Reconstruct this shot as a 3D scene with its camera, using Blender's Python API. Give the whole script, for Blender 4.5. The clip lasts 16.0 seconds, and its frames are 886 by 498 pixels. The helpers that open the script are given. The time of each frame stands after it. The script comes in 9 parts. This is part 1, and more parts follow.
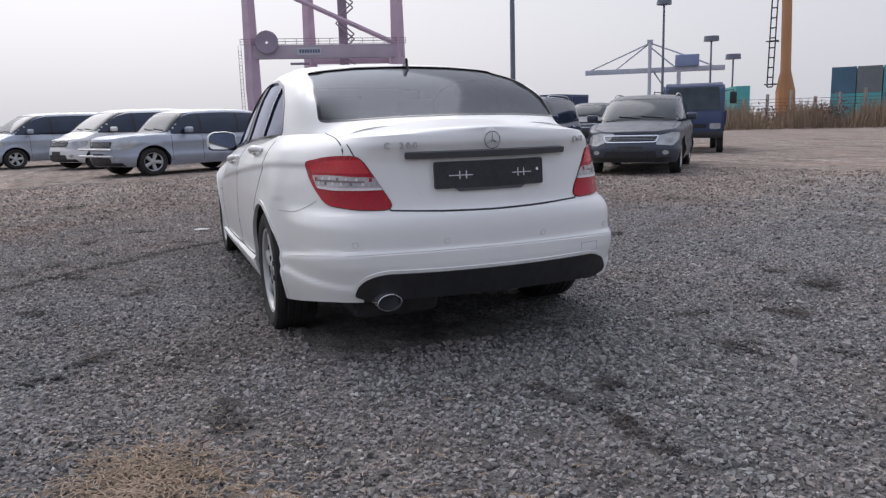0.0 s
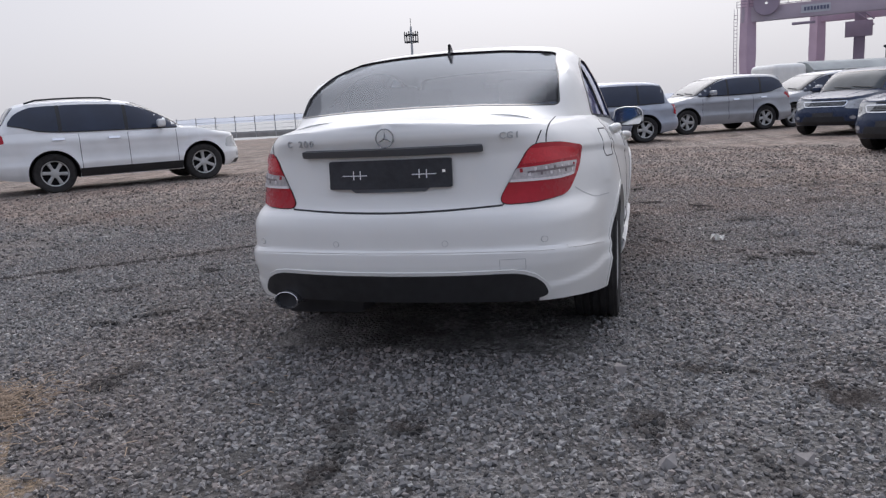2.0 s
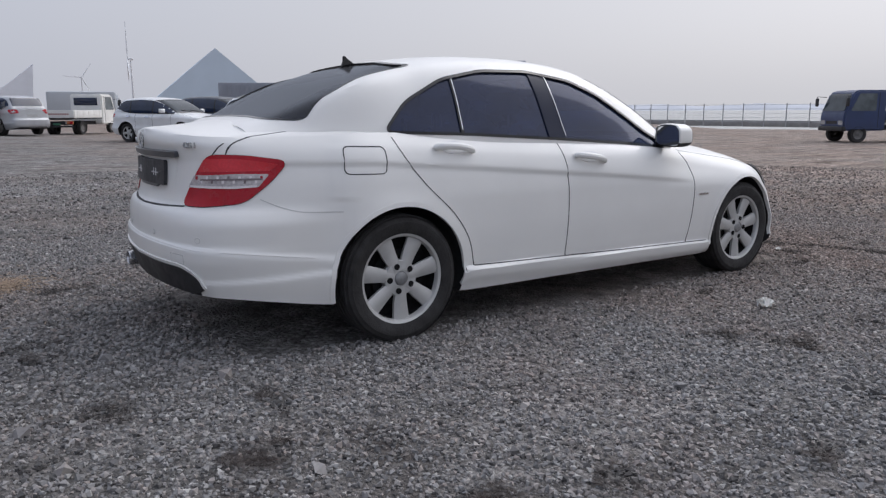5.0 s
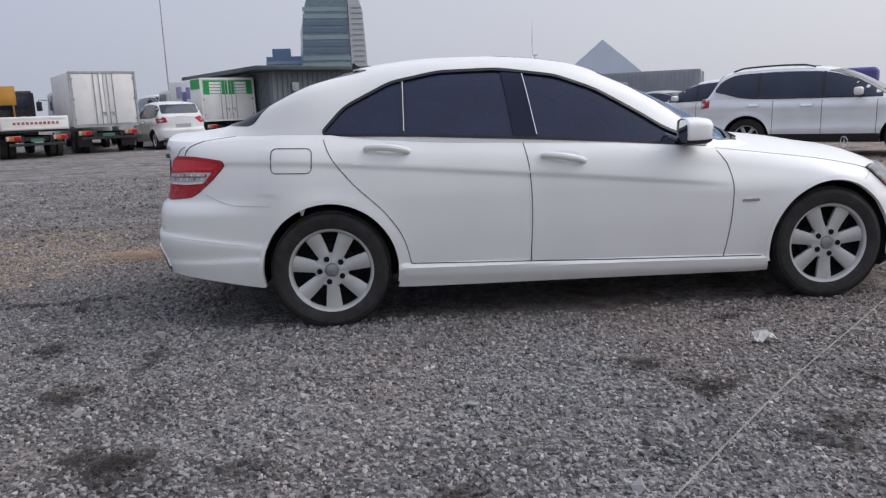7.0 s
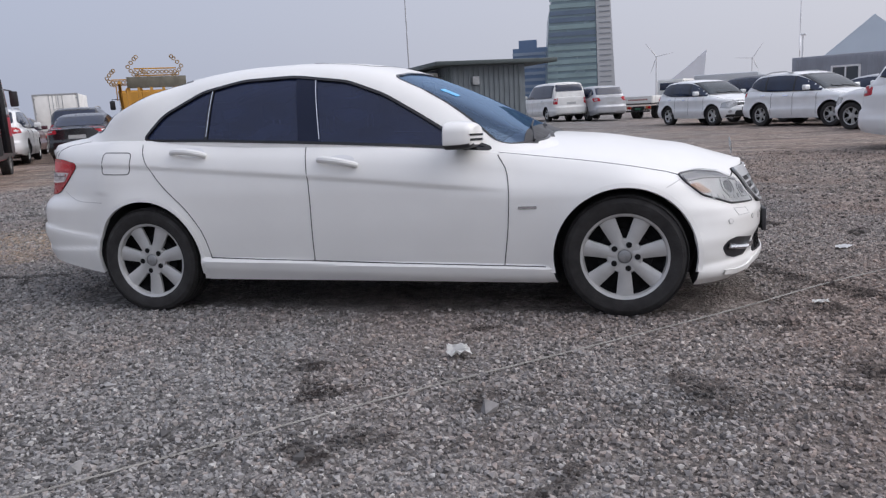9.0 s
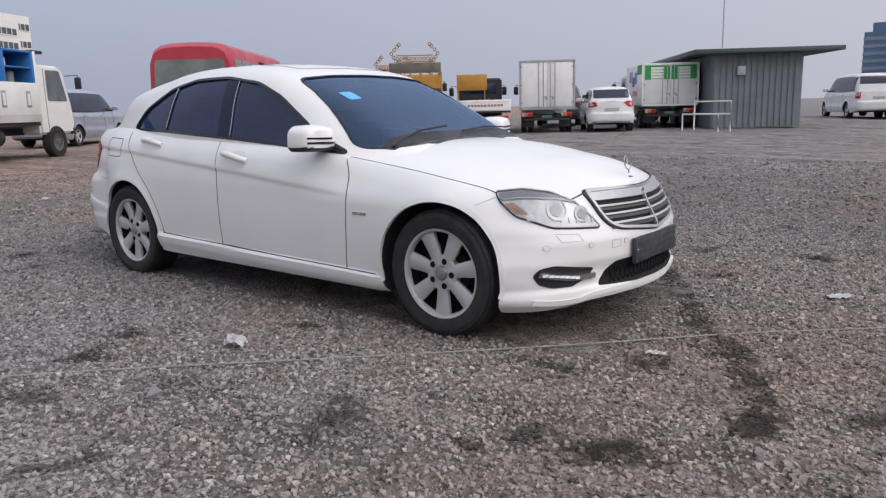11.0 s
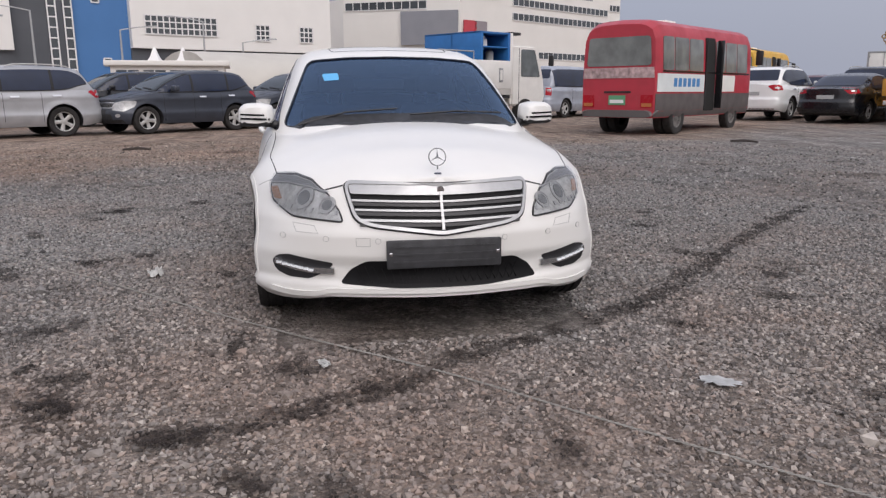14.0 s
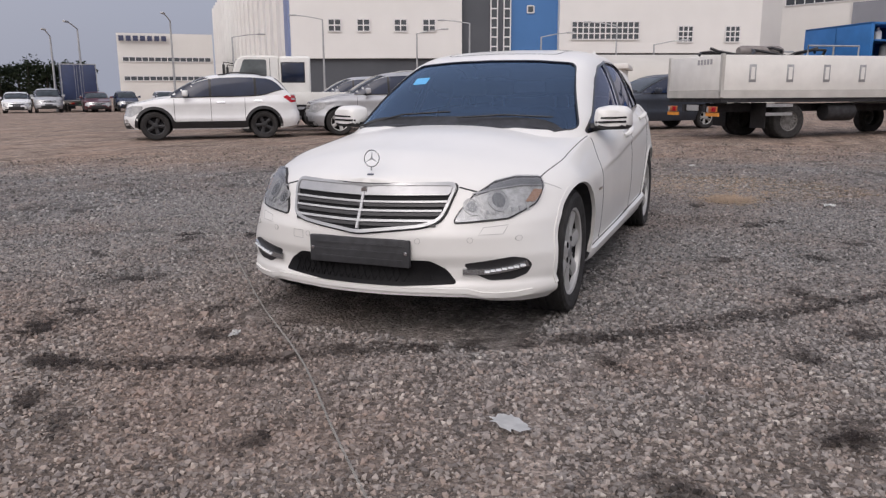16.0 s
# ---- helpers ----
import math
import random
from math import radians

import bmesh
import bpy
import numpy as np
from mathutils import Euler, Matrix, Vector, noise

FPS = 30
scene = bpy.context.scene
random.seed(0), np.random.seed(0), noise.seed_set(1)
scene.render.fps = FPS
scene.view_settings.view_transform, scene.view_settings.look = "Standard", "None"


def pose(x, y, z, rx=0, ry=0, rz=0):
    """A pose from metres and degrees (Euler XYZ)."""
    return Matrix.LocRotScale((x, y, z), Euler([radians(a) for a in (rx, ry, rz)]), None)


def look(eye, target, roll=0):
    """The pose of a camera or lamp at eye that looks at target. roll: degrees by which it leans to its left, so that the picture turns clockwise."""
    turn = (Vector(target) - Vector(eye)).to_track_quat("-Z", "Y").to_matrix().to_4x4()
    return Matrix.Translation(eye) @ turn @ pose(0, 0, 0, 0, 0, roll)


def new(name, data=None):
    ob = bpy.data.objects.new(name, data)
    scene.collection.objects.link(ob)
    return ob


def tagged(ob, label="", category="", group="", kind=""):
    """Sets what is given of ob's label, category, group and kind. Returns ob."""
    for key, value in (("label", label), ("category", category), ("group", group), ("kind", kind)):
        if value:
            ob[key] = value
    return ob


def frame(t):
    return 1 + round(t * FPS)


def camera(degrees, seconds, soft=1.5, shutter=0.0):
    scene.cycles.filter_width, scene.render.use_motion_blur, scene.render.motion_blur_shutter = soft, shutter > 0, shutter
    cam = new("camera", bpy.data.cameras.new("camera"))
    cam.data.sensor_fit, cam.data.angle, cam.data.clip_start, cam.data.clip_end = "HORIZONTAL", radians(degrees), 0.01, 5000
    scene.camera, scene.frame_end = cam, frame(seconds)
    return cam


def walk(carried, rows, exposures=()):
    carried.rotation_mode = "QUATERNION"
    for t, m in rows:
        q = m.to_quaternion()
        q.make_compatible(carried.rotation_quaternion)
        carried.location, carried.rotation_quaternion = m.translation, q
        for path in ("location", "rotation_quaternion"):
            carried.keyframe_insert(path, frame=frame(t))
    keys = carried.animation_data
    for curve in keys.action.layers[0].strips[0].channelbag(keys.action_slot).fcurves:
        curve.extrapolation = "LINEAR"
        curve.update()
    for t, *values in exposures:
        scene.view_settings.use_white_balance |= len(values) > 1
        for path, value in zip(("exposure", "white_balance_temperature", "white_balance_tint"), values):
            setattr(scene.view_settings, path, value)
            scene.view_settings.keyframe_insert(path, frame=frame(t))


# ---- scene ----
cam = camera(61.8, 16.0, soft=1.3)
METRES, EYE, TILT, LEAN, TURN = 22.388, 1.5, 0.0, 0.0, 0.0
PATH = [
    (0, (-5.327, 1.407, 1.075), (-3.491, 0.69, 0.734), -1.6),
    (0.5, (-5.433, 0.799, 1.075), (-3.5, 0.441, 0.708), -0.4),
    (1, (-5.44, 0.184, 1.076), (-3.478, 0.08, 0.701), -1.3),
    (1.5, (-5.342, -0.435, 1.07), (-3.394, -0.185, 0.69), -2.2),
    (2, (-5.192, -1.015, 1.085), (-3.299, -0.483, 0.718), -3.2),
    (2.5, (-5.006, -1.576, 1.076), (-3.228, -0.733, 0.72), -3.2),
    (3, (-4.761, -2.137, 1.12), (-3.06, -1.15, 0.759), -2.6),
    (3.5, (-4.497, -2.642, 1.144), (-2.954, -1.417, 0.797), -1.5),
    (4, (-4.135, -3.098, 1.151), (-2.739, -1.709, 0.802), -1.0),
    (4.5, (-3.72, -3.543, 1.143), (-2.467, -2.025, 0.785), -0.7),
    (4.7, (-3.515, -3.693, 1.126), (-2.309, -2.14, 0.764), -0.4),
    (6.8, (-1.302, -4.693, 1.126), (-1.124, -2.736, 0.753), -2.2),
    (7, (-1.069, -4.731, 1.142), (-0.925, -2.772, 0.767), -2.2),
    (7.5, (-0.449, -4.817, 1.12), (-0.456, -2.851, 0.751), -2.6),
    (8, (0.177, -4.797, 1.104), (0.057, -2.838, 0.721), -2.8),
    (8.5, (0.81, -4.768, 1.112), (0.443, -2.838, 0.738), -4.0),
    (9, (1.425, -4.64, 1.107), (0.926, -2.739, 0.737), -3.3),
    (9.2, (1.659, -4.569, 1.118), (1.122, -2.678, 0.746), -3.4),
    (11.3, (3.871, -3.374, 1.113), (2.529, -1.938, 0.742), -1.9),
    (11.5, (4.057, -3.207, 1.1), (2.635, -1.849, 0.734), -2.3),
    (12, (4.447, -2.726, 1.08), (2.863, -1.562, 0.709), -2.0),
    (12.5, (4.756, -2.213, 1.1), (3.024, -1.289, 0.717), -3.3),
    (13, (5.008, -1.706, 1.109), (3.157, -1.058, 0.719), -1.3),
    (13.5, (5.153, -1.122, 1.108), (3.274, -0.57, 0.698), -0.6),
    (14, (5.287, -0.556, 1.101), (3.36, -0.218, 0.687), -0.2),
    (14.5, (5.321, 0.002, 1.11), (3.367, 0.063, 0.688), -1.0),
    (15, (5.326, 0.556, 1.114), (3.397, 0.23, 0.699), -2.0),
    (15.5, (5.224, 1.07, 1.113), (3.328, 0.576, 0.711), -1.6),
    (16, (5.087, 1.619, 1.1), (3.272, 0.884, 0.696), -0.3),
]
walk(cam, [(t, look(eye, target, roll)) for t, eye, target, roll in PATH], [(0.0, 0.26, 6050, 13), (1.5, 0.27, 6050, 13), (2.5, 0.16, 6000, 13), (3.0, 0.22, 6000, 12), (3.5, 0.08, 6000, 12), (4.5, 0.09, 6000, 12), (8.0, 0.24, 6000, 13), (11.5, 0.24, 6200, 15), (13.5, 0.10, 6350, 15), (14.5, 0.12, 6350, 15), (16.0, 0.02, 6400, 16)])

# ---- light ----
SUN_ELEV, SUN_AZ = radians(45), radians(6)      # height of the sun, its bearing from +x towards +y
world = bpy.data.worlds.new("world")
scene.world = world
world.use_nodes = True
wn, wl = world.node_tree.nodes, world.node_tree.links
wn.clear()
w_out = wn.new("ShaderNodeOutputWorld")
w_bg = wn.new("ShaderNodeBackground")
w_sky = wn.new("ShaderNodeTexSky")
w_sky.sky_type, w_sky.sun_disc = "NISHITA", False
w_sky.sun_elevation, w_sky.sun_rotation = SUN_ELEV, radians(90) - SUN_AZ
w_sky.dust_density, w_sky.air_density, w_sky.ozone_density = 7.0, 1.0, 1.5
w_hsv = wn.new("ShaderNodeHueSaturation")
w_hsv.inputs["Saturation"].default_value = 0.45
w_hsv.inputs["Value"].default_value = 0.095
w_geo = wn.new("ShaderNodeTexCoord")
w_dot = wn.new("ShaderNodeVectorMath")
w_dot.operation = "DOT_PRODUCT"
w_dot.inputs[1].default_value = (math.cos(SUN_AZ), math.sin(SUN_AZ), 0.0)
w_ramp = wn.new("ShaderNodeValToRGB")
w_ramp.color_ramp.elements[0].position, w_ramp.color_ramp.elements[0].color = 0.05, (0.42, 0.46, 0.555, 1)
w_ramp.color_ramp.elements[1].position, w_ramp.color_ramp.elements[1].color = 0.95, (0.78, 0.75, 0.73, 1)
w_half = wn.new("ShaderNodeMath")
w_half.operation = "MULTIPLY_ADD"
w_half.inputs[1].default_value, w_half.inputs[2].default_value = 0.5, 0.5
w_mix = wn.new("ShaderNodeMix")
w_mix.data_type = "RGBA"
w_mix.inputs[0].default_value = 0.72
wl.new(w_sky.outputs[0], w_hsv.inputs["Color"])
wl.new(w_geo.outputs["Generated"], w_dot.inputs[0])
wl.new(w_dot.outputs["Value"], w_half.inputs[0])
wl.new(w_half.outputs[0], w_ramp.inputs[0])
wl.new(w_hsv.outputs[0], w_mix.inputs[6])
wl.new(w_ramp.outputs[0], w_mix.inputs[7])
w_sep = wn.new("ShaderNodeSeparateXYZ")
wl.new(w_geo.outputs["Generated"], w_sep.inputs[0])
w_up = wn.new("ShaderNodeMapRange")            # a hazy sky is brighter overhead
w_up.interpolation_type = "SMOOTHSTEP"
w_up.inputs[1].default_value, w_up.inputs[2].default_value = 0.14, 0.6
w_up.inputs[3].default_value, w_up.inputs[4].default_value = 1.0, 1.5
wl.new(w_sep.outputs[2], w_up.inputs[0])
wl.new(w_mix.outputs[2], w_bg.inputs[0])
wl.new(w_up.outputs[0], w_bg.inputs[1])
wl.new(w_bg.outputs[0], w_out.inputs[0])
sun = new("sun", bpy.data.lights.new("sun", "SUN"))
sun.data.energy, sun.data.angle, sun.data.color = 0.8, radians(55), (1.0, 0.95, 0.89)
sun.matrix_world = look((math.cos(SUN_AZ) * math.cos(SUN_ELEV) * 50, math.sin(SUN_AZ) * math.cos(SUN_ELEV) * 50, math.sin(SUN_ELEV) * 50), (0, 0, 0))

# ---- materials ----
MATS = {}


def mat(name, color, rough=0.6, metal=0.0, var=0.0, scale=8.0, bump=0.0, bscale=60.0, coat=0.0, dirt=0.0, spec=0.5, object_random=0.0):
    """A painted, metal, rubber or plastic surface: base colour with two scales of variation, roughness wear and fine relief."""
    if name in MATS:
        return MATS[name]
    m = bpy.data.materials.new(name)
    m.use_nodes = True
    n, l = m.node_tree.nodes, m.node_tree.links
    b = n["Principled BSDF"]
    b.inputs["Roughness"].default_value, b.inputs["Metallic"].default_value = rough, metal
    b.inputs["Coat Weight"].default_value, b.inputs["Coat Roughness"].default_value = coat, 0.06
    b.inputs["Specular IOR Level"].default_value = spec
    b.inputs["Base Color"].default_value = (*color, 1)
    tc = n.new("ShaderNodeTexCoord")
    if var or dirt:
        n1, n2 = n.new("ShaderNodeTexNoise"), n.new("ShaderNodeTexNoise")
        n1.inputs["Scale"].default_value, n1.inputs["Detail"].default_value = scale, 6
        n2.inputs["Scale"].default_value, n2.inputs["Detail"].default_value = scale * 0.13, 4
        for q in (n1, n2):
            l.new(tc.outputs["Object"], q.inputs["Vector"])
        add = n.new("ShaderNodeMath")
        add.operation = "ADD"
        l.new(n1.outputs["Fac"], add.inputs[0])
        l.new(n2.outputs["Fac"], add.inputs[1])
        mr = n.new("ShaderNodeMapRange")
        mr.inputs[1].default_value, mr.inputs[2].default_value = 0.7, 1.3
        l.new(add.outputs[0], mr.inputs[0])
        mix = n.new("ShaderNodeMix")
        mix.data_type = "RGBA"
        lo = [max(0, c * (1 - var) - dirt * 0.3 * c + dirt * 0.02 * k) for c, k in zip(color, (1.2, 1, 0.8))]
        hi = [min(1, c * (1 + var)) for c in color]
        mix.inputs[6].default_value, mix.inputs[7].default_value = (*lo, 1), (*hi, 1)
        l.new(mr.outputs[0], mix.inputs[0])
        l.new(mix.outputs[2], b.inputs["Base Color"])
        rr = n.new("ShaderNodeMapRange")
        rr.inputs[3].default_value, rr.inputs[4].default_value = min(1, rough * 1.25 + dirt * 0.15), rough * 0.85
        l.new(mr.outputs[0], rr.inputs[0])
        l.new(rr.outputs[0], b.inputs["Roughness"])
    if bump:
        nb = n.new("ShaderNodeTexNoise")
        nb.inputs["Scale"].default_value, nb.inputs["Detail"].default_value = bscale, 3
        l.new(tc.outputs["Object"], nb.inputs["Vector"])
        bp = n.new("ShaderNodeBump")
        bp.inputs["Strength"].default_value, bp.inputs["Distance"].default_value = bump, 0.01
        l.new(nb.outputs["Fac"], bp.inputs["Height"])
        l.new(bp.outputs[0], b.inputs["Normal"])
    MATS[name] = m
    return m


def glass(name, tint, dust=0.05, ior=1.5, coat=(1, 1, 1), rough=0.03, film=(0.5, 0.5, 0.52)):
    """A thin tinted pane: it lets tinted light through and mirrors by Fresnel."""
    if name in MATS:
        return MATS[name]
    m = bpy.data.materials.new(name)
    m.use_nodes = True
    n, l = m.node_tree.nodes, m.node_tree.links
    n.remove(n["Principled BSDF"])
    tr, gl, fr, mx = n.new("ShaderNodeBsdfTransparent"), n.new("ShaderNodeBsdfGlossy"), n.new("ShaderNodeFresnel"), n.new("ShaderNodeMixShader")
    tr.inputs[0].default_value = (*tint, 1)
    gl.inputs[0].default_value = (*coat, 1)
    gl.inputs[1].default_value = rough
    fr.inputs[0].default_value = ior
    l.new(fr.outputs[0], mx.inputs[0])
    l.new(tr.outputs[0], mx.inputs[1])
    l.new(gl.outputs[0], mx.inputs[2])
    df, dm, nz, rr = n.new("ShaderNodeBsdfDiffuse"), n.new("ShaderNodeMixShader"), n.new("ShaderNodeTexNoise"), n.new("ShaderNodeMapRange")
    df.inputs[0].default_value = (*film, 1)
    nz.inputs["Scale"].default_value, nz.inputs["Detail"].default_value = 3, 6
    rr.inputs[3].default_value, rr.inputs[4].default_value = dust * 0.5, dust * 1.5
    l.new(nz.outputs["Fac"], rr.inputs[0])
    l.new(rr.outputs[0], dm.inputs[0])
    l.new(mx.outputs[0], dm.inputs[1])
    l.new(df.outputs[0], dm.inputs[2])
    l.new(dm.outputs[0], n["Material Output"].inputs[0])
    MATS[name] = m
    return m


def lit(name, color, strength):
    m = mat(name, color, 0.4)
    b = m.node_tree.nodes["Principled BSDF"]
    b.inputs["Emission Color"].default_value, b.inputs["Emission Strength"].default_value = (*color, 1), strength
    return m


M_WHITE = mat("white_paint", (0.76, 0.755, 0.73), 0.34, 0, 0.02, 3, coat=0.35, dirt=0.10, spec=0.4)
M_GLASS_F = glass("windscreen_glass", (0.24, 0.30, 0.42), 0.06, 1.8, (0.56, 0.76, 1.0), film=(0.08, 0.18, 0.46))
M_GLASS_S = glass("tinted_glass", (0.035, 0.042, 0.07), 0.10, 1.5, (0.85, 0.88, 1.0), film=(0.12, 0.17, 0.42))
M_GLASS_R = glass("rear_glass", (0.14, 0.15, 0.17), 0.075, 1.5, (0.42, 0.45, 0.50), 0.06)
M_PANE = mat("dark_pane", (0.014, 0.022, 0.048), 0.06, 0, 0.3, 2.0, spec=0.55)
M_PANE_C = mat("clear_pane", (0.030, 0.040, 0.048), 0.06, 0, 0.45, 2.5, spec=0.28)
M_BLACK = mat("black_plastic", (0.018, 0.018, 0.02), 0.5, 0, 0.25, 20)
M_GLOSSBLK = mat("gloss_black", (0.012, 0.012, 0.014), 0.15)
M_GAP = mat("panel_gap", (0.03, 0.03, 0.032), 0.8)
M_RUBBER = mat("tyre_rubber", (0.022, 0.021, 0.021), 0.85, 0, 0.3, 14, 0.3, 90, dirt=0.1)
M_ALLOY = mat("alloy", (0.50, 0.50, 0.49), 0.42, 0.35, 0.08, 10, dirt=0.25)
M_ALLOYD = mat("dark_alloy", (0.03, 0.03, 0.032), 0.45, 0.3, 0.1, 10)
M_WELL = mat("wheel_well_black", (0.010, 0.010, 0.011), 0.85, 0, 0.3, 30, spec=0.15)
M_CHROME = mat("chrome", (0.75, 0.76, 0.78), 0.12, 1.0)
M_STEEL = mat("galvanised_steel", (0.42, 0.43, 0.44), 0.5, 0.6, 0.15, 12, dirt=0.2)
M_DARK = mat("dark_metal", (0.03, 0.03, 0.033), 0.7, 0.2, 0.3, 9)
M_RED = mat("red_lens", (0.36, 0.010, 0.020), 0.25, 0, 0.15, 40, spec=0.3)
M_REDP = mat("red_lens_bright", (0.52, 0.035, 0.045), 0.25, 0, 0.15, 90, spec=0.3)
M_CLEAR = mat("clear_lens", (0.42, 0.43, 0.43), 0.18, 0.25, 0.25, 60, coat=1.0)
M_AMBER = mat("amber_lens", (0.42, 0.13, 0.035), 0.3, 0, 0.1, 30, coat=0.5)
M_LAMPIN = mat("lamp_housing", (0.52, 0.525, 0.52), 0.3, 0.3, 0.35, 45, coat=0.6)
M_LAMPR = mat("lamp_reflector", (0.40, 0.405, 0.41), 0.4, 0.4, 0.3, 60, coat=0.5)
M_PLATE = mat("plate_holder", (0.022, 0.023, 0.028), 0.45, 0, 0.35, 25, 0.2, 40)
M_PLATEF = mat("plate_blank", (0.040, 0.041, 0.045), 0.55, 0, 0.3, 22, 0.2, 50)
M_SEAT = mat("seat_cloth", (0.05, 0.05, 0.055), 0.8, 0, 0.15, 20)
M_DASH = mat("dash_plastic", (0.03, 0.03, 0.033), 0.7, 0, 0.15, 20)
M_MARK = mat("mark_white", (0.7, 0.7, 0.7), 0.6)
M_STICKER = mat("blue_sticker", (0.10, 0.42, 0.75), 0.4)
M_SEAM = mat("seam_grey", (0.46, 0.46, 0.45), 0.6)
M_PILLAR = mat("pillar_black", (0.010, 0.014, 0.034), 0.3, spec=0.2)
M_GRILLE = mat("grille_black", (0.006, 0.006, 0.007), 0.6, spec=0.2)

# ---- building helpers ----
from mathutils.bvhtree import BVHTree
from mathutils.geometry import delaunay_2d_cdt


def curve(*pts):
    """A smooth curve through (x, value) knots, level past its ends."""
    xs, ys = np.array([p[0] for p in pts], float), np.array([p[1] for p in pts], float)
    order = np.argsort(xs)
    xs, ys = xs[order], ys[order]
    d = np.diff(ys) / np.diff(xs)
    m = np.concatenate([[d[0]], np.where(d[:-1] * d[1:] > 0, 2 * d[:-1] * d[1:] / (d[:-1] + d[1:] + 1e-12), 0), [d[-1]]])

    def f(x):
        x = np.clip(np.asarray(x, float), xs[0], xs[-1])
        i = np.clip(np.searchsorted(xs, x) - 1, 0, len(xs) - 2)
        h = xs[i + 1] - xs[i]
        t = (x - xs[i]) / h
        return (2 * t**3 - 3 * t**2 + 1) * ys[i] + (t**3 - 2 * t**2 + t) * h * m[i] + (-2 * t**3 + 3 * t**2) * ys[i + 1] + (t**3 - t**2) * h * m[i + 1]

    return f


def smooth(a, b, x):
    t = np.clip((np.asarray(x, float) - a) / (b - a), 0, 1)
    return t * t * (3 - 2 * t)


def along(pts, n):
    """n points evenly spaced along a smooth line through 2D or 3D knots."""
    p = np.array(pts, float)
    t = np.r_[0, np.cumsum(np.linalg.norm(np.diff(p, axis=0), axis=1))]
    fs = [curve(*zip(t, p[:, k])) for k in range(p.shape[1])]
    fine = np.stack([f(np.linspace(0, t[-1], 400)) for f in fs], 1)
    s = np.r_[0, np.cumsum(np.linalg.norm(np.diff(fine, axis=0), axis=1))]
    return np.stack([np.interp(np.linspace(0, s[-1], n), s, fine[:, k]) for k in range(p.shape[1])], 1)


def finish(me, angle=32):
    me.polygons.foreach_set("use_smooth", [True] * len(me.polygons))
    me.set_sharp_from_angle(angle=radians(angle))


def thing(name, m, label, category, group="", kind=""):
    ob = new(name)
    ob.empty_display_size = 0.2
    ob.matrix_world = m
    return tagged(ob, label, category, group, kind)


def mesh_of(bm, mats, angle=32):
    me = bpy.data.meshes.new("mesh")
    bmesh.ops.recalc_face_normals(bm, faces=bm.faces)
    bm.to_mesh(me)
    bm.free()
    for q in mats if isinstance(mats, (list, tuple)) else [mats]:
        me.materials.append(q)
    finish(me, angle)
    return me


def part(name, bm, material, parent, label="", m=None, angle=32):
    """Links a bmesh (or a made mesh) as ONE mesh object under a thing or a part."""
    me = bm if isinstance(bm, bpy.types.Mesh) else mesh_of(bm, material, angle)
    me.name = name
    ob = new(name, me)
    ob.parent = parent
    if m is not None:
        ob.matrix_basis = m
    if label:
        ob["label"] = label
    return ob


def single(name, bm, material, label, category, m=None, group="", kind="", angle=32):
    me = bm if isinstance(bm, bpy.types.Mesh) else mesh_of(bm, material, angle)
    ob = new(name, me)
    if m is not None:
        ob.matrix_world = m
    return tagged(ob, label, category, group, kind)


def boxes(*specs, bevel=0.0, seg=2):
    """A bmesh of boxes (x0, x1, y0, y1, z0, z1), edges bevelled."""
    bm = bmesh.new()
    for x0, x1, y0, y1, z0, z1 in specs:
        r = bmesh.ops.create_cube(bm, size=1)
        bmesh.ops.transform(bm, matrix=Matrix.Translation(((x0 + x1) / 2, (y0 + y1) / 2, (z0 + z1) / 2)) @ Matrix.Diagonal((x1 - x0, y1 - y0, z1 - z0, 1)), verts=r["verts"])
    if bevel:
        bmesh.ops.bevel(bm, geom=bm.edges[:], offset=bevel, segments=seg, profile=0.5, affect="EDGES", clamp_overlap=True)
    return bm


def tubes(*lines, r=0.02, n=8, bm=None):
    """Round bars along polylines of 3D points."""
    bm = bm or bmesh.new()
    for line in lines:
        pts = [Vector(p) for p in line]
        rings = []
        for i, p in enumerate(pts):
            d = (pts[min(i + 1, len(pts) - 1)] - pts[max(i - 1, 0)]).normalized()
            side = d.cross((0, 0, 1) if abs(d.z) < 0.9 else (1, 0, 0)).normalized()
            up = side.cross(d)
            rr = r[i] if isinstance(r, (list, tuple)) else r
            rings.append([bm.verts.new(p + rr * (math.cos(a) * side + math.sin(a) * up)) for a in [2 * math.pi * k / n for k in range(n)]])
        for a, b in zip(rings, rings[1:]):
            for k in range(n):
                bm.faces.new((a[k], a[(k + 1) % n], b[(k + 1) % n], b[k]))
        bm.faces.new(rings[0][::-1])
        bm.faces.new(rings[-1])
    return bm


def lathe(profile, n=48, axis="y", bm=None):
    """Turns (radius, along) knots round an axis."""
    bm = bm or bmesh.new()
    rings = []
    for k in range(n):
        a = 2 * math.pi * k / n
        c, s = math.cos(a), math.sin(a)
        rings.append([bm.verts.new({"y": (r * c, h, r * s), "z": (r * c, r * s, h), "x": (h, r * c, r * s)}[axis]) for r, h in profile])
    for k in range(n):
        a, b = rings[k], rings[(k + 1) % n]
        for i in range(len(profile) - 1):
            bm.faces.new((a[i], a[i + 1], b[i + 1], b[i]))
    bmesh.ops.remove_doubles(bm, verts=bm.verts, dist=1e-5)
    return bm


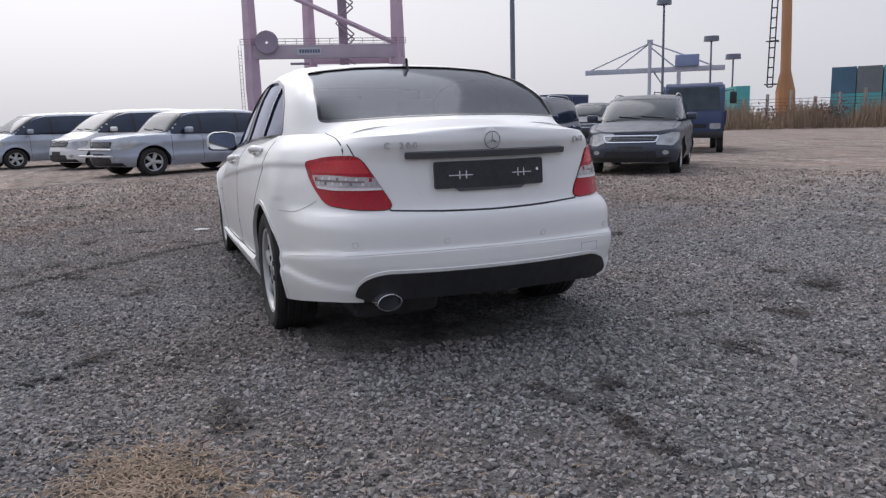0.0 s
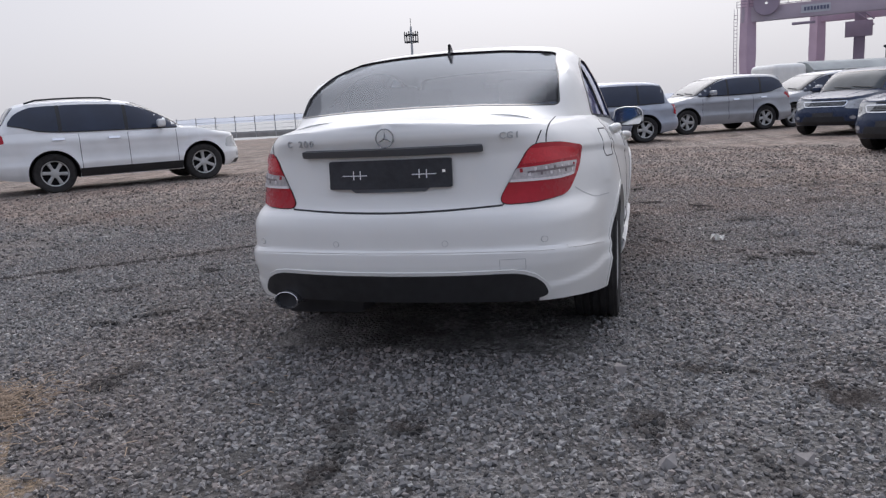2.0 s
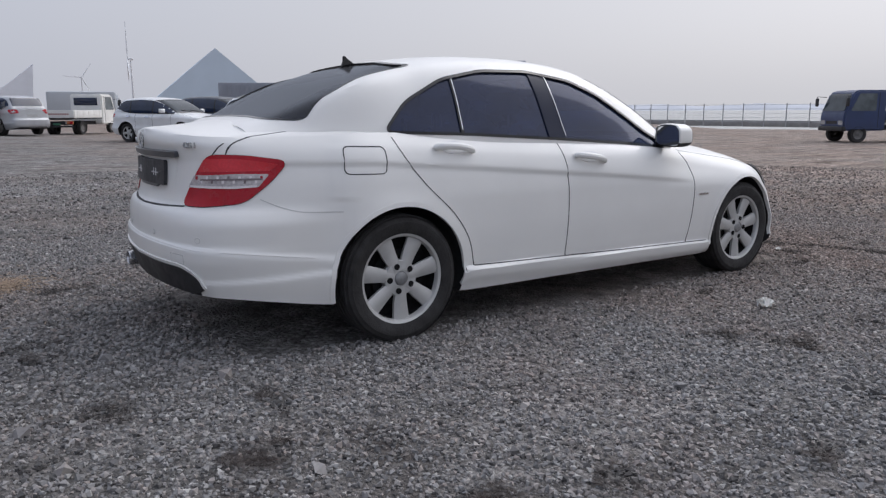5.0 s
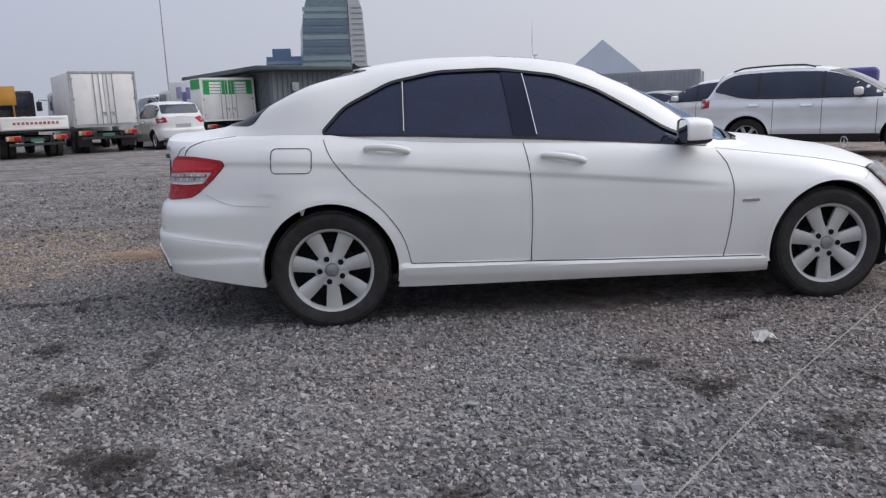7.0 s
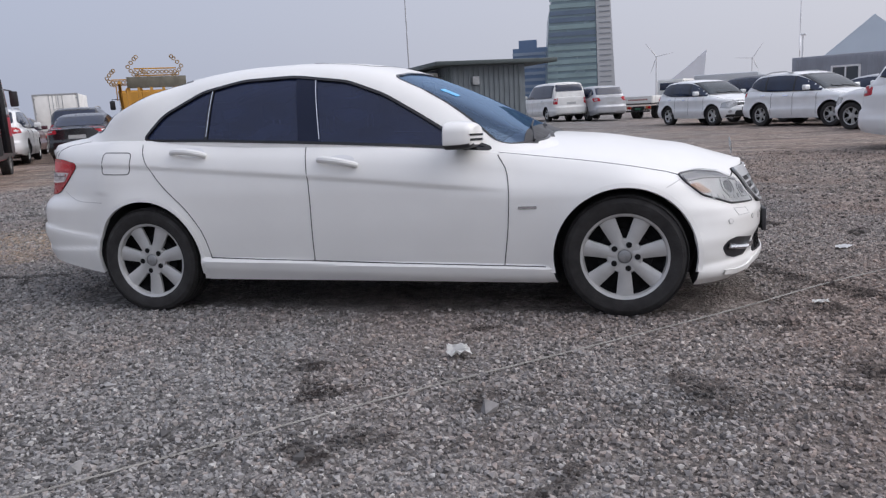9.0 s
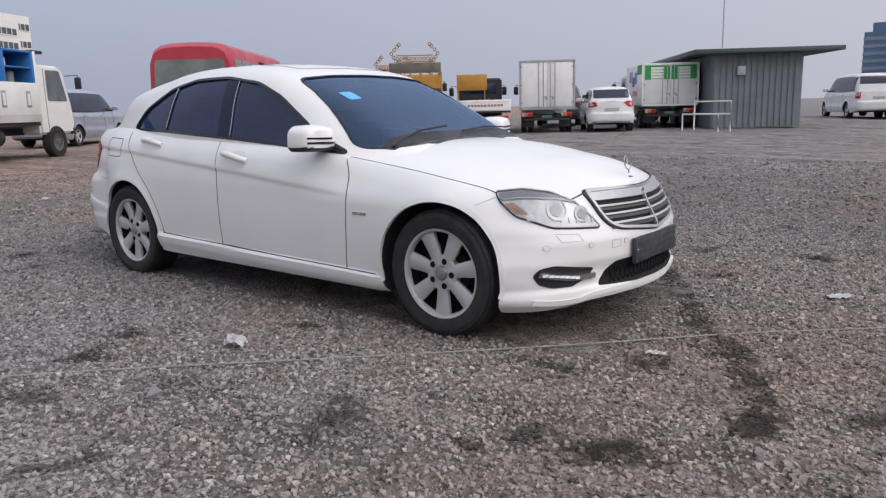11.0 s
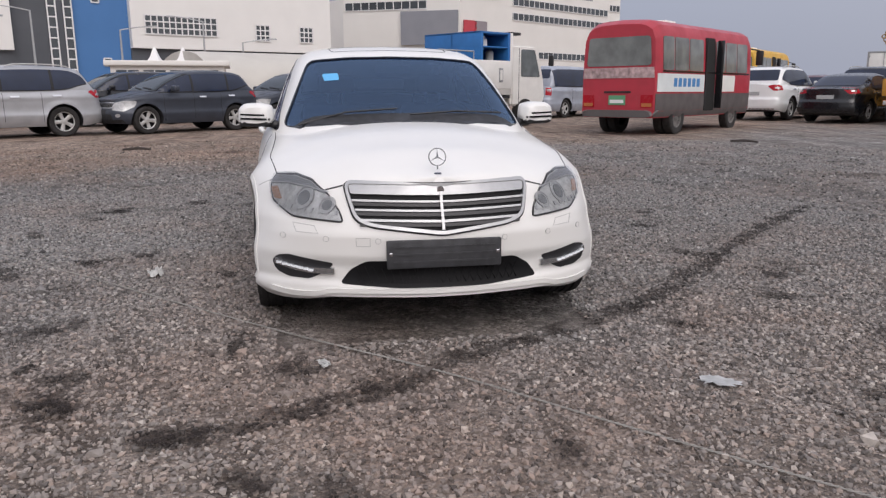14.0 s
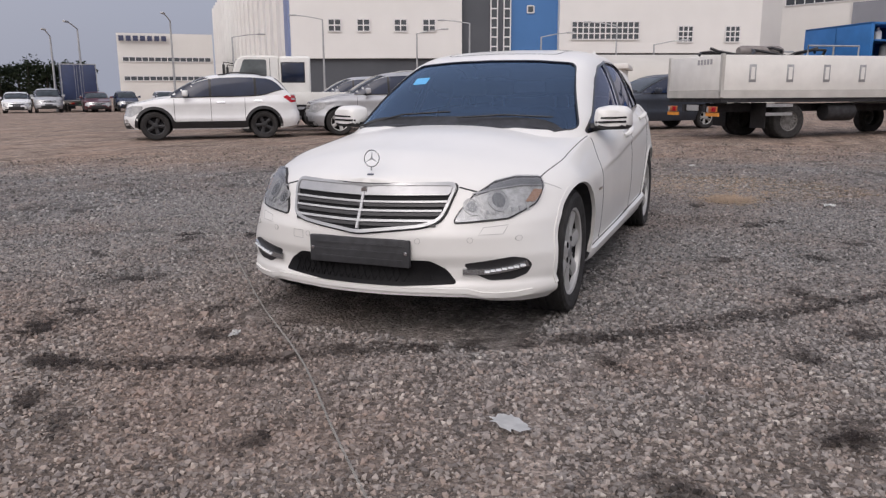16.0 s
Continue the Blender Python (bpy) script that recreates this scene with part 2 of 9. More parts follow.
def prism(outline, axis, a, b, bm=None):
    """A 2D outline drawn out from a to b along an axis; outline in the two other axes, in order."""
    bm = bm or bmesh.new()
    put = {"x": lambda u, v, w: (w, u, v), "y": lambda u, v, w: (u, w, v), "z": lambda u, v, w: (u, v, w)}[axis]
    lo, hi = [bm.verts.new(put(u, v, a)) for u, v in outline], [bm.verts.new(put(u, v, b)) for u, v in outline]
    n = len(outline)
    for k in range(n):
        bm.faces.new((lo[k], lo[(k + 1) % n], hi[(k + 1) % n], hi[k]))
    bm.faces.new(lo[::-1])
    bm.faces.new(hi)
    return bm


def round_poly(pts, r, n=4):
    """A closed 2D outline with its corners rounded."""
    out = []
    k = len(pts)
    for i in range(k):
        p, a, b = Vector(pts[i]), Vector(pts[i - 1]), Vector(pts[(i + 1) % k])
        da, db = min(r, (a - p).length * 0.45), min(r, (b - p).length * 0.45)
        s, e = p + (a - p).normalized() * da, p + (b - p).normalized() * db
        for j in range(n + 1):
            t = j / n
            out.append(tuple((1 - t) ** 2 * s + 2 * t * (1 - t) * p + t * t * e))
    return out


def dense(pts, step, closed=True):
    out = []
    k = len(pts)
    for i in range(k if closed else k - 1):
        a, b = Vector(pts[i]), Vector(pts[(i + 1) % k])
        n = max(1, int(math.ceil((b - a).length / step)))
        out += [tuple(a.lerp(b, j / n)) for j in range(n)]
    return out if closed else out + [tuple(pts[-1])]


def tree_of(bm):
    """A search tree of a bmesh, with its face normals worked out first."""
    bm.normal_update()
    return BVHTree.FromBMesh(bm)


class View:
    """A direction from which outlines are laid on a surface: eye plane axes u, v and the way w."""

    def __init__(self, origin, u, v, w):
        self.o, self.u, self.v, self.w = Vector(origin), Vector(u).normalized(), Vector(v).normalized(), Vector(w).normalized()

    def cast(self, tree, p):
        loc, nor, _, _ = tree.ray_cast(self.o + p[0] * self.u + p[1] * self.v, self.w)
        if loc is None:
            loc, nor, _, _ = tree.find_nearest(self.o + p[0] * self.u + p[1] * self.v + 2.0 * self.w)
        return loc, (-nor if nor.dot(self.w) > 0 else nor)


RIGHT = View((0, -4, 0), (1, 0, 0), (0, 0, 1), (0, 1, 0))
LEFT = View((0, 4, 0), (1, 0, 0), (0, 0, 1), (0, -1, 0))
FRONT = View((6, 0, 0), (0, 1, 0), (0, 0, 1), (-1, 0, 0))
REAR = View((-6, 0, 0), (0, 1, 0), (0, 0, 1), (1, 0, 0))
ABOVE = View((0, 0, 4), (1, 0, 0), (0, 1, 0), (0, 0, -1))


def conform(tree, outline, view, off=0.003, thick=0.006, step=0.05, bm=None):
    """A sheet with this outline, laid on a surface: proud of it by off, with a rim of that thickness."""
    rim = dense(outline, step)
    xs, ys = [p[0] for p in rim], [p[1] for p in rim]
    pts = [Vector(p) for p in rim]
    for i in range(int((max(xs) - min(xs)) / step) + 1):
        for j in range(int((max(ys) - min(ys)) / step) + 1):
            pts.append(Vector((min(xs) + (i + 0.5) * step, min(ys) + (j + 0.5) * step)))
    nr = len(rim)
    vs, es, fs, ov, _, _ = delaunay_2d_cdt(pts, [(k, (k + 1) % nr) for k in range(nr)], [list(range(nr))], 1, 1e-5)
    bm = bm or bmesh.new()
    got = [view.cast(tree, v) for v in vs]
    top = [bm.verts.new(p + off * nn) for p, nn in got]
    for f in fs:
        try:
            bm.faces.new([top[i] for i in f])
        except ValueError:
            pass
    if thick:
        low = {}
        count = {}
        for f in fs:
            for i in range(len(f)):
                e = tuple(sorted((f[i], f[(i + 1) % len(f)])))
                count[e] = count.get(e, 0) + 1
        for (i, j), c in count.items():
            if c == 1:
                for k in (i, j):
                    if k not in low:
                        low[k] = bm.verts.new(got[k][0] + (off - thick) * got[k][1])
                bm.faces.new((top[i], top[j], low[j], low[i]))
    for v in [v for v in bm.verts if not v.link_faces]:
        bm.verts.remove(v)
    return bm


def ribbon(tree, line, view, width, off=0.003, thick=0.006, step=0.035, closed=False, bm=None):
    """A thin strip along a 2D line, laid on a surface."""
    bm = bm or bmesh.new()
    pts = dense(line, step, closed)
    got = []
    n = len(pts)
    for i, p in enumerate(pts):
        a, b = Vector(pts[i - 1] if closed or i else pts[0]), Vector(pts[(i + 1) % n] if closed or i < n - 1 else pts[-1])
        d = (b - a).normalized()
        s = Vector((-d.y, d.x)) * width / 2
        row = []
        for q in (Vector(p) + s, Vector(p) - s):
            loc, nor = view.cast(tree, q)
            row.append((loc, nor))
        got.append([bm.verts.new(row[0][0] + (off - thick) * row[0][1]), bm.verts.new(row[0][0] + off * row[0][1]), bm.verts.new(row[1][0] + off * row[1][1]), bm.verts.new(row[1][0] + (off - thick) * row[1][1])])
    for i in range(n if closed else n - 1):
        a, b = got[i], got[(i + 1) % n]
        for k in range(3):
            bm.faces.new((a[k], a[k + 1], b[k + 1], b[k]))
    return bm


def bake(bm, mats, cutters=(), solid=0.0):
    """A mesh from bm after thickening it and cutting the cutters out of it."""
    ob = new("raw", mesh_of(bm, mats))
    if solid:
        q = ob.modifiers.new("thick", "SOLIDIFY")
        q.thickness, q.offset, q.use_even_offset = solid, -1, True
    cuts = []
    for cm in cutters:
        c = new("cut", mesh_of(cm, mats[-1] if isinstance(mats, (list, tuple)) else mats))
        cuts.append(c)
        q = ob.modifiers.new("cut", "BOOLEAN")
        q.operation, q.object, q.solver, q.material_mode = "DIFFERENCE", c, "EXACT", "TRANSFER"
    bpy.context.view_layer.update()
    me = bpy.data.meshes.new_from_object(ob.evaluated_get(bpy.context.evaluated_depsgraph_get()))
    finish(me)
    for o in (ob, *cuts):
        bpy.data.objects.remove(o)
    return me


def text_mesh(words, size, extrude=0.003):
    """The words as a flat bmesh in x, z (upright), centred, with a little depth along y."""
    cu = bpy.data.curves.new("text", "FONT")
    cu.body, cu.size, cu.align_x, cu.align_y, cu.extrude, cu.resolution_u = words, size, "CENTER", "CENTER", extrude, 3
    ob = new("raw", cu)
    bpy.context.view_layer.update()
    me = bpy.data.meshes.new_from_object(ob.evaluated_get(bpy.context.evaluated_depsgraph_get()))
    bpy.data.objects.remove(ob)
    bm = bmesh.new()
    bm.from_mesh(me)
    bmesh.ops.rotate(bm, verts=bm.verts, cent=(0, 0, 0), matrix=Matrix.Rotation(radians(90), 3, "X"))
    return bm

# ---- vehicles: a shell of curves, cut for wheels and windows ----
SECTION = [(1.0, -0.14), (1.0, 0.0), (0.960, 0.2), (0.912, 0.42), (0.855, 0.63), (0.795, 0.79), (0.738, 0.878), (0.65, 0.937), (0.50, 0.970), (0.28, 0.991), (0.0, 1.0)]


def lower_shell(S, ns=70, nv=26):
    """The body below the belt line: plan outline swept up its height, closed by a deck and a floor."""
    plan = along(S["plan"], ns)
    bm = bmesh.new()
    rows = []
    tub = S.get("tub")
    for x0, y0 in plan:
        zt, zl = float(S["zs"](x0)), float(S["zb"](x0))
        wf, wr = float(smooth(S["xf"] - 0.9, S["xf"] - 0.25, x0)), float(smooth(S["xr"] + 0.8, S["xr"] + 0.2, x0))
        side = []
        for k in range(nv):
            v = k / (nv - 1)
            z = zl + (zt - zl) * v
            x = x0 + wf * float(S["dxf"](z)) + wr * float(S["dxr"](z))
            y = y0 * float(S["ky"](z)) - 0.03 * max(0, (v - 0.88) / 0.12) ** 2 * min(1, y0 / 0.3)
            if "relief" in S:
                y += S["relief"](x, z) * min(1, y0 / 0.5)
            side.append((x, y, z))
        rows.append(side)
    nd = 18

    def ladder(k, height):
        out = []
        for side in rows:
            x, y, z = side[k]
            out.append([bm.verts.new((x, y * (1 - 2 * j / nd), height(x, y * (1 - 2 * j / nd), y, z))) for j in range(nd + 1)])
        return out

    def deck(x, y, ys, z):
        t = abs(y) / max(ys, 1e-3)
        h = z + float(S["crown"](x)) * (1 - t**2.4)
        if tub and tub[0] < x < tub[1] and abs(y) < tub[2]:
            h = tub[3]
        return h

    top, low = ladder(-1, deck), ladder(0, lambda x, y, ys, z: z)
    for grid, dark in ((top, False), (low, True)):
        for a, b in zip(grid, grid[1:]):
            for j in range(nd):
                f = bm.faces.new((a[j], a[j + 1], b[j + 1], b[j]))
                if dark or (tub and min(v.co.z for v in f.verts) < tub[3] + 0.05):
                    f.material_index = 1
    for sgn, col in ((1, 0), (-1, nd)):
        prev = None
        for i, side in enumerate(rows):
            line = [low[i][col]] + [bm.verts.new((x, sgn * y, z)) for x, y, z in side[1:-1]] + [top[i][col]]
            if prev:
                for k in range(nv - 1):
                    bm.faces.new((prev[k], prev[k + 1], line[k + 1], line[k]))
            prev = line
    bmesh.ops.remove_doubles(bm, verts=bm.verts, dist=4e-4)
    bmesh.ops.dissolve_degenerate(bm, dist=1e-5, edges=bm.edges)
    return bm


def upper_shell(S, n=56):
    """The cabin: cross sections from the belt up over the roof."""
    bm = bmesh.new()
    xa, xb = S["cabin"]
    half = along(SECTION if "section" not in S else S["section"], 20)
    tail = along(S.get("tail_section", SECTION), 20)
    grid = []
    for i in range(n + 1):
        x = xa + (xb - xa) * i / n
        zt, zc, yb = float(S["zs"](x)), float(S["zc"](x)), float(S["yb"](x))
        w = float(smooth(-1.15, -1.6, x)) * float(smooth(-1.95, -1.66, x))
        line = [(x, fy * yb, zt - 0.01 + fz * (zc - zt + 0.01) if fz >= 0 else zt - 0.06) for fy, fz in (half + (tail - half) * w if "tail_section" in S else half)]
        grid.append([bm.verts.new(p) for p in line] + [bm.verts.new((px, -py, pz)) for px, py, pz in line[-2::-1]])
    for a, b in zip(grid, grid[1:]):
        for j in range(len(a) - 1):
            bm.faces.new((a[j], a[j + 1], b[j + 1], b[j]))
    if S.get("closed", True):
        bm.faces.new(grid[0])
        bm.faces.new(grid[-1][::-1])
    return bm


def arch_cut(S, r):
    out = []
    for x in (S["axf"], S["axr"]):
        for s in (1, -1):
            out.append(prism([(x + r * math.cos(2 * math.pi * k / 40), S["rw"] + r * math.sin(2 * math.pi * k / 40)) for k in range(40)], "y", s * S["yin"], s * 1.4))
    return out


def spoke_rim(bm, r, y, count, w0, w1, depth=0.03, twin=False):
    """Spokes from hub to rim in the plane y, facing +y."""
    for k in range(count):
        for d in ((-0.13, 0.13) if twin else (0,)):
            a = 2 * math.pi * (k + 0.25) / count + d * 6.28 / count
            c, s = math.cos(a), math.sin(a)
            pts = []
            for rad, w, h in ((r * 0.2, w0, 0.0), (r * 0.55, (w0 + w1) / 2, -0.006), (r * 0.95, w1, 0.0)):
                for t in (-1, -0.5, 0.5, 1):
                    lift = h if abs(t) < 0.9 else h - depth * 0.5
                    pts.append((rad * c - t * w * s, y + lift, rad * s + t * w * c))
            v = [bm.verts.new(p) for p in pts]
            for i in range(2):
                for j in range(3):
                    bm.faces.new((v[i * 4 + j], v[i * 4 + j + 1], v[i * 4 + j + 5], v[i * 4 + j + 4]))
            for i in range(2):
                for j, sg in ((0, 1), (3, -1)):
                    p, q = v[i * 4 + j], v[(i + 1) * 4 + j]
                    p2, q2 = bm.verts.new(p.co - Vector((0, depth, 0))), bm.verts.new(q.co - Vector((0, depth, 0)))
                    bm.faces.new((p, q, q2, p2))
    return bm


WHEELS = {}


def wheel_meshes(r, rim_r, width, style):
    """Tyre, rim, disc and hub bits of a wheel that faces +y, shared by all wheels of one make."""
    key = (r, rim_r, width, style)
    if key in WHEELS:
        return WHEELS[key]
    h = width / 2
    n = 64 if style == "seven" else 36
    prof = [(rim_r - 0.012, -h * 0.8), (rim_r + 0.008, -h * 0.92), (r * 0.84, -h), (r * 0.955, -h * 0.93), (r * 0.99, -h * 0.8)]
    if style == "seven":
        for y in np.linspace(-0.72, 0.72, 5):
            prof += [(r, h * (y - 0.1)), (r, h * (y + 0.1)), (r - 0.006, h * (y + 0.115)), (r - 0.006, h * (y + 0.24))]
    prof += [(r * 0.99, h * 0.8), (r * 0.955, h * 0.93), (r * 0.90, h * 0.985), (r * 0.895, h * 1.0), (r * 0.84, h), (rim_r + 0.008, h * 0.92), (rim_r - 0.012, h * 0.8)]
    tyre = mesh_of(lathe(prof, n), M_RUBBER, 30)
    bm = lathe([(rim_r - 0.017, h * 0.60), (rim_r - 0.016, h * 0.72), (rim_r - 0.010, h * 0.84), (rim_r + 0.006, h * 0.90), (rim_r + 0.008, h * 0.84), (rim_r - 0.004, h * 0.6)], n)
    if style == "seven":
        spoke_rim(bm, rim_r + 0.004, h * 0.76, 7, 0.027, 0.045, 0.016)
        lathe([(0.036, h * 0.60), (0.037, h * 0.735), (0.086, h * 0.72), (0.092, h * 0.62), (0.088, h * 0.3)], 36, bm=bm)
    else:
        count, w0, w1, twin = {"five": (5, 0.035, 0.05, False), "twin": (5, 0.014, 0.018, True), "six": (6, 0.026, 0.034, False), "steel": (16, 0.03, 0.03, False)}[style]
        spoke_rim(bm, rim_r - 0.012, h * 0.66, count, w0, w1, 0.025, twin)
        lathe([(0.0, h * 0.72), (0.05, h * 0.72), (0.075, h * 0.66), (0.08, h * 0.3)], 20, bm=bm)
    rim = mesh_of(bm, M_ALLOY)
    # disc and barrel in near-black: the shade behind the spokes as colour
    back = mesh_of(lathe([(0.0, h * 0.3), (rim_r * 0.62, h * 0.3), (rim_r * 0.64, h * 0.1), (rim_r * 0.80, h * 0.06), (rim_r - 0.022, h * 0.12), (rim_r - 0.018, h * 0.62), (rim_r - 0.010, -h * 0.8), (0, -h * 0.8)], 36), M_WELL)
    bolts = []
    if style == "seven":
        for k in range(5):
            a = 2 * math.pi * k / 5 + 0.3
            b = bmesh.new()
            bmesh.ops.create_cone(b, cap_ends=True, segments=12, radius1=0.0155, radius2=0.0155, depth=0.014, matrix=Matrix.Translation((0.064 * math.cos(a), h * 0.70, 0.064 * math.sin(a))) @ Matrix.Rotation(radians(90), 4, "X"))
            bolts.append(mesh_of(b, M_WELL))
        bolts.append(mesh_of(lathe([(0.0, h * 0.80), (0.020, h * 0.795), (0.031, h * 0.765), (0.036, h * 0.70)], 24), mat("wheel_cap", (0.30, 0.305, 0.31), 0.35, 0.6, 0.15, 60)))
    WHEELS[key] = (tyre, rim, back, bolts)
    return WHEELS[key]


def put_wheels(car, S, style, width=0.21, rim_mat=None, track=None):
    r, rr = S["rw"], S.get("rim", S["rw"] * 0.66)
    tyre, rim, back, bolts = wheel_meshes(r, rr, width, style)
    if rim_mat:
        rim = rim.copy()
        rim.materials[0] = rim_mat
    for x in (S["axf"], S["axr"]):
        for s in (1, -1):
            w = new("wheel", tyre)
            w.parent = car
            w.matrix_basis = pose(x, s * (S["track"] - (S.get("front_in", 0) if x > 0 else 0) - width / 2), r, 0, 37 * x, 0 if s > 0 else 180)
            w["label"] = "black tyre"
            part("rim", rim, None, w, "alloy wheel rim")
            part("brake_disc", back, None, w)
            for k, b in enumerate(bolts):
                part("wheel_bolt" if k < 5 else "centre_cap", b, None, w)


# ---- the white saloon in the middle ----
HERO = dict(
    plan=[(2.135, 0), (2.125, 0.15), (2.09, 0.33), (2.035, 0.50), (1.945, 0.65), (1.83, 0.755), (1.66, 0.83), (1.35, 0.874), (0.9, 0.882), (0.2, 0.888), (-0.5, 0.888), (-1.2, 0.882), (-1.62, 0.875), (-1.94, 0.838), (-2.17, 0.768), (-2.305, 0.655), (-2.37, 0.45), (-2.40, 0.2), (-2.41, 0)],
    xf=2.135, xr=-2.41,
    zs=curve((2.1, 0.695), (1.9, 0.71), (1.66, 0.738), (1.2, 0.803), (0.86, 0.850), (0.7, 0.872), (0.5, 0.895), (0, 0.932), (-0.5, 0.968), (-1, 1.0), (-1.4, 1.022), (-1.8, 1.022), (-2.15, 1.012), (-2.28, 1.016), (-2.36, 1.024), (-2.42, 1.028)),
    zb=curve((2.1, 0.207), (2.03, 0.203), (1.98, 0.178), (1.9, 0.168), (1.75, 0.165), (1.0, 0.18), (0, 0.195), (-1, 0.205), (-1.75, 0.235), (-2.05, 0.275), (-2.25, 0.30), (-2.42, 0.31)),
    dxf=curve((0.17, -0.035), (0.21, 0.0), (0.25, 0.0), (0.28, -0.018), (0.33, -0.02), (0.40, 0.0), (0.47, 0.0), (0.53, -0.02), (0.60, -0.06), (0.66, -0.085), (0.70, -0.105), (0.76, -0.14)),
    dxr=curve((0.30, 0.05), (0.42, 0.012), (0.47, 0.0), (0.516, 0.0), (0.534, 0.013), (0.60, 0.015), (0.63, 0.018), (0.675, 0.03), (0.70, 0.062), (0.78, 0.078), (0.90, 0.085), (0.95, 0.075), (0.985, 0.062), (1.02, 0.066), (1.05, 0.10)),
    ky=curve((0.16, 0.90), (0.21, 0.945), (0.27, 0.965), (0.36, 0.985), (0.55, 1.0), (0.68, 0.998), (0.78, 0.985), (0.86, 0.965), (0.94, 0.935), (1.03, 0.895)),
    crown=curve((2.1, 0.02), (1.92, 0.063), (1.66, 0.115), (1.28, 0.113), (0.99, 0.10), (0.6, 0.05), (-1.2, 0.03), (-1.7, 0.078), (-1.9, 0.072), (-2.08, 0.056), (-2.25, 0.034), (-2.34, 0.018)),
    cabin=(-2.02, 1.04),
    zc=curve((-2.04, 1.055), (-1.9, 1.105), (-1.75, 1.17), (-1.6, 1.24), (-1.4, 1.325), (-1.2, 1.385), (-1.0, 1.416), (-0.75, 1.434), (-0.5, 1.435), (-0.25, 1.421), (0.0, 1.382), (0.17, 1.324), (0.35, 1.247), (0.52, 1.165), (0.70, 1.068), (0.85, 0.985), (1.04, 0.90)),
    yb=curve((1.04, 0.68), (0.85, 0.735), (0.6, 0.785), (0.2, 0.806), (-0.6, 0.81), (-1.1, 0.79), (-1.4, 0.752), (-1.7, 0.69), (-2.04, 0.60)),
    rw=0.316, rim=0.222, axf=1.38, axr=-1.38, yin=0.52, track=0.876, front_in=0.026,
    tub=(-1.70, 0.72, 0.60, 0.42), closed=False,
    tail_section=[(1.0, -0.14), (1.0, 0.0), (0.985, 0.2), (0.967, 0.42), (0.945, 0.65), (0.918, 0.82), (0.88, 0.915), (0.78, 0.962), (0.60, 0.982), (0.28, 0.996), (0.0, 1.0)],
)


def hero_relief(x, z):
    y = 0.0
    if -2.1 < x < 0.9:                               # crease that runs down to the front wheel
        c = np.interp(x, (-2.1, -1.54, -0.92, 0, 0.76), (0.905, 0.895, 0.845, 0.765, 0.69))
        y += 0.010 * float(smooth(c - 0.022, c, z) * smooth(c + 0.13, c, z)) * float(smooth(0.9, 0.5, x))
    if -1.05 < x < 1.05:                             # side skirt
        c = np.interp(x, (-1, 1), (0.335, 0.272))
        y += 0.034 * float(smooth(c + 0.004, c - 0.014, z)) * float(smooth(1.05, 0.95, x)) * float(smooth(-1.05, -0.98, x)) - 0.012 * float(smooth(c - 0.05, c - 0.11, z))
    for a in (1.38, -1.38):                          # flared arches
        d = math.hypot(x - a, z - 0.316)
        y += 0.010 * math.exp(-((d - 0.36) / 0.05) ** 2)
    if x > 0.3:                                      # bonnet shoulders roll inwards
        y -= 0.055 * float(smooth(0.63, 0.82, z)) * float(smooth(0.30, 0.95, x)) * float(smooth(1.95, 1.45, x))
    if x > 1.3:                                      # wings draw in above the bumper
        y -= 0.055 * float(smooth(0.52, 0.74, z)) * float(smooth(1.35, 1.85, x))
    if x > 1.5:                                      # flared corners of the front bumper
        y += (0.058 * float(smooth(0.52, 0.30, z)) + 0.018 * float(smooth(0.27, 0.22, z))) * float(smooth(1.55, 1.75, x)) * float(smooth(2.12, 1.80, x))
    if x < -1.5:                                     # the rear bumper draws in behind the wheels
        y -= 0.030 * float(smooth(-1.5, -1.8, x))
    if x < -1.6:
        y -= 0.035 * float(smooth(0.62, 0.72, z)) * float(smooth(-1.6, -2.1, x))
    if x < -1.68:                                    # line across the rear bumper
        c = np.interp(x, (-2.3, -1.7), (0.525, 0.455))
        y += 0.007 * math.tanh((c - z) / 0.010)
        c = np.interp(x, (-2.3, -1.75), (0.37, 0.395))  # lower corner of the rear bumper stands out
        y += 0.013 * float(smooth(c + 0.010, c - 0.008, z))
    return y


HERO["relief"] = hero_relief


def bonnet_edge(x):
    """Half width of the body where the bonnet meets the wings."""
    z = float(HERO["zs"](x))
    y0 = np.interp(x, [p[0] for p in HERO["plan"][::-1]], [p[1] for p in HERO["plan"][::-1]])
    return float(y0 * HERO["ky"](z) - 0.03 + hero_relief(x, z))


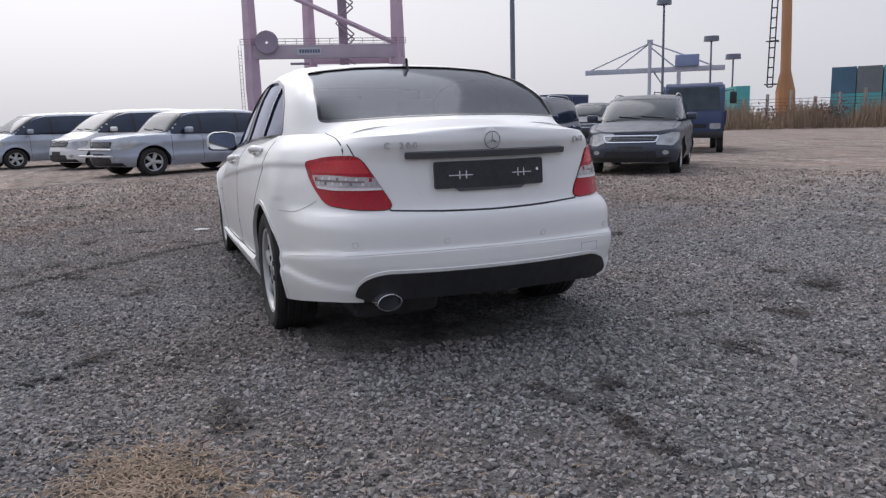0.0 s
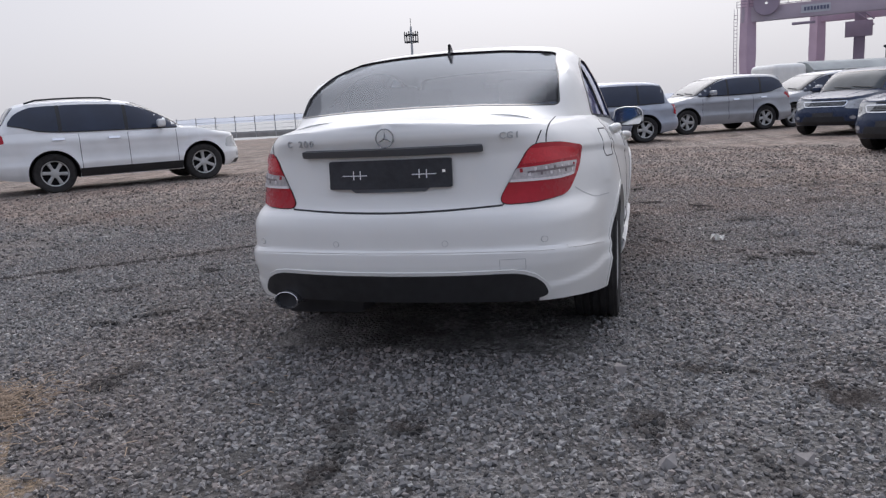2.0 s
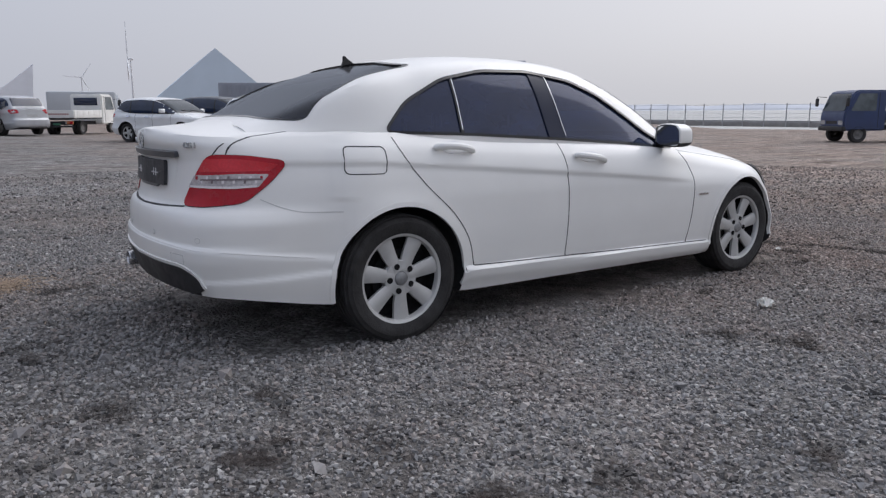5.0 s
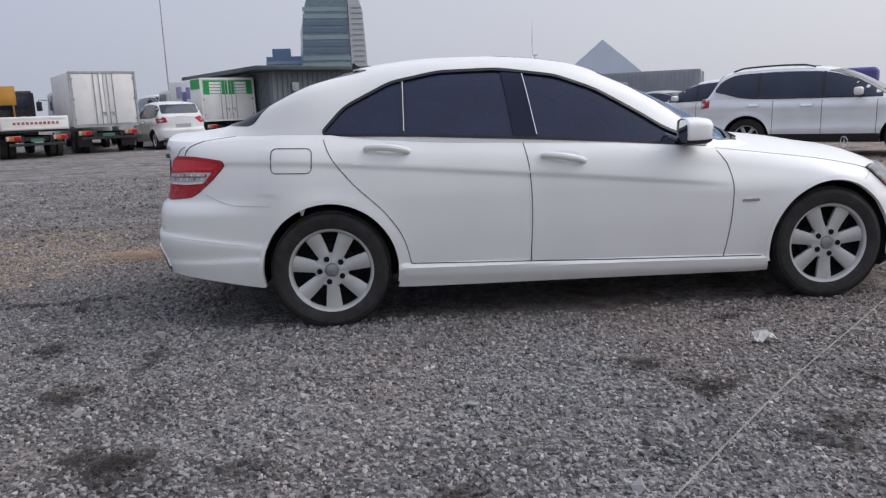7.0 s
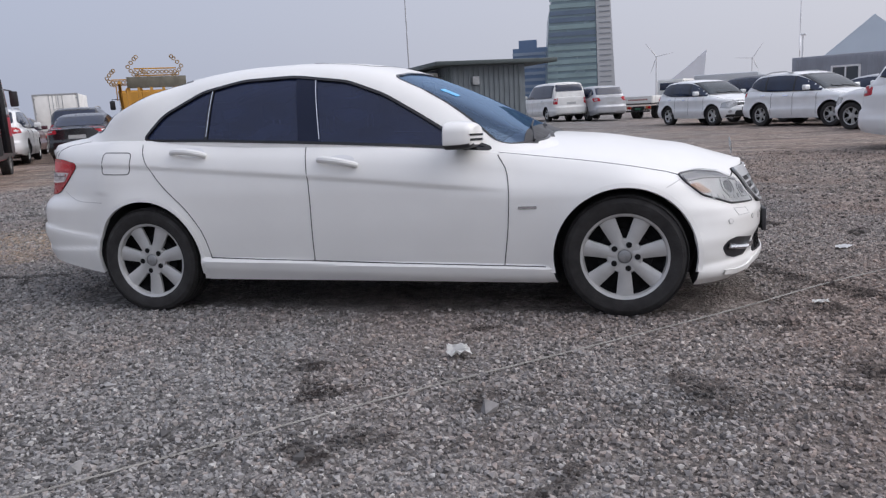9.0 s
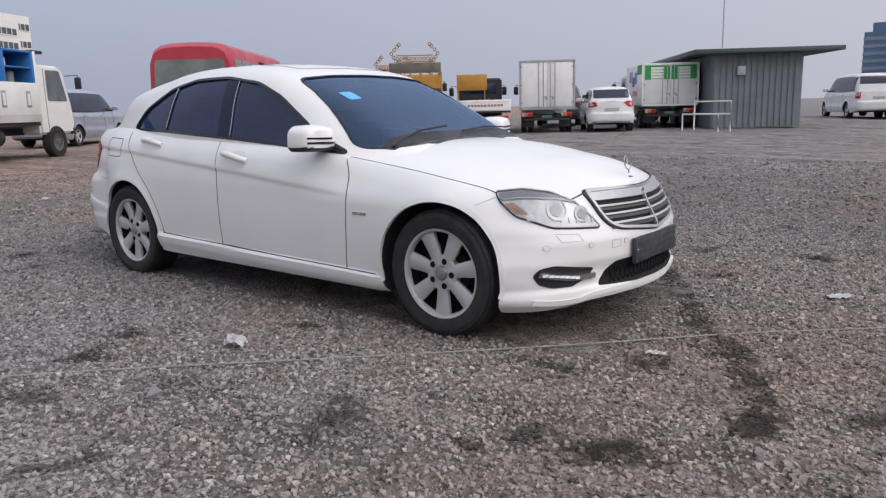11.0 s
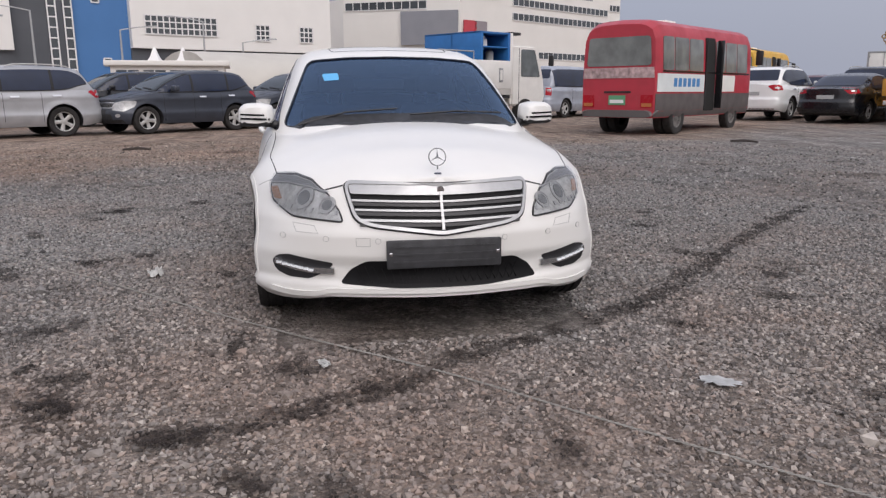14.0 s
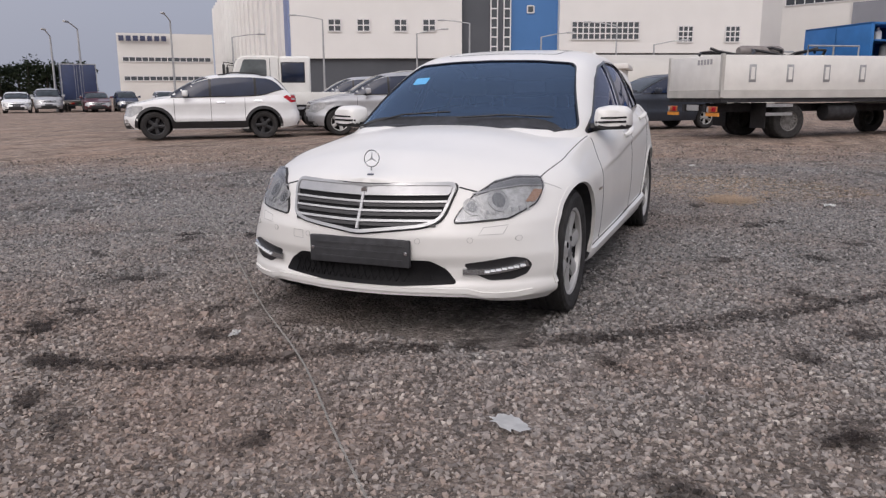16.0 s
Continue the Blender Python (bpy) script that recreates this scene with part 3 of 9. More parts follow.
def build_hero():
    S = HERO
    car = thing("saloon_car", Matrix.Identity(4), "white four-door saloon with dark tinted windows parked on gravel", "car")
    low = lower_shell(S, 120, 66)
    for f in low.faces:                              # unpainted underside of the rear bumper
        c = f.calc_center_median()
        if c.x < -2.0 and abs(c.y) < 0.60 and c.z < 0.40:
            f.material_index = 1
    tree = tree_of(low)
    top = upper_shell(S, 90)
    ctree = tree_of(top)
    r = 0.368
    part("body", bake(low, [M_WHITE, M_DARK], arch_cut(S, r)), None, car, "glossy white painted body")
    # arch lips
    for x in (1.38, -1.38):
        for s, view in ((1, LEFT), (-1, RIGHT)):
            line = [(x + (r + 0.001) * math.cos(a), 0.316 + (r + 0.001) * math.sin(a)) for a in np.linspace(radians(-12), radians(192), 40)]
            part("wheel_arch", ribbon(tree, line, view, 0.022, 0.004, 0.02, 0.04), M_WHITE, car)
    # openings of the cabin
    side = round_poly([(-1.405, 1.024), (-1.27, 1.165), (-1.02, 1.285), (-0.76, 1.333), (-0.44, 1.337), (-0.12, 1.292), (0.1, 1.208), (0.31, 1.085), (0.47, 0.985), (0.72, 0.885), (0.2, 0.932), (-0.32, 0.968), (-0.9, 1.004)], 0.05, 4)
    screen = round_poly([(-0.722, 0.905), (-0.560, 1.308), (-0.30, 1.330), (0, 1.336), (0.30, 1.330), (0.560, 1.308), (0.722, 0.905), (0.35, 0.93), (0, 0.94), (-0.35, 0.93)], 0.05, 4)
    back = round_poly([(-0.635, 1.083), (-0.618, 1.22), (-0.562, 1.356), (-0.28, 1.384), (0, 1.391), (0.28, 1.384), (0.562, 1.356), (0.618, 1.22), (0.635, 1.083), (0.3, 1.10), (0, 1.104), (-0.3, 1.10)], 0.025, 4)
    cuts = [prism(side, "y", 0.3, 1.2), prism(side, "y", -1.2, -0.3), prism(screen, "x", -0.02, 1.3), prism(back, "x", -2.4, -0.95)]
    part("cabin", bake(top, [M_WHITE, M_BLACK], cuts, 0.025), None, car, "white roof and pillars")
    part("windscreen", conform(ctree, screen, FRONT, -0.006, 0.004, 0.06), M_GLASS_F, car, "tinted windscreen")
    part("rear_window", conform(ctree, back, REAR, -0.006, 0.004, 0.06), M_GLASS_R, car, "dark tinted rear window")
    for o in (screen, back):
        v = FRONT if o is screen else REAR
        part("window_seal", ribbon(ctree, o, v, 0.006, 0.002, 0.012, 0.02, True), M_GLOSSBLK, car)
    quarter = [(-1.405, 1.024), (-1.27, 1.165), (-1.02, 1.285), (-0.965, 1.297), (-0.972, 1.008)]
    rear_door = [(-0.945, 1.302), (-0.76, 1.333), (-0.44, 1.337), (-0.415, 1.334), (-0.37, 0.972), (-0.955, 1.006)]
    front_door = [(-0.315, 1.322), (-0.12, 1.292), (0.1, 1.208), (0.31, 1.085), (0.47, 0.985), (0.56, 0.935), (0.56, 0.90), (0.2, 0.932), (-0.262, 0.965)]
    for view in (RIGHT, LEFT):
        for name, o in (("quarter_window", quarter), ("door_window", rear_door), ("door_window", front_door)):
            part(name, conform(ctree, round_poly(o, 0.02, 3), view, -0.010, 0.004, 0.06), M_GLASS_S, car, "dark tinted glass")
        part("pillar_trim", conform(ctree, [(-0.425, 1.336), (-0.305, 1.324), (-0.25, 0.962), (-0.38, 0.974)], view, -0.003, 0.016, 0.03), M_PILLAR, car, "black centre pillar")
        part("pillar_trim", conform(ctree, [(0.55, 0.94), (0.555, 0.899), (0.715, 0.884)], view, -0.003, 0.016, 0.03), M_PILLAR, car)
        part("window_bar", ribbon(ctree, [(-0.958, 1.30), (-0.965, 1.0)], view, 0.018, -0.002, 0.016, 0.03), M_GLOSSBLK, car)
        part("window_bar", ribbon(ctree, [(-0.955, 1.29), (-0.962, 1.03)], view, 0.004, 0.0, 0.004, 0.03), M_CHROME, car)
        part("window_bar", ribbon(ctree, [(-0.308, 1.318), (-0.256, 0.985)], view, 0.004, 0.0, 0.004, 0.03), M_CHROME, car)
        part("window_frame", ribbon(ctree, side, view, 0.014, 0.003, 0.016, 0.02, True), M_GLOSSBLK, car, "black window surround")
        # gaps between the panels
        gaps = [
            [(-1.385, 1.0), (-1.36, 0.93), (-1.25, 0.78), (-1.07, 0.60), (-0.985, 0.46), (-0.955, 0.335)],
            [(-0.335, 0.955), (-0.312, 0.80), (-0.303, 0.65), (-0.31, 0.312)],
            [(0.738, 0.858), (0.79, 0.77), (0.803, 0.66), (0.795, 0.50), (0.765, 0.281)],
            [(-0.955, 0.335), (0, 0.303), (0.98, 0.272)],
        ]
        for g in gaps:
            g = [tuple(p) for p in along(g, 16)]
            part("panel_gap", ribbon(tree, g, view, 0.0042, 0.0015, 0.005), M_GAP, car)
        part("panel_gap", ribbon(tree, [(x, (1 if view is LEFT else -1) * (bonnet_edge(x) - 0.012)) for x in np.linspace(0.74, 1.655, 18)], ABOVE, 0.0042, 0.0015, 0.005), M_GAP, car)
        part("panel_gap", ribbon(tree, [tuple(p) for p in along([(-2.03, 0.738), (-1.95, 0.70), (-1.86, 0.676), (-1.68, 0.668)], 12)], view, 0.004, 0.0015, 0.005), M_SEAM, car)
        part("panel_gap", ribbon(tree, [(1.672, 0.705), (1.585, 0.662)], view, 0.004, 0.0015, 0.005), M_SEAM, car)
        for x0, z0, t in ((-1.055, 0.93, -0.10), (-0.13, 0.853, -0.17)):
            cup = [(x0 + 0.085 * math.cos(a) + 0.01, z0 + 0.012 + 0.03 * math.sin(a)) for a in np.linspace(0, 2 * math.pi, 20, False)]
            part("handle_cup", conform(tree, cup, view, 0.0015, 0.003, 0.03), mat("white_cup", (0.66, 0.665, 0.67), 0.4, 0, 0.05, 3), car)
            sg = 1 if view is LEFT else -1
            locs = []
            for u, lift in ((-0.115, 0.006), (-0.10, 0.022), (-0.05, 0.036), (0.0, 0.040), (0.05, 0.036), (0.095, 0.022), (0.115, 0.006)):
                p, nn = view.cast(tree, (x0 + u, z0 + t * u * 0.9))
                locs.append(p + lift * nn)
            bm = tubes([tuple(p) for p in locs], r=[0.014, 0.017, 0.019, 0.019, 0.019, 0.017, 0.014], n=10)
            part("door_handle", bm, M_WHITE, car, "white door handle")
        part("side_badge", ribbon(tree, [(0.85, 0.588), (0.945, 0.588)], view, 0.014, 0.004, 0.006), M_CHROME, car, "small chrome badge")
    # filler flap on the right side
    part("filler_flap", ribbon(tree, round_poly([(-1.655, 0.965), (-1.445, 0.958), (-1.452, 0.833), (-1.662, 0.838)], 0.03), RIGHT, 0.0045, 0.0015, 0.005, 0.03, True), M_GAP, car)
    # mirrors
    for s in (1, -1):
        sec = [(0.0, -0.01), (0.010, 0.062), (0.08, 0.078), (0.175, 0.074), (0.212, 0.045), (0.218, -0.035), (0.20, -0.062), (0.08, -0.066), (0.01, -0.052)]
        bm = bmesh.new()
        rings = []
        for dx, k in ((-0.055, 0.94), (-0.047, 1.0), (0.015, 1.0), (0.055, 0.95), (0.082, 0.85), (0.098, 0.66), (0.103, 0.3)):
            cy, cz = 0.10, 0.0
            rings.append([bm.verts.new((0.56 + dx - 0.10 * (u - 0.1), s * (0.775 + cy + (u - cy) * k), 0.965 + cz + (v - cz) * k)) for u, v in round_poly(sec, 0.02, 3)])
        for a, b in zip(rings, rings[1:]):
            for j in range(len(a)):
                bm.faces.new((a[j], a[(j + 1) % len(a)], b[(j + 1) % len(a)], b[j]))
        bm.faces.new(rings[-1])
        for f in bm.faces:
            if f.calc_center_median().z < 0.928:
                f.material_index = 1
        mtree = tree_of(bm)
        mir = part("wing_mirror", bm, [M_WHITE, M_BLACK], car, "white wing mirror with repeater")
        gl = [(0.775 + 0.10 + (u - 0.10) * 0.9, 0.965 + v * 0.86) for u, v in round_poly(sec, 0.02, 3)]
        g = bmesh.new()
        vs = [g.verts.new((0.512 - 0.10 * (u - 0.875), s * u, v)) for u, v in gl]
        g.faces.new(vs)
        part("mirror_glass", g, mat("mirror", (0.7, 0.72, 0.74), 0.02, 1.0), mir)
        part("mirror_stripe", ribbon(mtree, [(s * 0.80, 0.946), (s * 0.97, 0.950)], FRONT, 0.012, 0.004, 0.004, 0.03), M_GLOSSBLK, mir)
        part("mirror_stripe", ribbon(mtree, [(s * 0.83, 0.970), (s * 0.97, 0.975)], FRONT, 0.010, 0.004, 0.004, 0.03), M_GLOSSBLK, mir)
        foot = tubes([(0.575, s * 0.735, 0.905), (0.575, s * 0.80, 0.918), (0.57, s * 0.86, 0.925)], r=[0.03, 0.024, 0.026], n=10)
        part("mirror_foot", foot, M_BLACK, mir)
    rear_details(car, tree, ctree)
    front_details(car, tree, ctree)
    interior(car)
    put_wheels(car, S, "seven", 0.215)
    # aerial fin
    bm = bmesh.new()
    fin = [(-1.262, 0), (-1.15, 0), (-1.185, 0.018), (-1.215, 0.05), (-1.228, 0.068), (-1.240, 0.066), (-1.236, 0.035)]
    z0 = float(S["zc"](-1.2)) - 0.012
    prism([(x, z0 + z + (x + 1.2) * 0.25) for x, z in fin], "y", -0.007, 0.007, bm)
    bmesh.ops.bevel(bm, geom=bm.edges[:], offset=0.003, segments=2, affect="EDGES")
    part("aerial_fin", bm, M_GLOSSBLK, car, "black shark-fin aerial")
    # sunroof edge
    part("roof_panel", ribbon(ctree, round_poly([(-0.02, -0.40), (-0.02, 0.40), (-0.42, 0.42), (-0.42, -0.42)], 0.06), ABOVE, 0.006, 0.0015, 0.004, 0.05, True), M_GAP, car)
    return car


def star(parent, m, r, name="star_emblem", stand=False):
    bm = bmesh.new()
    for k in range(3):
        a = radians(90 + 120 * k)
        tip = Vector((0, r * math.cos(a), r * math.sin(a)))
        sd = Vector((0, -math.sin(a), math.cos(a))) * r * 0.11
        c = [bm.verts.new(p) for p in (tip, sd, Vector((0.05 * r, 0, 0)) + tip * 0.02, -sd)]
        d = bm.verts.new((r * 0.09, 0, 0))
        e = bm.verts.new((-r * 0.09, 0, 0))
        for p, q in ((c[0], c[1]), (c[1], c[3]), (c[3], c[0])):
            bm.faces.new((p, q, d))
            bm.faces.new((q, p, e))
        bm.verts.remove(c[2])
    ring = [(0, r * 0.97 * math.cos(a), r * 0.97 * math.sin(a)) for a in np.linspace(0, 2 * math.pi, 33)]
    tubes(ring, r=r * 0.07, n=6, bm=bm)
    if stand:
        tubes([(0, 0, -r), (0, 0, -r - 0.016)], r=[0.003, 0.004], n=8, bm=bm)
    return part(name, bm, mat("emblem_metal", (0.30, 0.305, 0.31), 0.22, 0.85), parent, "round chrome emblem", m)


def rear_details(car, tree, ctree):
    # tail lamps wrap the corners: laid on from a slanting view
    for s in (1, -1):
        w = Vector((0.62, -s * 0.78, 0)).normalized()
        u = Vector((0, 0, 1)).cross(w) * -1
        corner = View(Vector((-2.15, s * 0.62, 0)) - 3 * w, u, (0, 0, 1), w)

        def uv(x, y, z):
            d = Vector((x, s * y, z)) - corner.o
            return (d.dot(corner.u), d.dot(corner.v))

        lamp = [uv(-2.327, 0.48, 0.702), uv(-2.295, 0.56, 0.83), uv(-2.265, 0.638, 0.936), uv(-2.10, 0.70, 0.932), uv(-1.935, 0.79, 0.905), uv(-2.02, 0.785, 0.815), uv(-2.13, 0.74, 0.722), uv(-2.26, 0.60, 0.704)]
        lamp = round_poly(lamp, 0.045, 5)
        base = part("tail_lamp", conform(tree, lamp, corner, 0.007, 0.012, 0.03), M_RED, car, "red tail lamp with clear band")
        part("lens_glow", conform(tree, round_poly([uv(-2.285, 0.590, 0.858), uv(-2.272, 0.628, 0.918), uv(-2.14, 0.712, 0.916), uv(-1.985, 0.79, 0.893), uv(-2.03, 0.785, 0.862)], 0.012, 3), corner, 0.0085, 0.003, 0.03), M_REDP, base, "brighter red upper lens")
        band = [uv(-2.312, 0.535, 0.788), uv(-2.296, 0.572, 0.842), uv(-2.15, 0.708, 0.850), uv(-2.03, 0.781, 0.848), uv(-2.075, 0.768, 0.792), uv(-2.16, 0.706, 0.786)]
        clear = part("reversing_lens", conform(tree, round_poly(band, 0.010, 3), corner, 0.0095, 0.004, 0.03), mat("reversing_grey", (0.42, 0.39, 0.39), 0.3, 0.2, 0.35, 60, spec=0.4), base, "clear ribbed lens")
        part("lens_edge", ribbon(tree, [uv(-2.308, 0.545, 0.793), uv(-2.16, 0.708, 0.791), uv(-2.08, 0.764, 0.797)], corner, 0.010, 0.0112, 0.003, 0.04), mat("lens_pale", (0.66, 0.62, 0.62), 0.3, 0, 0.15, 80), clear)
        for k in range(13):                            # small facets of the reflector behind the clear band
            f = k / 12
            px, py = -2.285 + 0.225 * f, 0.582 + 0.185 * f ** 0.85
            part("lens_facet", ribbon(tree, [uv(px, py, 0.808 if k % 2 else 0.824), uv(px, py, 0.822 if k % 2 else 0.840)], corner, 0.010, 0.0112, 0.003, 0.02), M_RED if k in (0, 12) else mat("lens_dark", (0.16, 0.13, 0.135), 0.3, 0.3, 0.3, 90) if k % 3 == 0 else mat("lens_pale", (0.66, 0.62, 0.62)), clear)
        part("lens_rib", ribbon(tree, [uv(-2.27, 0.60, 0.823), uv(-2.15, 0.712, 0.826), uv(-2.06, 0.77, 0.826)], corner, 0.008, 0.0118, 0.003, 0.04), mat("lens_dark", (0.16, 0.13, 0.135)), clear)
        part("lamp_seal", ribbon(tree, lamp, corner, 0.004, 0.003, 0.004, 0.03, True), M_GAP, base)
    # boot lid gaps
    for s in (1, -1):
        part("panel_gap", ribbon(tree, [tuple(p) for p in along([(s * 0.600, 0.985), (s * 0.582, 0.93), (s * 0.458, 0.70)], 10)], REAR, 0.004, 0.0015, 0.005), M_GAP, car)
        part("panel_gap", ribbon(tree, [tuple(p) for p in along([(-1.80, s * 0.628), (-2.0, s * 0.624), (-2.16, s * 0.616), (-2.225, s * 0.603)], 10)], ABOVE, 0.004, 0.0015, 0.005), M_GAP, car)
    part("panel_gap", ribbon(tree, [tuple(p) for p in along([(-0.458, 0.70), (-0.2, 0.688), (0, 0.685), (0.2, 0.688), (0.458, 0.70)], 14)], REAR, 0.006, 0.002, 0.006), M_GAP, car)
    # boot lip, handle strip, plate
    part("handle_strip", conform(tree, round_poly([(-0.385, 0.948), (0.385, 0.948), (0.385, 0.920), (-0.385, 0.920)], 0.006, 2), REAR, 0.022, 0.024, 0.06), mat("strip_grey", (0.10, 0.105, 0.115), 0.3, 0.5), car, "grey strip over the number plate")
    part("plate_recess", conform(tree, round_poly([(-0.37, 0.915), (0.37, 0.915), (0.33, 0.755), (-0.33, 0.755)], 0.03, 3), REAR, 0.0015, 0.003, 0.05), M_WHITE, car)
    plate = part("number_plate", conform(tree, round_poly([(-0.262, 0.900), (0.262, 0.900), (0.262, 0.782), (-0.262, 0.782)], 0.01, 3), REAR, 0.02, 0.018, 0.08), M_PLATE, car, "blank black number plate holder")
    for y in (-0.16, -0.13, 0.12, 0.15):
        part("plate_mark", ribbon(tree, [(y, 0.858), (y, 0.822)], REAR, 0.004, 0.022, 0.003), M_MARK, plate)
    for y0, y1 in ((-0.20, -0.10), (0.09, 0.20)):
        part("plate_mark", ribbon(tree, [(y0, 0.838), (y1, 0.838)], REAR, 0.004, 0.0225, 0.003), M_MARK, plate)
    part("plate_screw", ribbon(tree, [(-0.236, 0.848), (-0.224, 0.848)], REAR, 0.012, 0.023, 0.004), M_CHROME, plate)
    part("plate_foot", conform(tree, [(-0.17, 0.782), (0.17, 0.782), (0.15, 0.768), (-0.15, 0.768)], REAR, 0.012, 0.012, 0.08), mat("strip_grey", (0.1, 0.1, 0.1)), plate)
    x = REAR.cast(tree, (0, 0.988))[0].x - 0.008
    star(car, pose(x, 0, 0.988, 0, 0, 180), 0.038)
    # model name and engine badge
    for words, y, w in (("C 200", 0.40, 0.040), ("CGI", -0.49, 0.038)):
        for k, ch in enumerate(words):
            if ch == " ":
                continue
            p, nn = REAR.cast(tree, (y - (k - (len(words) - 1) / 2) * w * 0.72, 0.975))
            az = math.degrees(math.atan2(nn.y, nn.x))
            part("badge_letter", text_mesh(ch, w, 0.003), mat("badge_grey", (0.46, 0.47, 0.48), 0.3, 0.5), car, "raised chrome letter", pose(p.x + 0.004 * nn.x, p.y + 0.004 * nn.y, p.z, 0, 0, az + 90), angle=20)
    # bumper: diffuser, sensors, towing cover, exhaust
    diff = round_poly([(-0.635, 0.335), (-0.60, 0.405), (-0.52, 0.437), (-0.2, 0.432), (0.2, 0.432), (0.52, 0.437), (0.60, 0.405), (0.635, 0.335), (0.5, 0.30), (-0.5, 0.30)], 0.03, 3)
    part("diffuser", conform(tree, diff, REAR, 0.010, 0.016, 0.03), M_BLACK, car, "black rear diffuser insert")
    part("undertray", boxes((-2.20, -1.75, -0.54, 0.54, 0.27, 0.34), bevel=0.03), M_BLACK, car)
    for s in (1, -1):
        part("bumper_lip", ribbon(tree, [tuple(p) for p in along([(s * 0.635, 0.345), (s * 0.60, 0.41), (s * 0.50, 0.444), (s * 0.2, 0.441), (0, 0.441)], 16)], REAR, 0.014, 0.008, 0.012), M_WHITE, car)
    for s in (1, -1):
        part("bumper_crease", ribbon(tree, [tuple(p) for p in along([(0, 0.529), (s * 0.4, 0.528), (s * 0.66, 0.522)], 16)], REAR, 0.010, 0.0035, 0.005), M_WHITE, car)
        part("bumper_crease", ribbon(tree, [tuple(p) for p in along([(-2.22, 0.518), (-2.0, 0.492), (-1.82, 0.468)], 14)], LEFT if s > 0 else RIGHT, 0.009, 0.0035, 0.005), M_WHITE, car)
    for y in (0.62, 0.235, -0.235, -0.62):
        c = [(y + 0.012 * math.cos(a), 0.562 + 0.012 * math.sin(a)) for a in np.linspace(0, 6.283, 14, False)]
        sn = part("parking_sensor", conform(tree, c, REAR, 0.003, 0.004, 0.02), M_WHITE, car)
        part("sensor_ring", ribbon(tree, c, REAR, 0.002, 0.0035, 0.003, 0.02, True), M_SEAM, sn)
    part("towing_cover", ribbon(tree, [(-0.45, 0.492), (-0.55, 0.492), (-0.55, 0.45), (-0.45, 0.45)], REAR, 0.003, 0.0015, 0.003, 0.05, True), M_SEAM, car)
    bm = bmesh.new()
    lathe([(0.040, 0.0), (0.043, 0.003), (0.045, 0.02), (0.045, 0.16), (0.036, 0.16), (0.036, 0.012), (0.040, 0.0)], 28, "x", bm)
    bmesh.ops.scale(bm, vec=(1, 1.3, 0.9), verts=bm.verts)
    tip = part("exhaust_tip", bm, mat("exhaust_steel", (0.42, 0.42, 0.43), 0.25, 0.9), car, "dull chrome exhaust tip", pose(-2.368, 0.50, 0.312))
    part("exhaust_bore", prism([(0.046 * math.cos(a), 0.032 * math.sin(a)) for a in np.linspace(0, 6.283, 20, False)], "x", 0.02, 0.03), M_DARK, tip)
    part("exhaust_box", boxes((-2.2, -1.9, 0.2, 0.62, 0.2, 0.33), bevel=0.05), M_DARK, car)


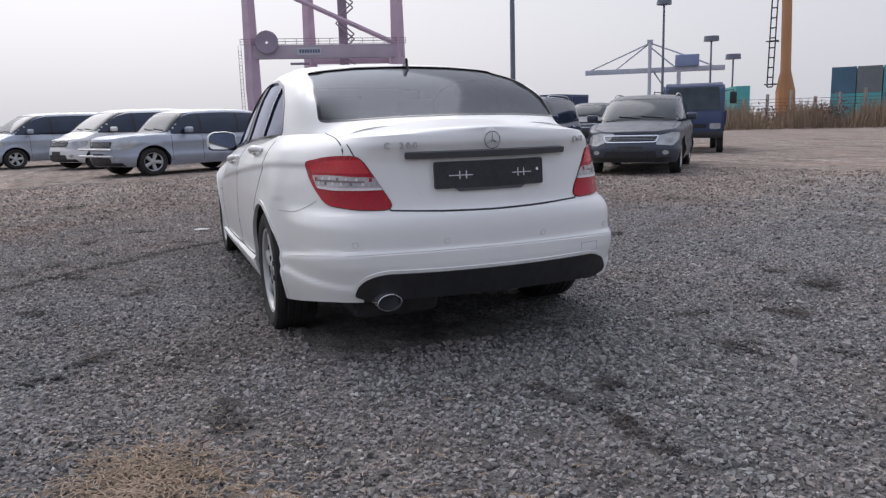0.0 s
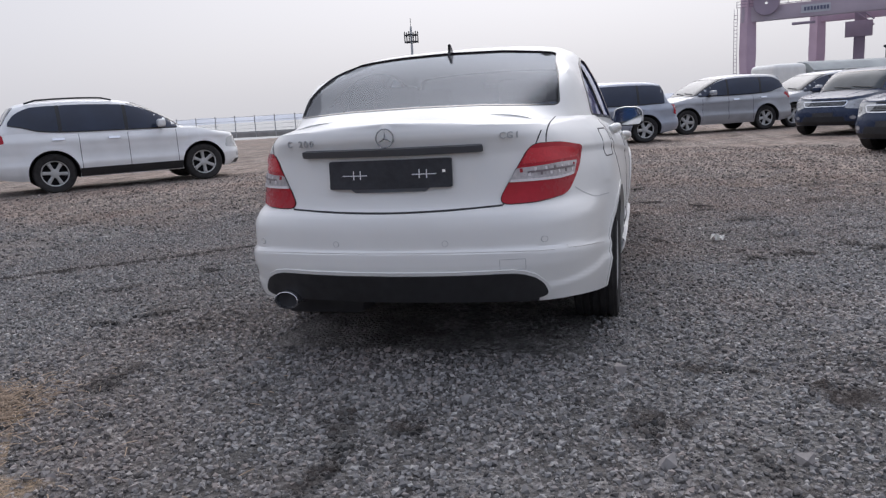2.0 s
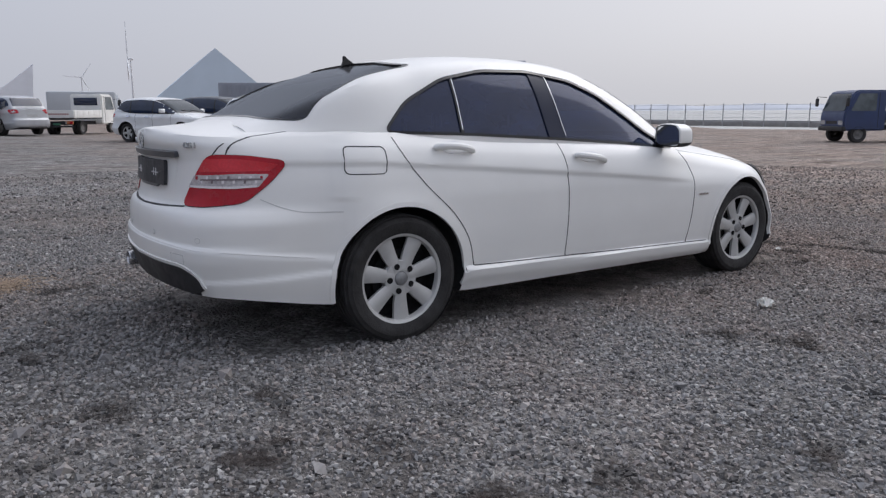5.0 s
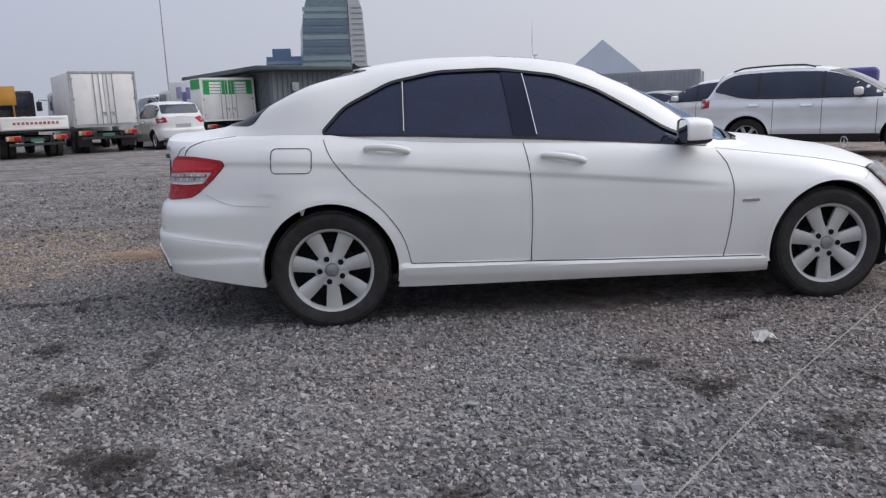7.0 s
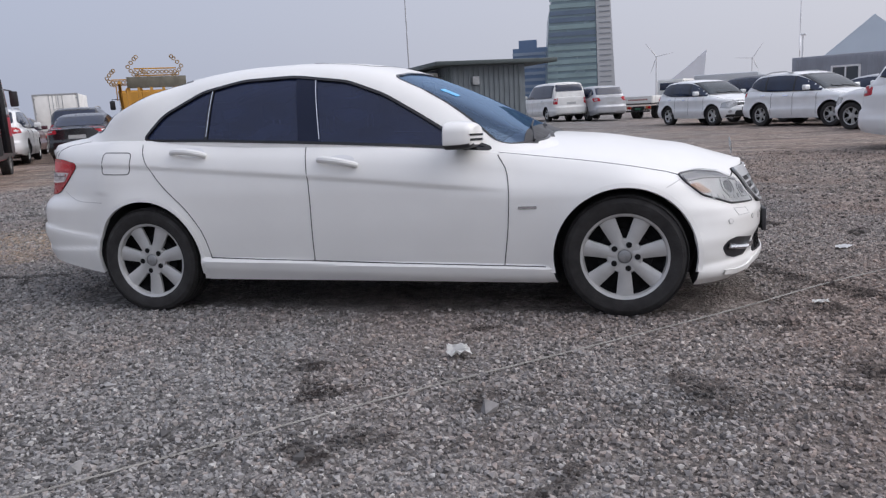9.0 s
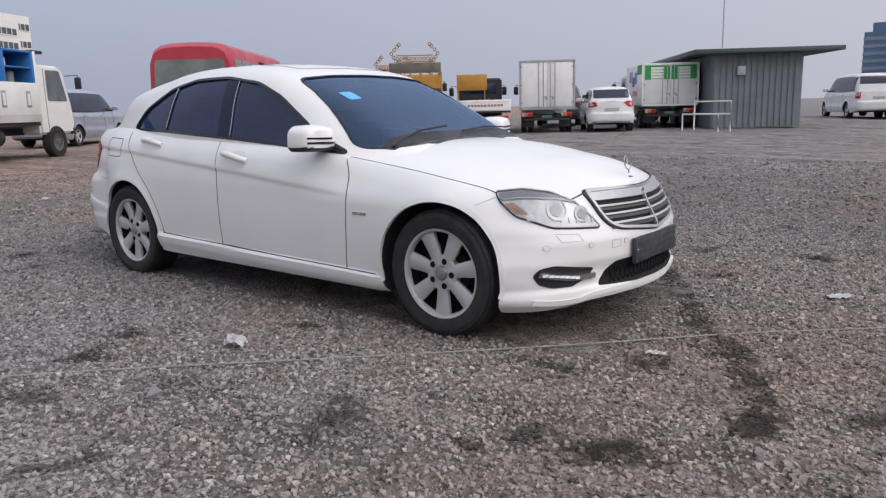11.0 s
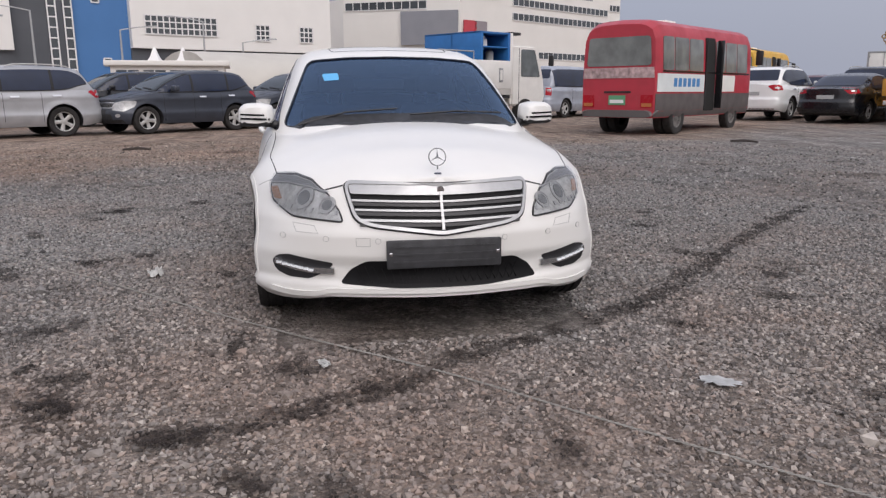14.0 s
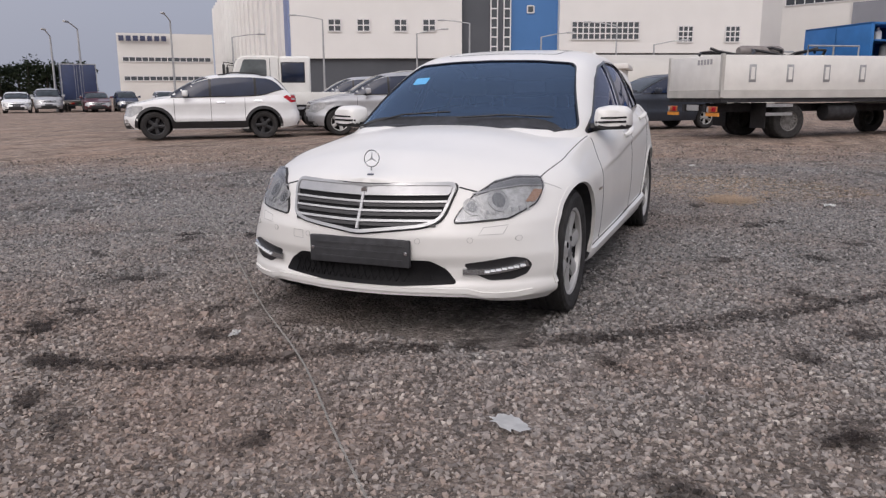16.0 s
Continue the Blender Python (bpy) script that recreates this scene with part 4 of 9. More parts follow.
def front_details(car, tree, ctree):
    # grille: recessed black opening, frame and slats
    g = [(-0.415, 0.698), (0.415, 0.698), (0.375, 0.55), (0.30, 0.525), (0, 0.492), (-0.30, 0.525), (-0.375, 0.55)]
    outline = round_poly(g, 0.035, 4)
    base = part("grille", conform(tree, outline, FRONT, 0.004, 0.006, 0.04), M_GRILLE, car, "black grille with chrome slats and frame")
    part("grille_frame", ribbon(tree, outline, FRONT, 0.013, 0.018, 0.022, 0.03, True), mat("grille_silver", (0.44, 0.445, 0.45), 0.36, 0.6, 0.06, 30), base, "silver grille surround")
    part("grille_seal", ribbon(tree, [(a * 1.03, 0.607 + (b - 0.607) * 1.075) for a, b in outline], FRONT, 0.007, 0.006, 0.008, 0.03, True), M_GAP, base)
    part("grille_band", conform(tree, round_poly([(-0.402, 0.694), (0.402, 0.694), (0.392, 0.655), (0, 0.650), (-0.392, 0.655)], 0.008, 2), FRONT, 0.014, 0.012, 0.03), mat("grille_silver", (0.50, 0.51, 0.52)), base, "broad silver band along the top")
    silver = mat("slat_silver", (0.50, 0.505, 0.51), 0.36, 0.3)
    for k in range(3):
        z = 0.622 - 0.041 * k
        hw = 0.388 - 0.014 * k
        line = [tuple(p) for p in along([(-hw, z + 0.006), (-hw / 2, z + 0.003), (0, z), (hw / 2, z + 0.003), (hw, z + 0.006)], 16)]
        part("grille_slat", ribbon(tree, line, FRONT, 0.009, 0.018, 0.012), silver, base)
        low = [(a, b - 0.014) for a, b in line]
        part("slat_back", ribbon(tree, low, FRONT, 0.014, 0.012, 0.012), mat("slat_shade", (0.05, 0.05, 0.052), 0.5, 0.2), base)
    part("grille_bar", ribbon(tree, [(0, 0.660), (0, 0.505)], FRONT, 0.010, 0.021, 0.015), silver, base)
    p, nn = FRONT.cast(tree, (0, 0.705))
    bm = bmesh.new()
    bmesh.ops.create_cone(bm, cap_ends=True, segments=20, radius1=0.018, radius2=0.016, depth=0.010, matrix=Matrix.Rotation(radians(90), 4, "Y"))
    part("grille_badge", bm, M_CHROME, base, "round badge", pose(p.x + 0.020, 0, 0.676))
    # standing star on the bonnet
    zc = float(HERO["zs"](1.97)) + float(HERO["crown"](1.97))
    star(car, pose(1.975, 0, zc + 0.060, 0, -8, 0), 0.040, "bonnet_star", True)
    part("bonnet_badge", conform(tree, round_poly([(1.985, -0.017), (2.000, -0.015), (2.000, 0.015), (1.985, 0.017)], 0.006), ABOVE, 0.003, 0.006, 0.02), mat("badge_blue", (0.05, 0.055, 0.08), 0.3, 0.4), car, "small dark bonnet badge")
    # bonnet front gap
    for s in (1, -1):
        part("panel_gap", ribbon(tree, [(s * 0.505, 0.672), (s * 0.425, 0.692)], FRONT, 0.005, 0.002, 0.006), M_GAP, car)
    for s in (1, -1):
        w = Vector((-0.72, -s * 0.69, 0)).normalized()
        u = Vector((0, 0, 1)).cross(w) * -1
        corner = View(Vector((1.85, s * 0.58, 0)) - 3 * w, u, (0, 0, 1), w)

        def uv(x, y, z):
            d = Vector((x, s * y, z)) - corner.o
            return (d.dot(corner.u), d.dot(corner.v))

        lamp = round_poly([uv(2.02, 0.418, 0.540), uv(2.0, 0.435, 0.575), uv(1.955, 0.508, 0.655), uv(1.87, 0.585, 0.706), uv(1.77, 0.665, 0.724), uv(1.665, 0.748, 0.718), uv(1.685, 0.757, 0.68), uv(1.755, 0.735, 0.612), uv(1.87, 0.62, 0.556)], 0.016, 3)
        head = part("headlamp", conform(tree, lamp, corner, 0.005, 0.012, 0.03), M_LAMPIN, car, "clear headlamp with round projector")
        rim_m, bowl_m, eye_m = mat("lamp_rim", (0.40, 0.405, 0.41), 0.3, 0.5, 0.3, 90), M_LAMPR, mat("projector_glass", (0.20, 0.21, 0.22), 0.15, 0.3, 0.3, 40)
        for (x, y, z), r in (((1.885, 0.592, 0.632), 0.046), ((1.960, 0.492, 0.606), 0.034)):
            cu, cv = uv(x, y, z)
            loop = lambda q, c=cu, d=cv: [(c + q * math.cos(a), d + q * math.sin(a)) for a in np.linspace(0, 6.283, 22, False)]  # noqa: E731
            bowl = part("projector", conform(tree, loop(r), corner, 0.0085, 0.004, 0.03), bowl_m, head)
            part("projector_rim", ribbon(tree, loop(r), corner, 0.006, 0.011, 0.005, 0.02, True), rim_m, bowl)
            part("projector_lens", conform(tree, loop(0.66 * r), corner, 0.011, 0.004, 0.03), eye_m, bowl)
        part("turn_lens", conform(tree, round_poly([uv(1.695, 0.748, 0.665), uv(1.735, 0.718, 0.672), uv(1.80, 0.69, 0.620), uv(1.765, 0.735, 0.618)], 0.012), corner, 0.0075, 0.003, 0.03), mat("turn_lens", (0.40, 0.24, 0.16), 0.3, 0.1, 0.3, 70), head, "amber tinted indicator")
        for k in range(9):                             # flutes along the foot of the lamp
            f = k / 8
            x, y = 1.80 + 0.19 * f, 0.70 - 0.255 * f
            part("lamp_flute", ribbon(tree, [uv(x, y, 0.585 - 0.02 * f), uv(x, y, 0.607 - 0.024 * f)], corner, 0.014, 0.009 + 0.001 * (k % 2), 0.004, 0.02), rim_m if k % 3 else M_LAMPIN, head)
        brow = [uv(1.955, 0.510, 0.652), uv(1.87, 0.587, 0.699), uv(1.77, 0.665, 0.716), uv(1.678, 0.742, 0.710), uv(1.682, 0.750, 0.684), uv(1.77, 0.672, 0.690), uv(1.87, 0.592, 0.680)]
        part("lamp_brow", conform(tree, round_poly(brow, 0.006, 2), corner, 0.0105, 0.006, 0.03), mat("lamp_chrome", (0.24, 0.245, 0.26), 0.3, 0.4), head, "grey brow across the top of the lamp")
        part("lamp_line", ribbon(tree, [uv(1.955, 0.506, 0.660), uv(1.87, 0.592, 0.678), uv(1.77, 0.672, 0.688), uv(1.69, 0.744, 0.682)], corner, 0.005, 0.0125, 0.005, 0.03), rim_m, head)
        part("lamp_cover", conform(tree, lamp, corner, 0.017, 0.003, 0.03), glass("lamp_cover", (0.90, 0.91, 0.92), 0.05, 1.4), head, "clear plastic cover")
        part("lamp_seal", ribbon(tree, lamp, corner, 0.006, 0.007, 0.008, 0.03, True), M_GAP, head)
        # day-running lamp in its dark pocket
        fog = round_poly([(s * 0.755, 0.345), (s * 0.735, 0.376), (s * 0.68, 0.388), (s * 0.58, 0.372), (s * 0.485, 0.358), (s * 0.485, 0.344), (s * 0.545, 0.300), (s * 0.59, 0.278), (s * 0.68, 0.280), (s * 0.735, 0.302)], 0.014, 3)
        pocket = part("fog_lamp_pocket", conform(tree, fog, FRONT, 0.003, 0.006, 0.03), M_BLACK, car, "dark bumper pocket with lit strip")
        part("chrome_strip", ribbon(tree, [tuple(p) for p in along([(s * 0.475, 0.322), (s * 0.56, 0.322), (s * 0.66, 0.334), (s * 0.735, 0.354)], 12)], FRONT, 0.026, 0.016, 0.018), mat("fog_silver", (0.5, 0.51, 0.52), 0.25, 0.9), pocket)
        for k in range(7):
            y = s * (0.575 + 0.023 * k)
            z = 0.324 + 0.0042 * k
            part("lamp_bead", ribbon(tree, [(y, z - 0.006), (y, z + 0.006)], FRONT, 0.019, 0.022, 0.006), lit("drl_bead", (0.80, 0.82, 0.84), 0.22), pocket)
        part("washer_cover", ribbon(tree, [(s * 0.545, 0.490), (s * 0.56, 0.522), (s * 0.655, 0.530), (s * 0.64, 0.492)], FRONT, 0.003, 0.0015, 0.003, 0.04, True), M_SEAM, car)
        for y, z in ((0.51, 0.468), (0.285, 0.462), (0.70, 0.47)):
            c = [(s * y + 0.012 * math.cos(a), z + 0.012 * math.sin(a)) for a in np.linspace(0, 6.283, 14, False)]
            sn = part("parking_sensor", conform(tree, c, FRONT, 0.003, 0.004, 0.02), M_WHITE, car)
            part("sensor_ring", ribbon(tree, c, FRONT, 0.002, 0.0035, 0.003, 0.02, True), M_SEAM, sn)
        # wiper
        pts = []
        for a, b in ((0.90, 0.02), (0.86, 0.30), (0.83, 0.58)) if s > 0 else ((0.91, -0.62), (0.86, -0.35), (0.83, -0.05)):
            q, nn = ABOVE.cast(ctree, (a, b))
            pts.append(tuple(q + 0.016 * nn))
        part("wiper", tubes(pts, r=0.006, n=6), M_BLACK, car)
    # lower intake
    low = round_poly([(-0.455, 0.264), (-0.41, 0.328), (-0.34, 0.370), (0, 0.376), (0.34, 0.370), (0.41, 0.328), (0.455, 0.264), (0.2, 0.250), (-0.2, 0.250)], 0.02, 3)
    intake = part("lower_intake", conform(tree, low, FRONT, 0.003, 0.006, 0.04), M_GRILLE, car, "black mesh lower intake")
    bars = bmesh.new()
    for k in range(21):
        y = -0.38 + 0.035 * k
        ribbon(tree, [(y, 0.268), (y + 0.03, 0.345)], FRONT, 0.005, 0.008, 0.006, bm=bars)
        ribbon(tree, [(y + 0.03, 0.268), (y, 0.345)], FRONT, 0.005, 0.008, 0.006, bm=bars)
    part("intake_mesh", bars, mat("mesh_grey", (0.007, 0.007, 0.008), 0.6, spec=0.2), intake)
    plate = part("number_plate", boxes((2.118, 2.142, -0.252, 0.262, 0.342, 0.468), bevel=0.006), M_PLATEF, car, "blank dark number plate holder")
    for y in (-0.235, 0.245):
        part("plate_screw", boxes((2.141, 2.146, y - 0.008, y + 0.008, 0.40, 0.416), bevel=0.002), M_CHROME, plate)
    for z in (0.372, 0.405, 0.437):
        part("plate_rib", boxes((2.1415, 2.1445, -0.22, 0.23, z - 0.004, z + 0.004)), M_PLATEF, plate)
    part("towing_cover", ribbon(tree, [(-0.38, 0.475), (-0.32, 0.475), (-0.32, 0.438), (-0.38, 0.438)], FRONT, 0.003, 0.0015, 0.003, 0.05, True), M_SEAM, car)
    # chin of the bumper
    part("front_splitter", ribbon(tree, [tuple(p) for p in along([(-0.76, 0.222), (-0.66, 0.212), (-0.56, 0.216), (-0.5, 0.234), (-0.25, 0.236), (0, 0.236), (0.25, 0.236), (0.5, 0.234), (0.56, 0.216), (0.66, 0.212), (0.76, 0.222)], 24)], FRONT, 0.022, 0.010, 0.014), M_WHITE, car)
    # cowl under the windscreen
    part("cowl", conform(ctree, [(0.86, -0.66), (0.86, 0.66), (0.93, 0.62), (1.0, 0.3), (1.01, 0), (1.0, -0.3), (0.93, -0.62)], ABOVE, 0.002, 0.004, 0.06), M_BLACK, car)
    # sticker and inside mirror behind the glass
    part("sticker", conform(ctree, round_poly([(-0.475, 1.222), (-0.375, 1.228), (-0.37, 1.185), (-0.465, 1.178)], 0.01), FRONT, -0.004, 0.001, 0.04), M_STICKER, car, "blue sticker on the windscreen")


def interior(car):
    part("dashboard", boxes((0.45, 0.95, -0.66, 0.66, 0.72, 0.90), bevel=0.06, seg=4), M_DASH, car)
    part("steering_wheel", tubes([(0.30 - 0.06 * math.sin(a), 0.36 + 0.185 * math.cos(a), 0.86 + 0.175 * math.sin(a)) for a in np.linspace(0, 6.283, 33)], r=0.014, n=8), M_DASH, car)
    for y in (0.36, -0.36):
        for x, z in ((-0.28, 0.0), (-1.0, 0.02)):
            seat = part("car_seat", boxes((x - 0.12, x + 0.02, y - 0.25, y + 0.25, 0.42, 1.02), bevel=0.05, seg=3), M_SEAT, car)
            part("headrest", boxes((x - 0.13, x - 0.04, y - 0.13, y + 0.13, 1.10, 1.23), bevel=0.035, seg=3), M_SEAT, seat)
            for d in (-0.05, 0.05):
                part("headrest_rod", tubes([(x - 0.08, y + d, 1.0), (x - 0.08, y + d, 1.12)], r=0.007, n=6), M_MARK, seat, "pale headrest rod")
    part("parcel_shelf", boxes((-1.85, -1.15, -0.6, 0.6, 0.96, 1.0), bevel=0.01), M_DASH, car)
    part("inside_mirror", boxes((0.16, 0.19, -0.12, 0.12, 1.22, 1.28), bevel=0.012), M_GLOSSBLK, car)


hero = build_hero()

# ---- ground ----


def side_tone(n, l, tc):
    """The gravel behind the saloon is darker than before it, with a wandering edge."""
    sx, nz, ad, mr = n.new("ShaderNodeVectorMath"), n.new("ShaderNodeTexNoise"), n.new("ShaderNodeMath"), n.new("ShaderNodeMapRange")
    sx.operation = "DOT_PRODUCT"
    sx.inputs[1].default_value = (1.0, -0.75, 0.0)
    l.new(tc.outputs["Object"], sx.inputs[0])
    l.new(tc.outputs["Object"], nz.inputs["Vector"])
    nz.inputs["Scale"].default_value, nz.inputs["Detail"].default_value = 0.5, 6
    ad.operation = "MULTIPLY_ADD"
    ad.inputs[1].default_value = 5.0
    l.new(nz.outputs["Fac"], ad.inputs[0])
    l.new(sx.outputs["Value"], ad.inputs[2])
    mr.interpolation_type = "SMOOTHSTEP"
    mr.inputs[1].default_value, mr.inputs[2].default_value, mr.inputs[3].default_value, mr.inputs[4].default_value = 0.0, 4.5, 1.28, 1.42
    l.new(ad.outputs[0], mr.inputs[0])
    return mr.outputs[0]


def tan_side(n, l, tc):
    """Tan dried mud shows through the gravel towards the lorries, in wide ragged areas."""
    sx, nz, ad, mr = n.new("ShaderNodeVectorMath"), n.new("ShaderNodeTexNoise"), n.new("ShaderNodeMath"), n.new("ShaderNodeMapRange")
    sx.operation = "DOT_PRODUCT"
    sx.inputs[1].default_value = (-1.0, -0.45, 0.0)
    l.new(tc.outputs["Object"], sx.inputs[0])
    l.new(tc.outputs["Object"], nz.inputs["Vector"])
    nz.inputs["Scale"].default_value, nz.inputs["Detail"].default_value, nz.inputs["Roughness"].default_value = 0.42, 8, 0.62
    ad.operation = "MULTIPLY_ADD"
    ad.inputs[1].default_value = 9.0
    l.new(nz.outputs["Fac"], ad.inputs[0])
    l.new(sx.outputs["Value"], ad.inputs[2])
    mr.interpolation_type = "SMOOTHSTEP"
    mr.inputs[1].default_value, mr.inputs[2].default_value, mr.inputs[3].default_value, mr.inputs[4].default_value = 9.5, 14.0, 0.0, 0.85
    l.new(ad.outputs[0], mr.inputs[0])
    fx, fa, fr, mx = n.new("ShaderNodeSeparateXYZ"), n.new("ShaderNodeMath"), n.new("ShaderNodeMapRange"), n.new("ShaderNodeMath")
    l.new(tc.outputs["Object"], fx.inputs[0])          # and in front of the saloon
    fa.operation, mx.operation = "MULTIPLY_ADD", "MAXIMUM"
    fa.inputs[1].default_value = 9.0
    l.new(nz.outputs["Fac"], fa.inputs[0])
    l.new(fx.outputs[0], fa.inputs[2])
    fr.interpolation_type = "SMOOTHSTEP"
    fr.inputs[1].default_value, fr.inputs[2].default_value, fr.inputs[4].default_value = 4.0, 9.0, 0.55
    l.new(fa.outputs[0], fr.inputs[0])
    l.new(mr.outputs[0], mx.inputs[0])
    l.new(fr.outputs[0], mx.inputs[1])
    return mx.outputs[0]


def ground_material():
    m = bpy.data.materials.new("gravel")
    m.use_nodes = True
    n, l = m.node_tree.nodes, m.node_tree.links
    b = n["Principled BSDF"]
    b.inputs["Roughness"].default_value = 0.92
    b.inputs["Specular IOR Level"].default_value = 0.25
    tc = n.new("ShaderNodeTexCoord")

    def noise(scale, detail=5, rough=0.55):
        q = n.new("ShaderNodeTexNoise")
        q.inputs["Scale"].default_value, q.inputs["Detail"].default_value, q.inputs["Roughness"].default_value = scale, detail, rough
        l.new(tc.outputs["Object"], q.inputs["Vector"])
        return q

    def ramp(src, stops):
        r = n.new("ShaderNodeValToRGB")
        while len(r.color_ramp.elements) < len(stops):
            r.color_ramp.elements.new(0.5)
        for e, (p, c) in zip(r.color_ramp.elements, stops):
            e.position, e.color = p, (*c, 1)
        l.new(src, r.inputs[0])
        return r

    def mixed(fac, a, b_, kind="MIX"):
        q = n.new("ShaderNodeMix")
        q.data_type, q.blend_type = "RGBA", kind
        l.new(fac, q.inputs[0]) if not isinstance(fac, float) else setattr(q.inputs[0], "default_value", fac)
        l.new(a, q.inputs[6])
        l.new(b_, q.inputs[7])
        return q.outputs[2]

    vor = n.new("ShaderNodeTexVoronoi")
    vor.inputs["Scale"].default_value = 52
    l.new(tc.outputs["Object"], vor.inputs["Vector"])
    vor2 = n.new("ShaderNodeTexVoronoi")
    vor2.inputs["Scale"].default_value = 140
    l.new(tc.outputs["Object"], vor2.inputs["Vector"])
    sep = n.new("ShaderNodeSeparateColor")
    l.new(vor.outputs["Color"], sep.inputs[0])
    stone = ramp(sep.outputs[0], [(0.0, (0.05, 0.047, 0.044)), (0.45, (0.15, 0.142, 0.137)), (0.8, (0.26, 0.25, 0.24)), (1.0, (0.42, 0.405, 0.39))])
    grit = ramp(vor2.outputs["Distance"], [(0.0, (0.23, 0.22, 0.21)), (0.6, (0.11, 0.105, 0.10))])
    col = mixed(ramp(noise(2.1).outputs["Fac"], [(0.38, (0.15, 0.15, 0.15)), (0.62, (0.8, 0.8, 0.8))]).outputs[0], grit.outputs[0], stone.outputs[0])
    # wide tones: reddish brown earth and dark damp spots
    earth = n.new("ShaderNodeRGB")
    earth.outputs[0].default_value = (0.160, 0.140, 0.128, 1)
    col = mixed(ramp(noise(0.55, 7, 0.6).outputs["Fac"], [(0.44, (0, 0, 0)), (0.62, (0.75, 0.75, 0.75))]).outputs[0], col, earth.outputs[0])
    damp = n.new("ShaderNodeRGB")
    damp.outputs[0].default_value = (0.055, 0.046, 0.042, 1)
    col = mixed(ramp(noise(1.3, 7, 0.6).outputs["Fac"], [(0.55, (0, 0, 0)), (0.68, (0.8, 0.8, 0.8))]).outputs[0], col, damp.outputs[0])
    # tracked and swept streaks, and a coarse mottle that reads from afar
    mp = n.new("ShaderNodeMapping")
    mp.inputs["Rotation"].default_value, mp.inputs["Scale"].default_value = (0, 0, 0.9), (0.35, 2.2, 1.0)
    l.new(tc.outputs["Object"], mp.inputs["Vector"])
    st = noise(1.1, 6, 0.65)
    l.new(mp.outputs[0], st.inputs["Vector"])
    for src, lo, hi in ((st, 0.72, 1.3), (noise(7, 8, 0.78), 0.48, 1.52)):
        q = n.new("ShaderNodeMapRange")
        q.inputs[1].default_value, q.inputs[2].default_value, q.inputs[3].default_value, q.inputs[4].default_value = 0.34, 0.66, lo, hi
        l.new(src.outputs["Fac"], q.inputs[0])
        sc = n.new("ShaderNodeVectorMath")
        sc.operation = "SCALE"
        l.new(col, sc.inputs[0])
        l.new(q.outputs[0], sc.inputs["Scale"])
        col = sc.outputs[0]
    far, gap_shade, tone = n.new("ShaderNodeVectorMath"), n.new("ShaderNodeMapRange"), n.new("ShaderNodeVectorMath")
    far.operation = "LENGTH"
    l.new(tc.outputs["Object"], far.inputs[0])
    gap_shade.interpolation_type = "SMOOTHSTEP"            # shade between the loose stones put into the colour near the saloon, paler gravel beyond
    gap_shade.inputs[1].default_value, gap_shade.inputs[2].default_value, gap_shade.inputs[3].default_value, gap_shade.inputs[4].default_value = 4.0, 10.0, 0.78, 1.08
    l.new(far.outputs["Value"], gap_shade.inputs[0])
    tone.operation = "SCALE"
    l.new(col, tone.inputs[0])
    l.new(gap_shade.outputs[0], tone.inputs["Scale"])
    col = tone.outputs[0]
    mud = n.new("ShaderNodeMix")
    mud.data_type = "RGBA"
    mud.blend_type = "MULTIPLY"
    mud.inputs[7].default_value = (1.28, 1.02, 0.84, 1)
    l.new(tan_side(n, l, tc), mud.inputs[0])
    l.new(col, mud.inputs[6])
    sd = n.new("ShaderNodeVectorMath")
    sd.operation = "SCALE"
    l.new(mud.outputs[2], sd.inputs[0])
    l.new(side_tone(n, l, tc), sd.inputs["Scale"])
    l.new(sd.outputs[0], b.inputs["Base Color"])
    h = n.new("ShaderNodeMath")
    h.operation = "ADD"
    l.new(vor.outputs["Distance"], h.inputs[0])
    l.new(noise(70, 6).outputs["Fac"], h.inputs[1])
    bp = n.new("ShaderNodeBump")
    bp.inputs["Strength"].default_value, bp.inputs["Distance"].default_value = 0.9, 0.02
    bp.invert = True
    l.new(h.outputs[0], bp.inputs["Height"])
    l.new(bp.outputs[0], b.inputs["Normal"])
    return m


M_GRAVEL = ground_material()

# ---- parked cars ----


def gh(x, y):
    """The yard's gentle slope, level under the saloon."""
    r = math.hypot(x, y)
    k = min(1.0, 35.0 / max(r, 1e-6))
    x, y = x * k, y * k
    return (-0.0045 * x if x < 0 else -0.0015 * x) + 0.0085 * max(0.0, y - 4) * float(smooth(4, -6, x)) * min(1, k * k)


def car_relief(wb, rw, belt, low):
    """Shoulder crease, lower door crease and flared arches of a plain car."""
    def f(x, z):
        c = belt - 0.15 + 0.02 * x / wb * -2
        y = 0.014 * float(smooth(c - 0.10, c, z) * smooth(c + 0.10, c + 0.01, z))
        c = low + 0.30
        y += 0.012 * float(smooth(c + 0.05, c - 0.03, z)) - 0.010 * math.exp(-((z - c - 0.12) / 0.10) ** 2)
        for a in (wb / 2, -wb / 2):
            d = math.hypot(x - a, z - rw)
            y += 0.022 * math.exp(-((d - rw * 1.2) / 0.06) ** 2)
        return y
    return f


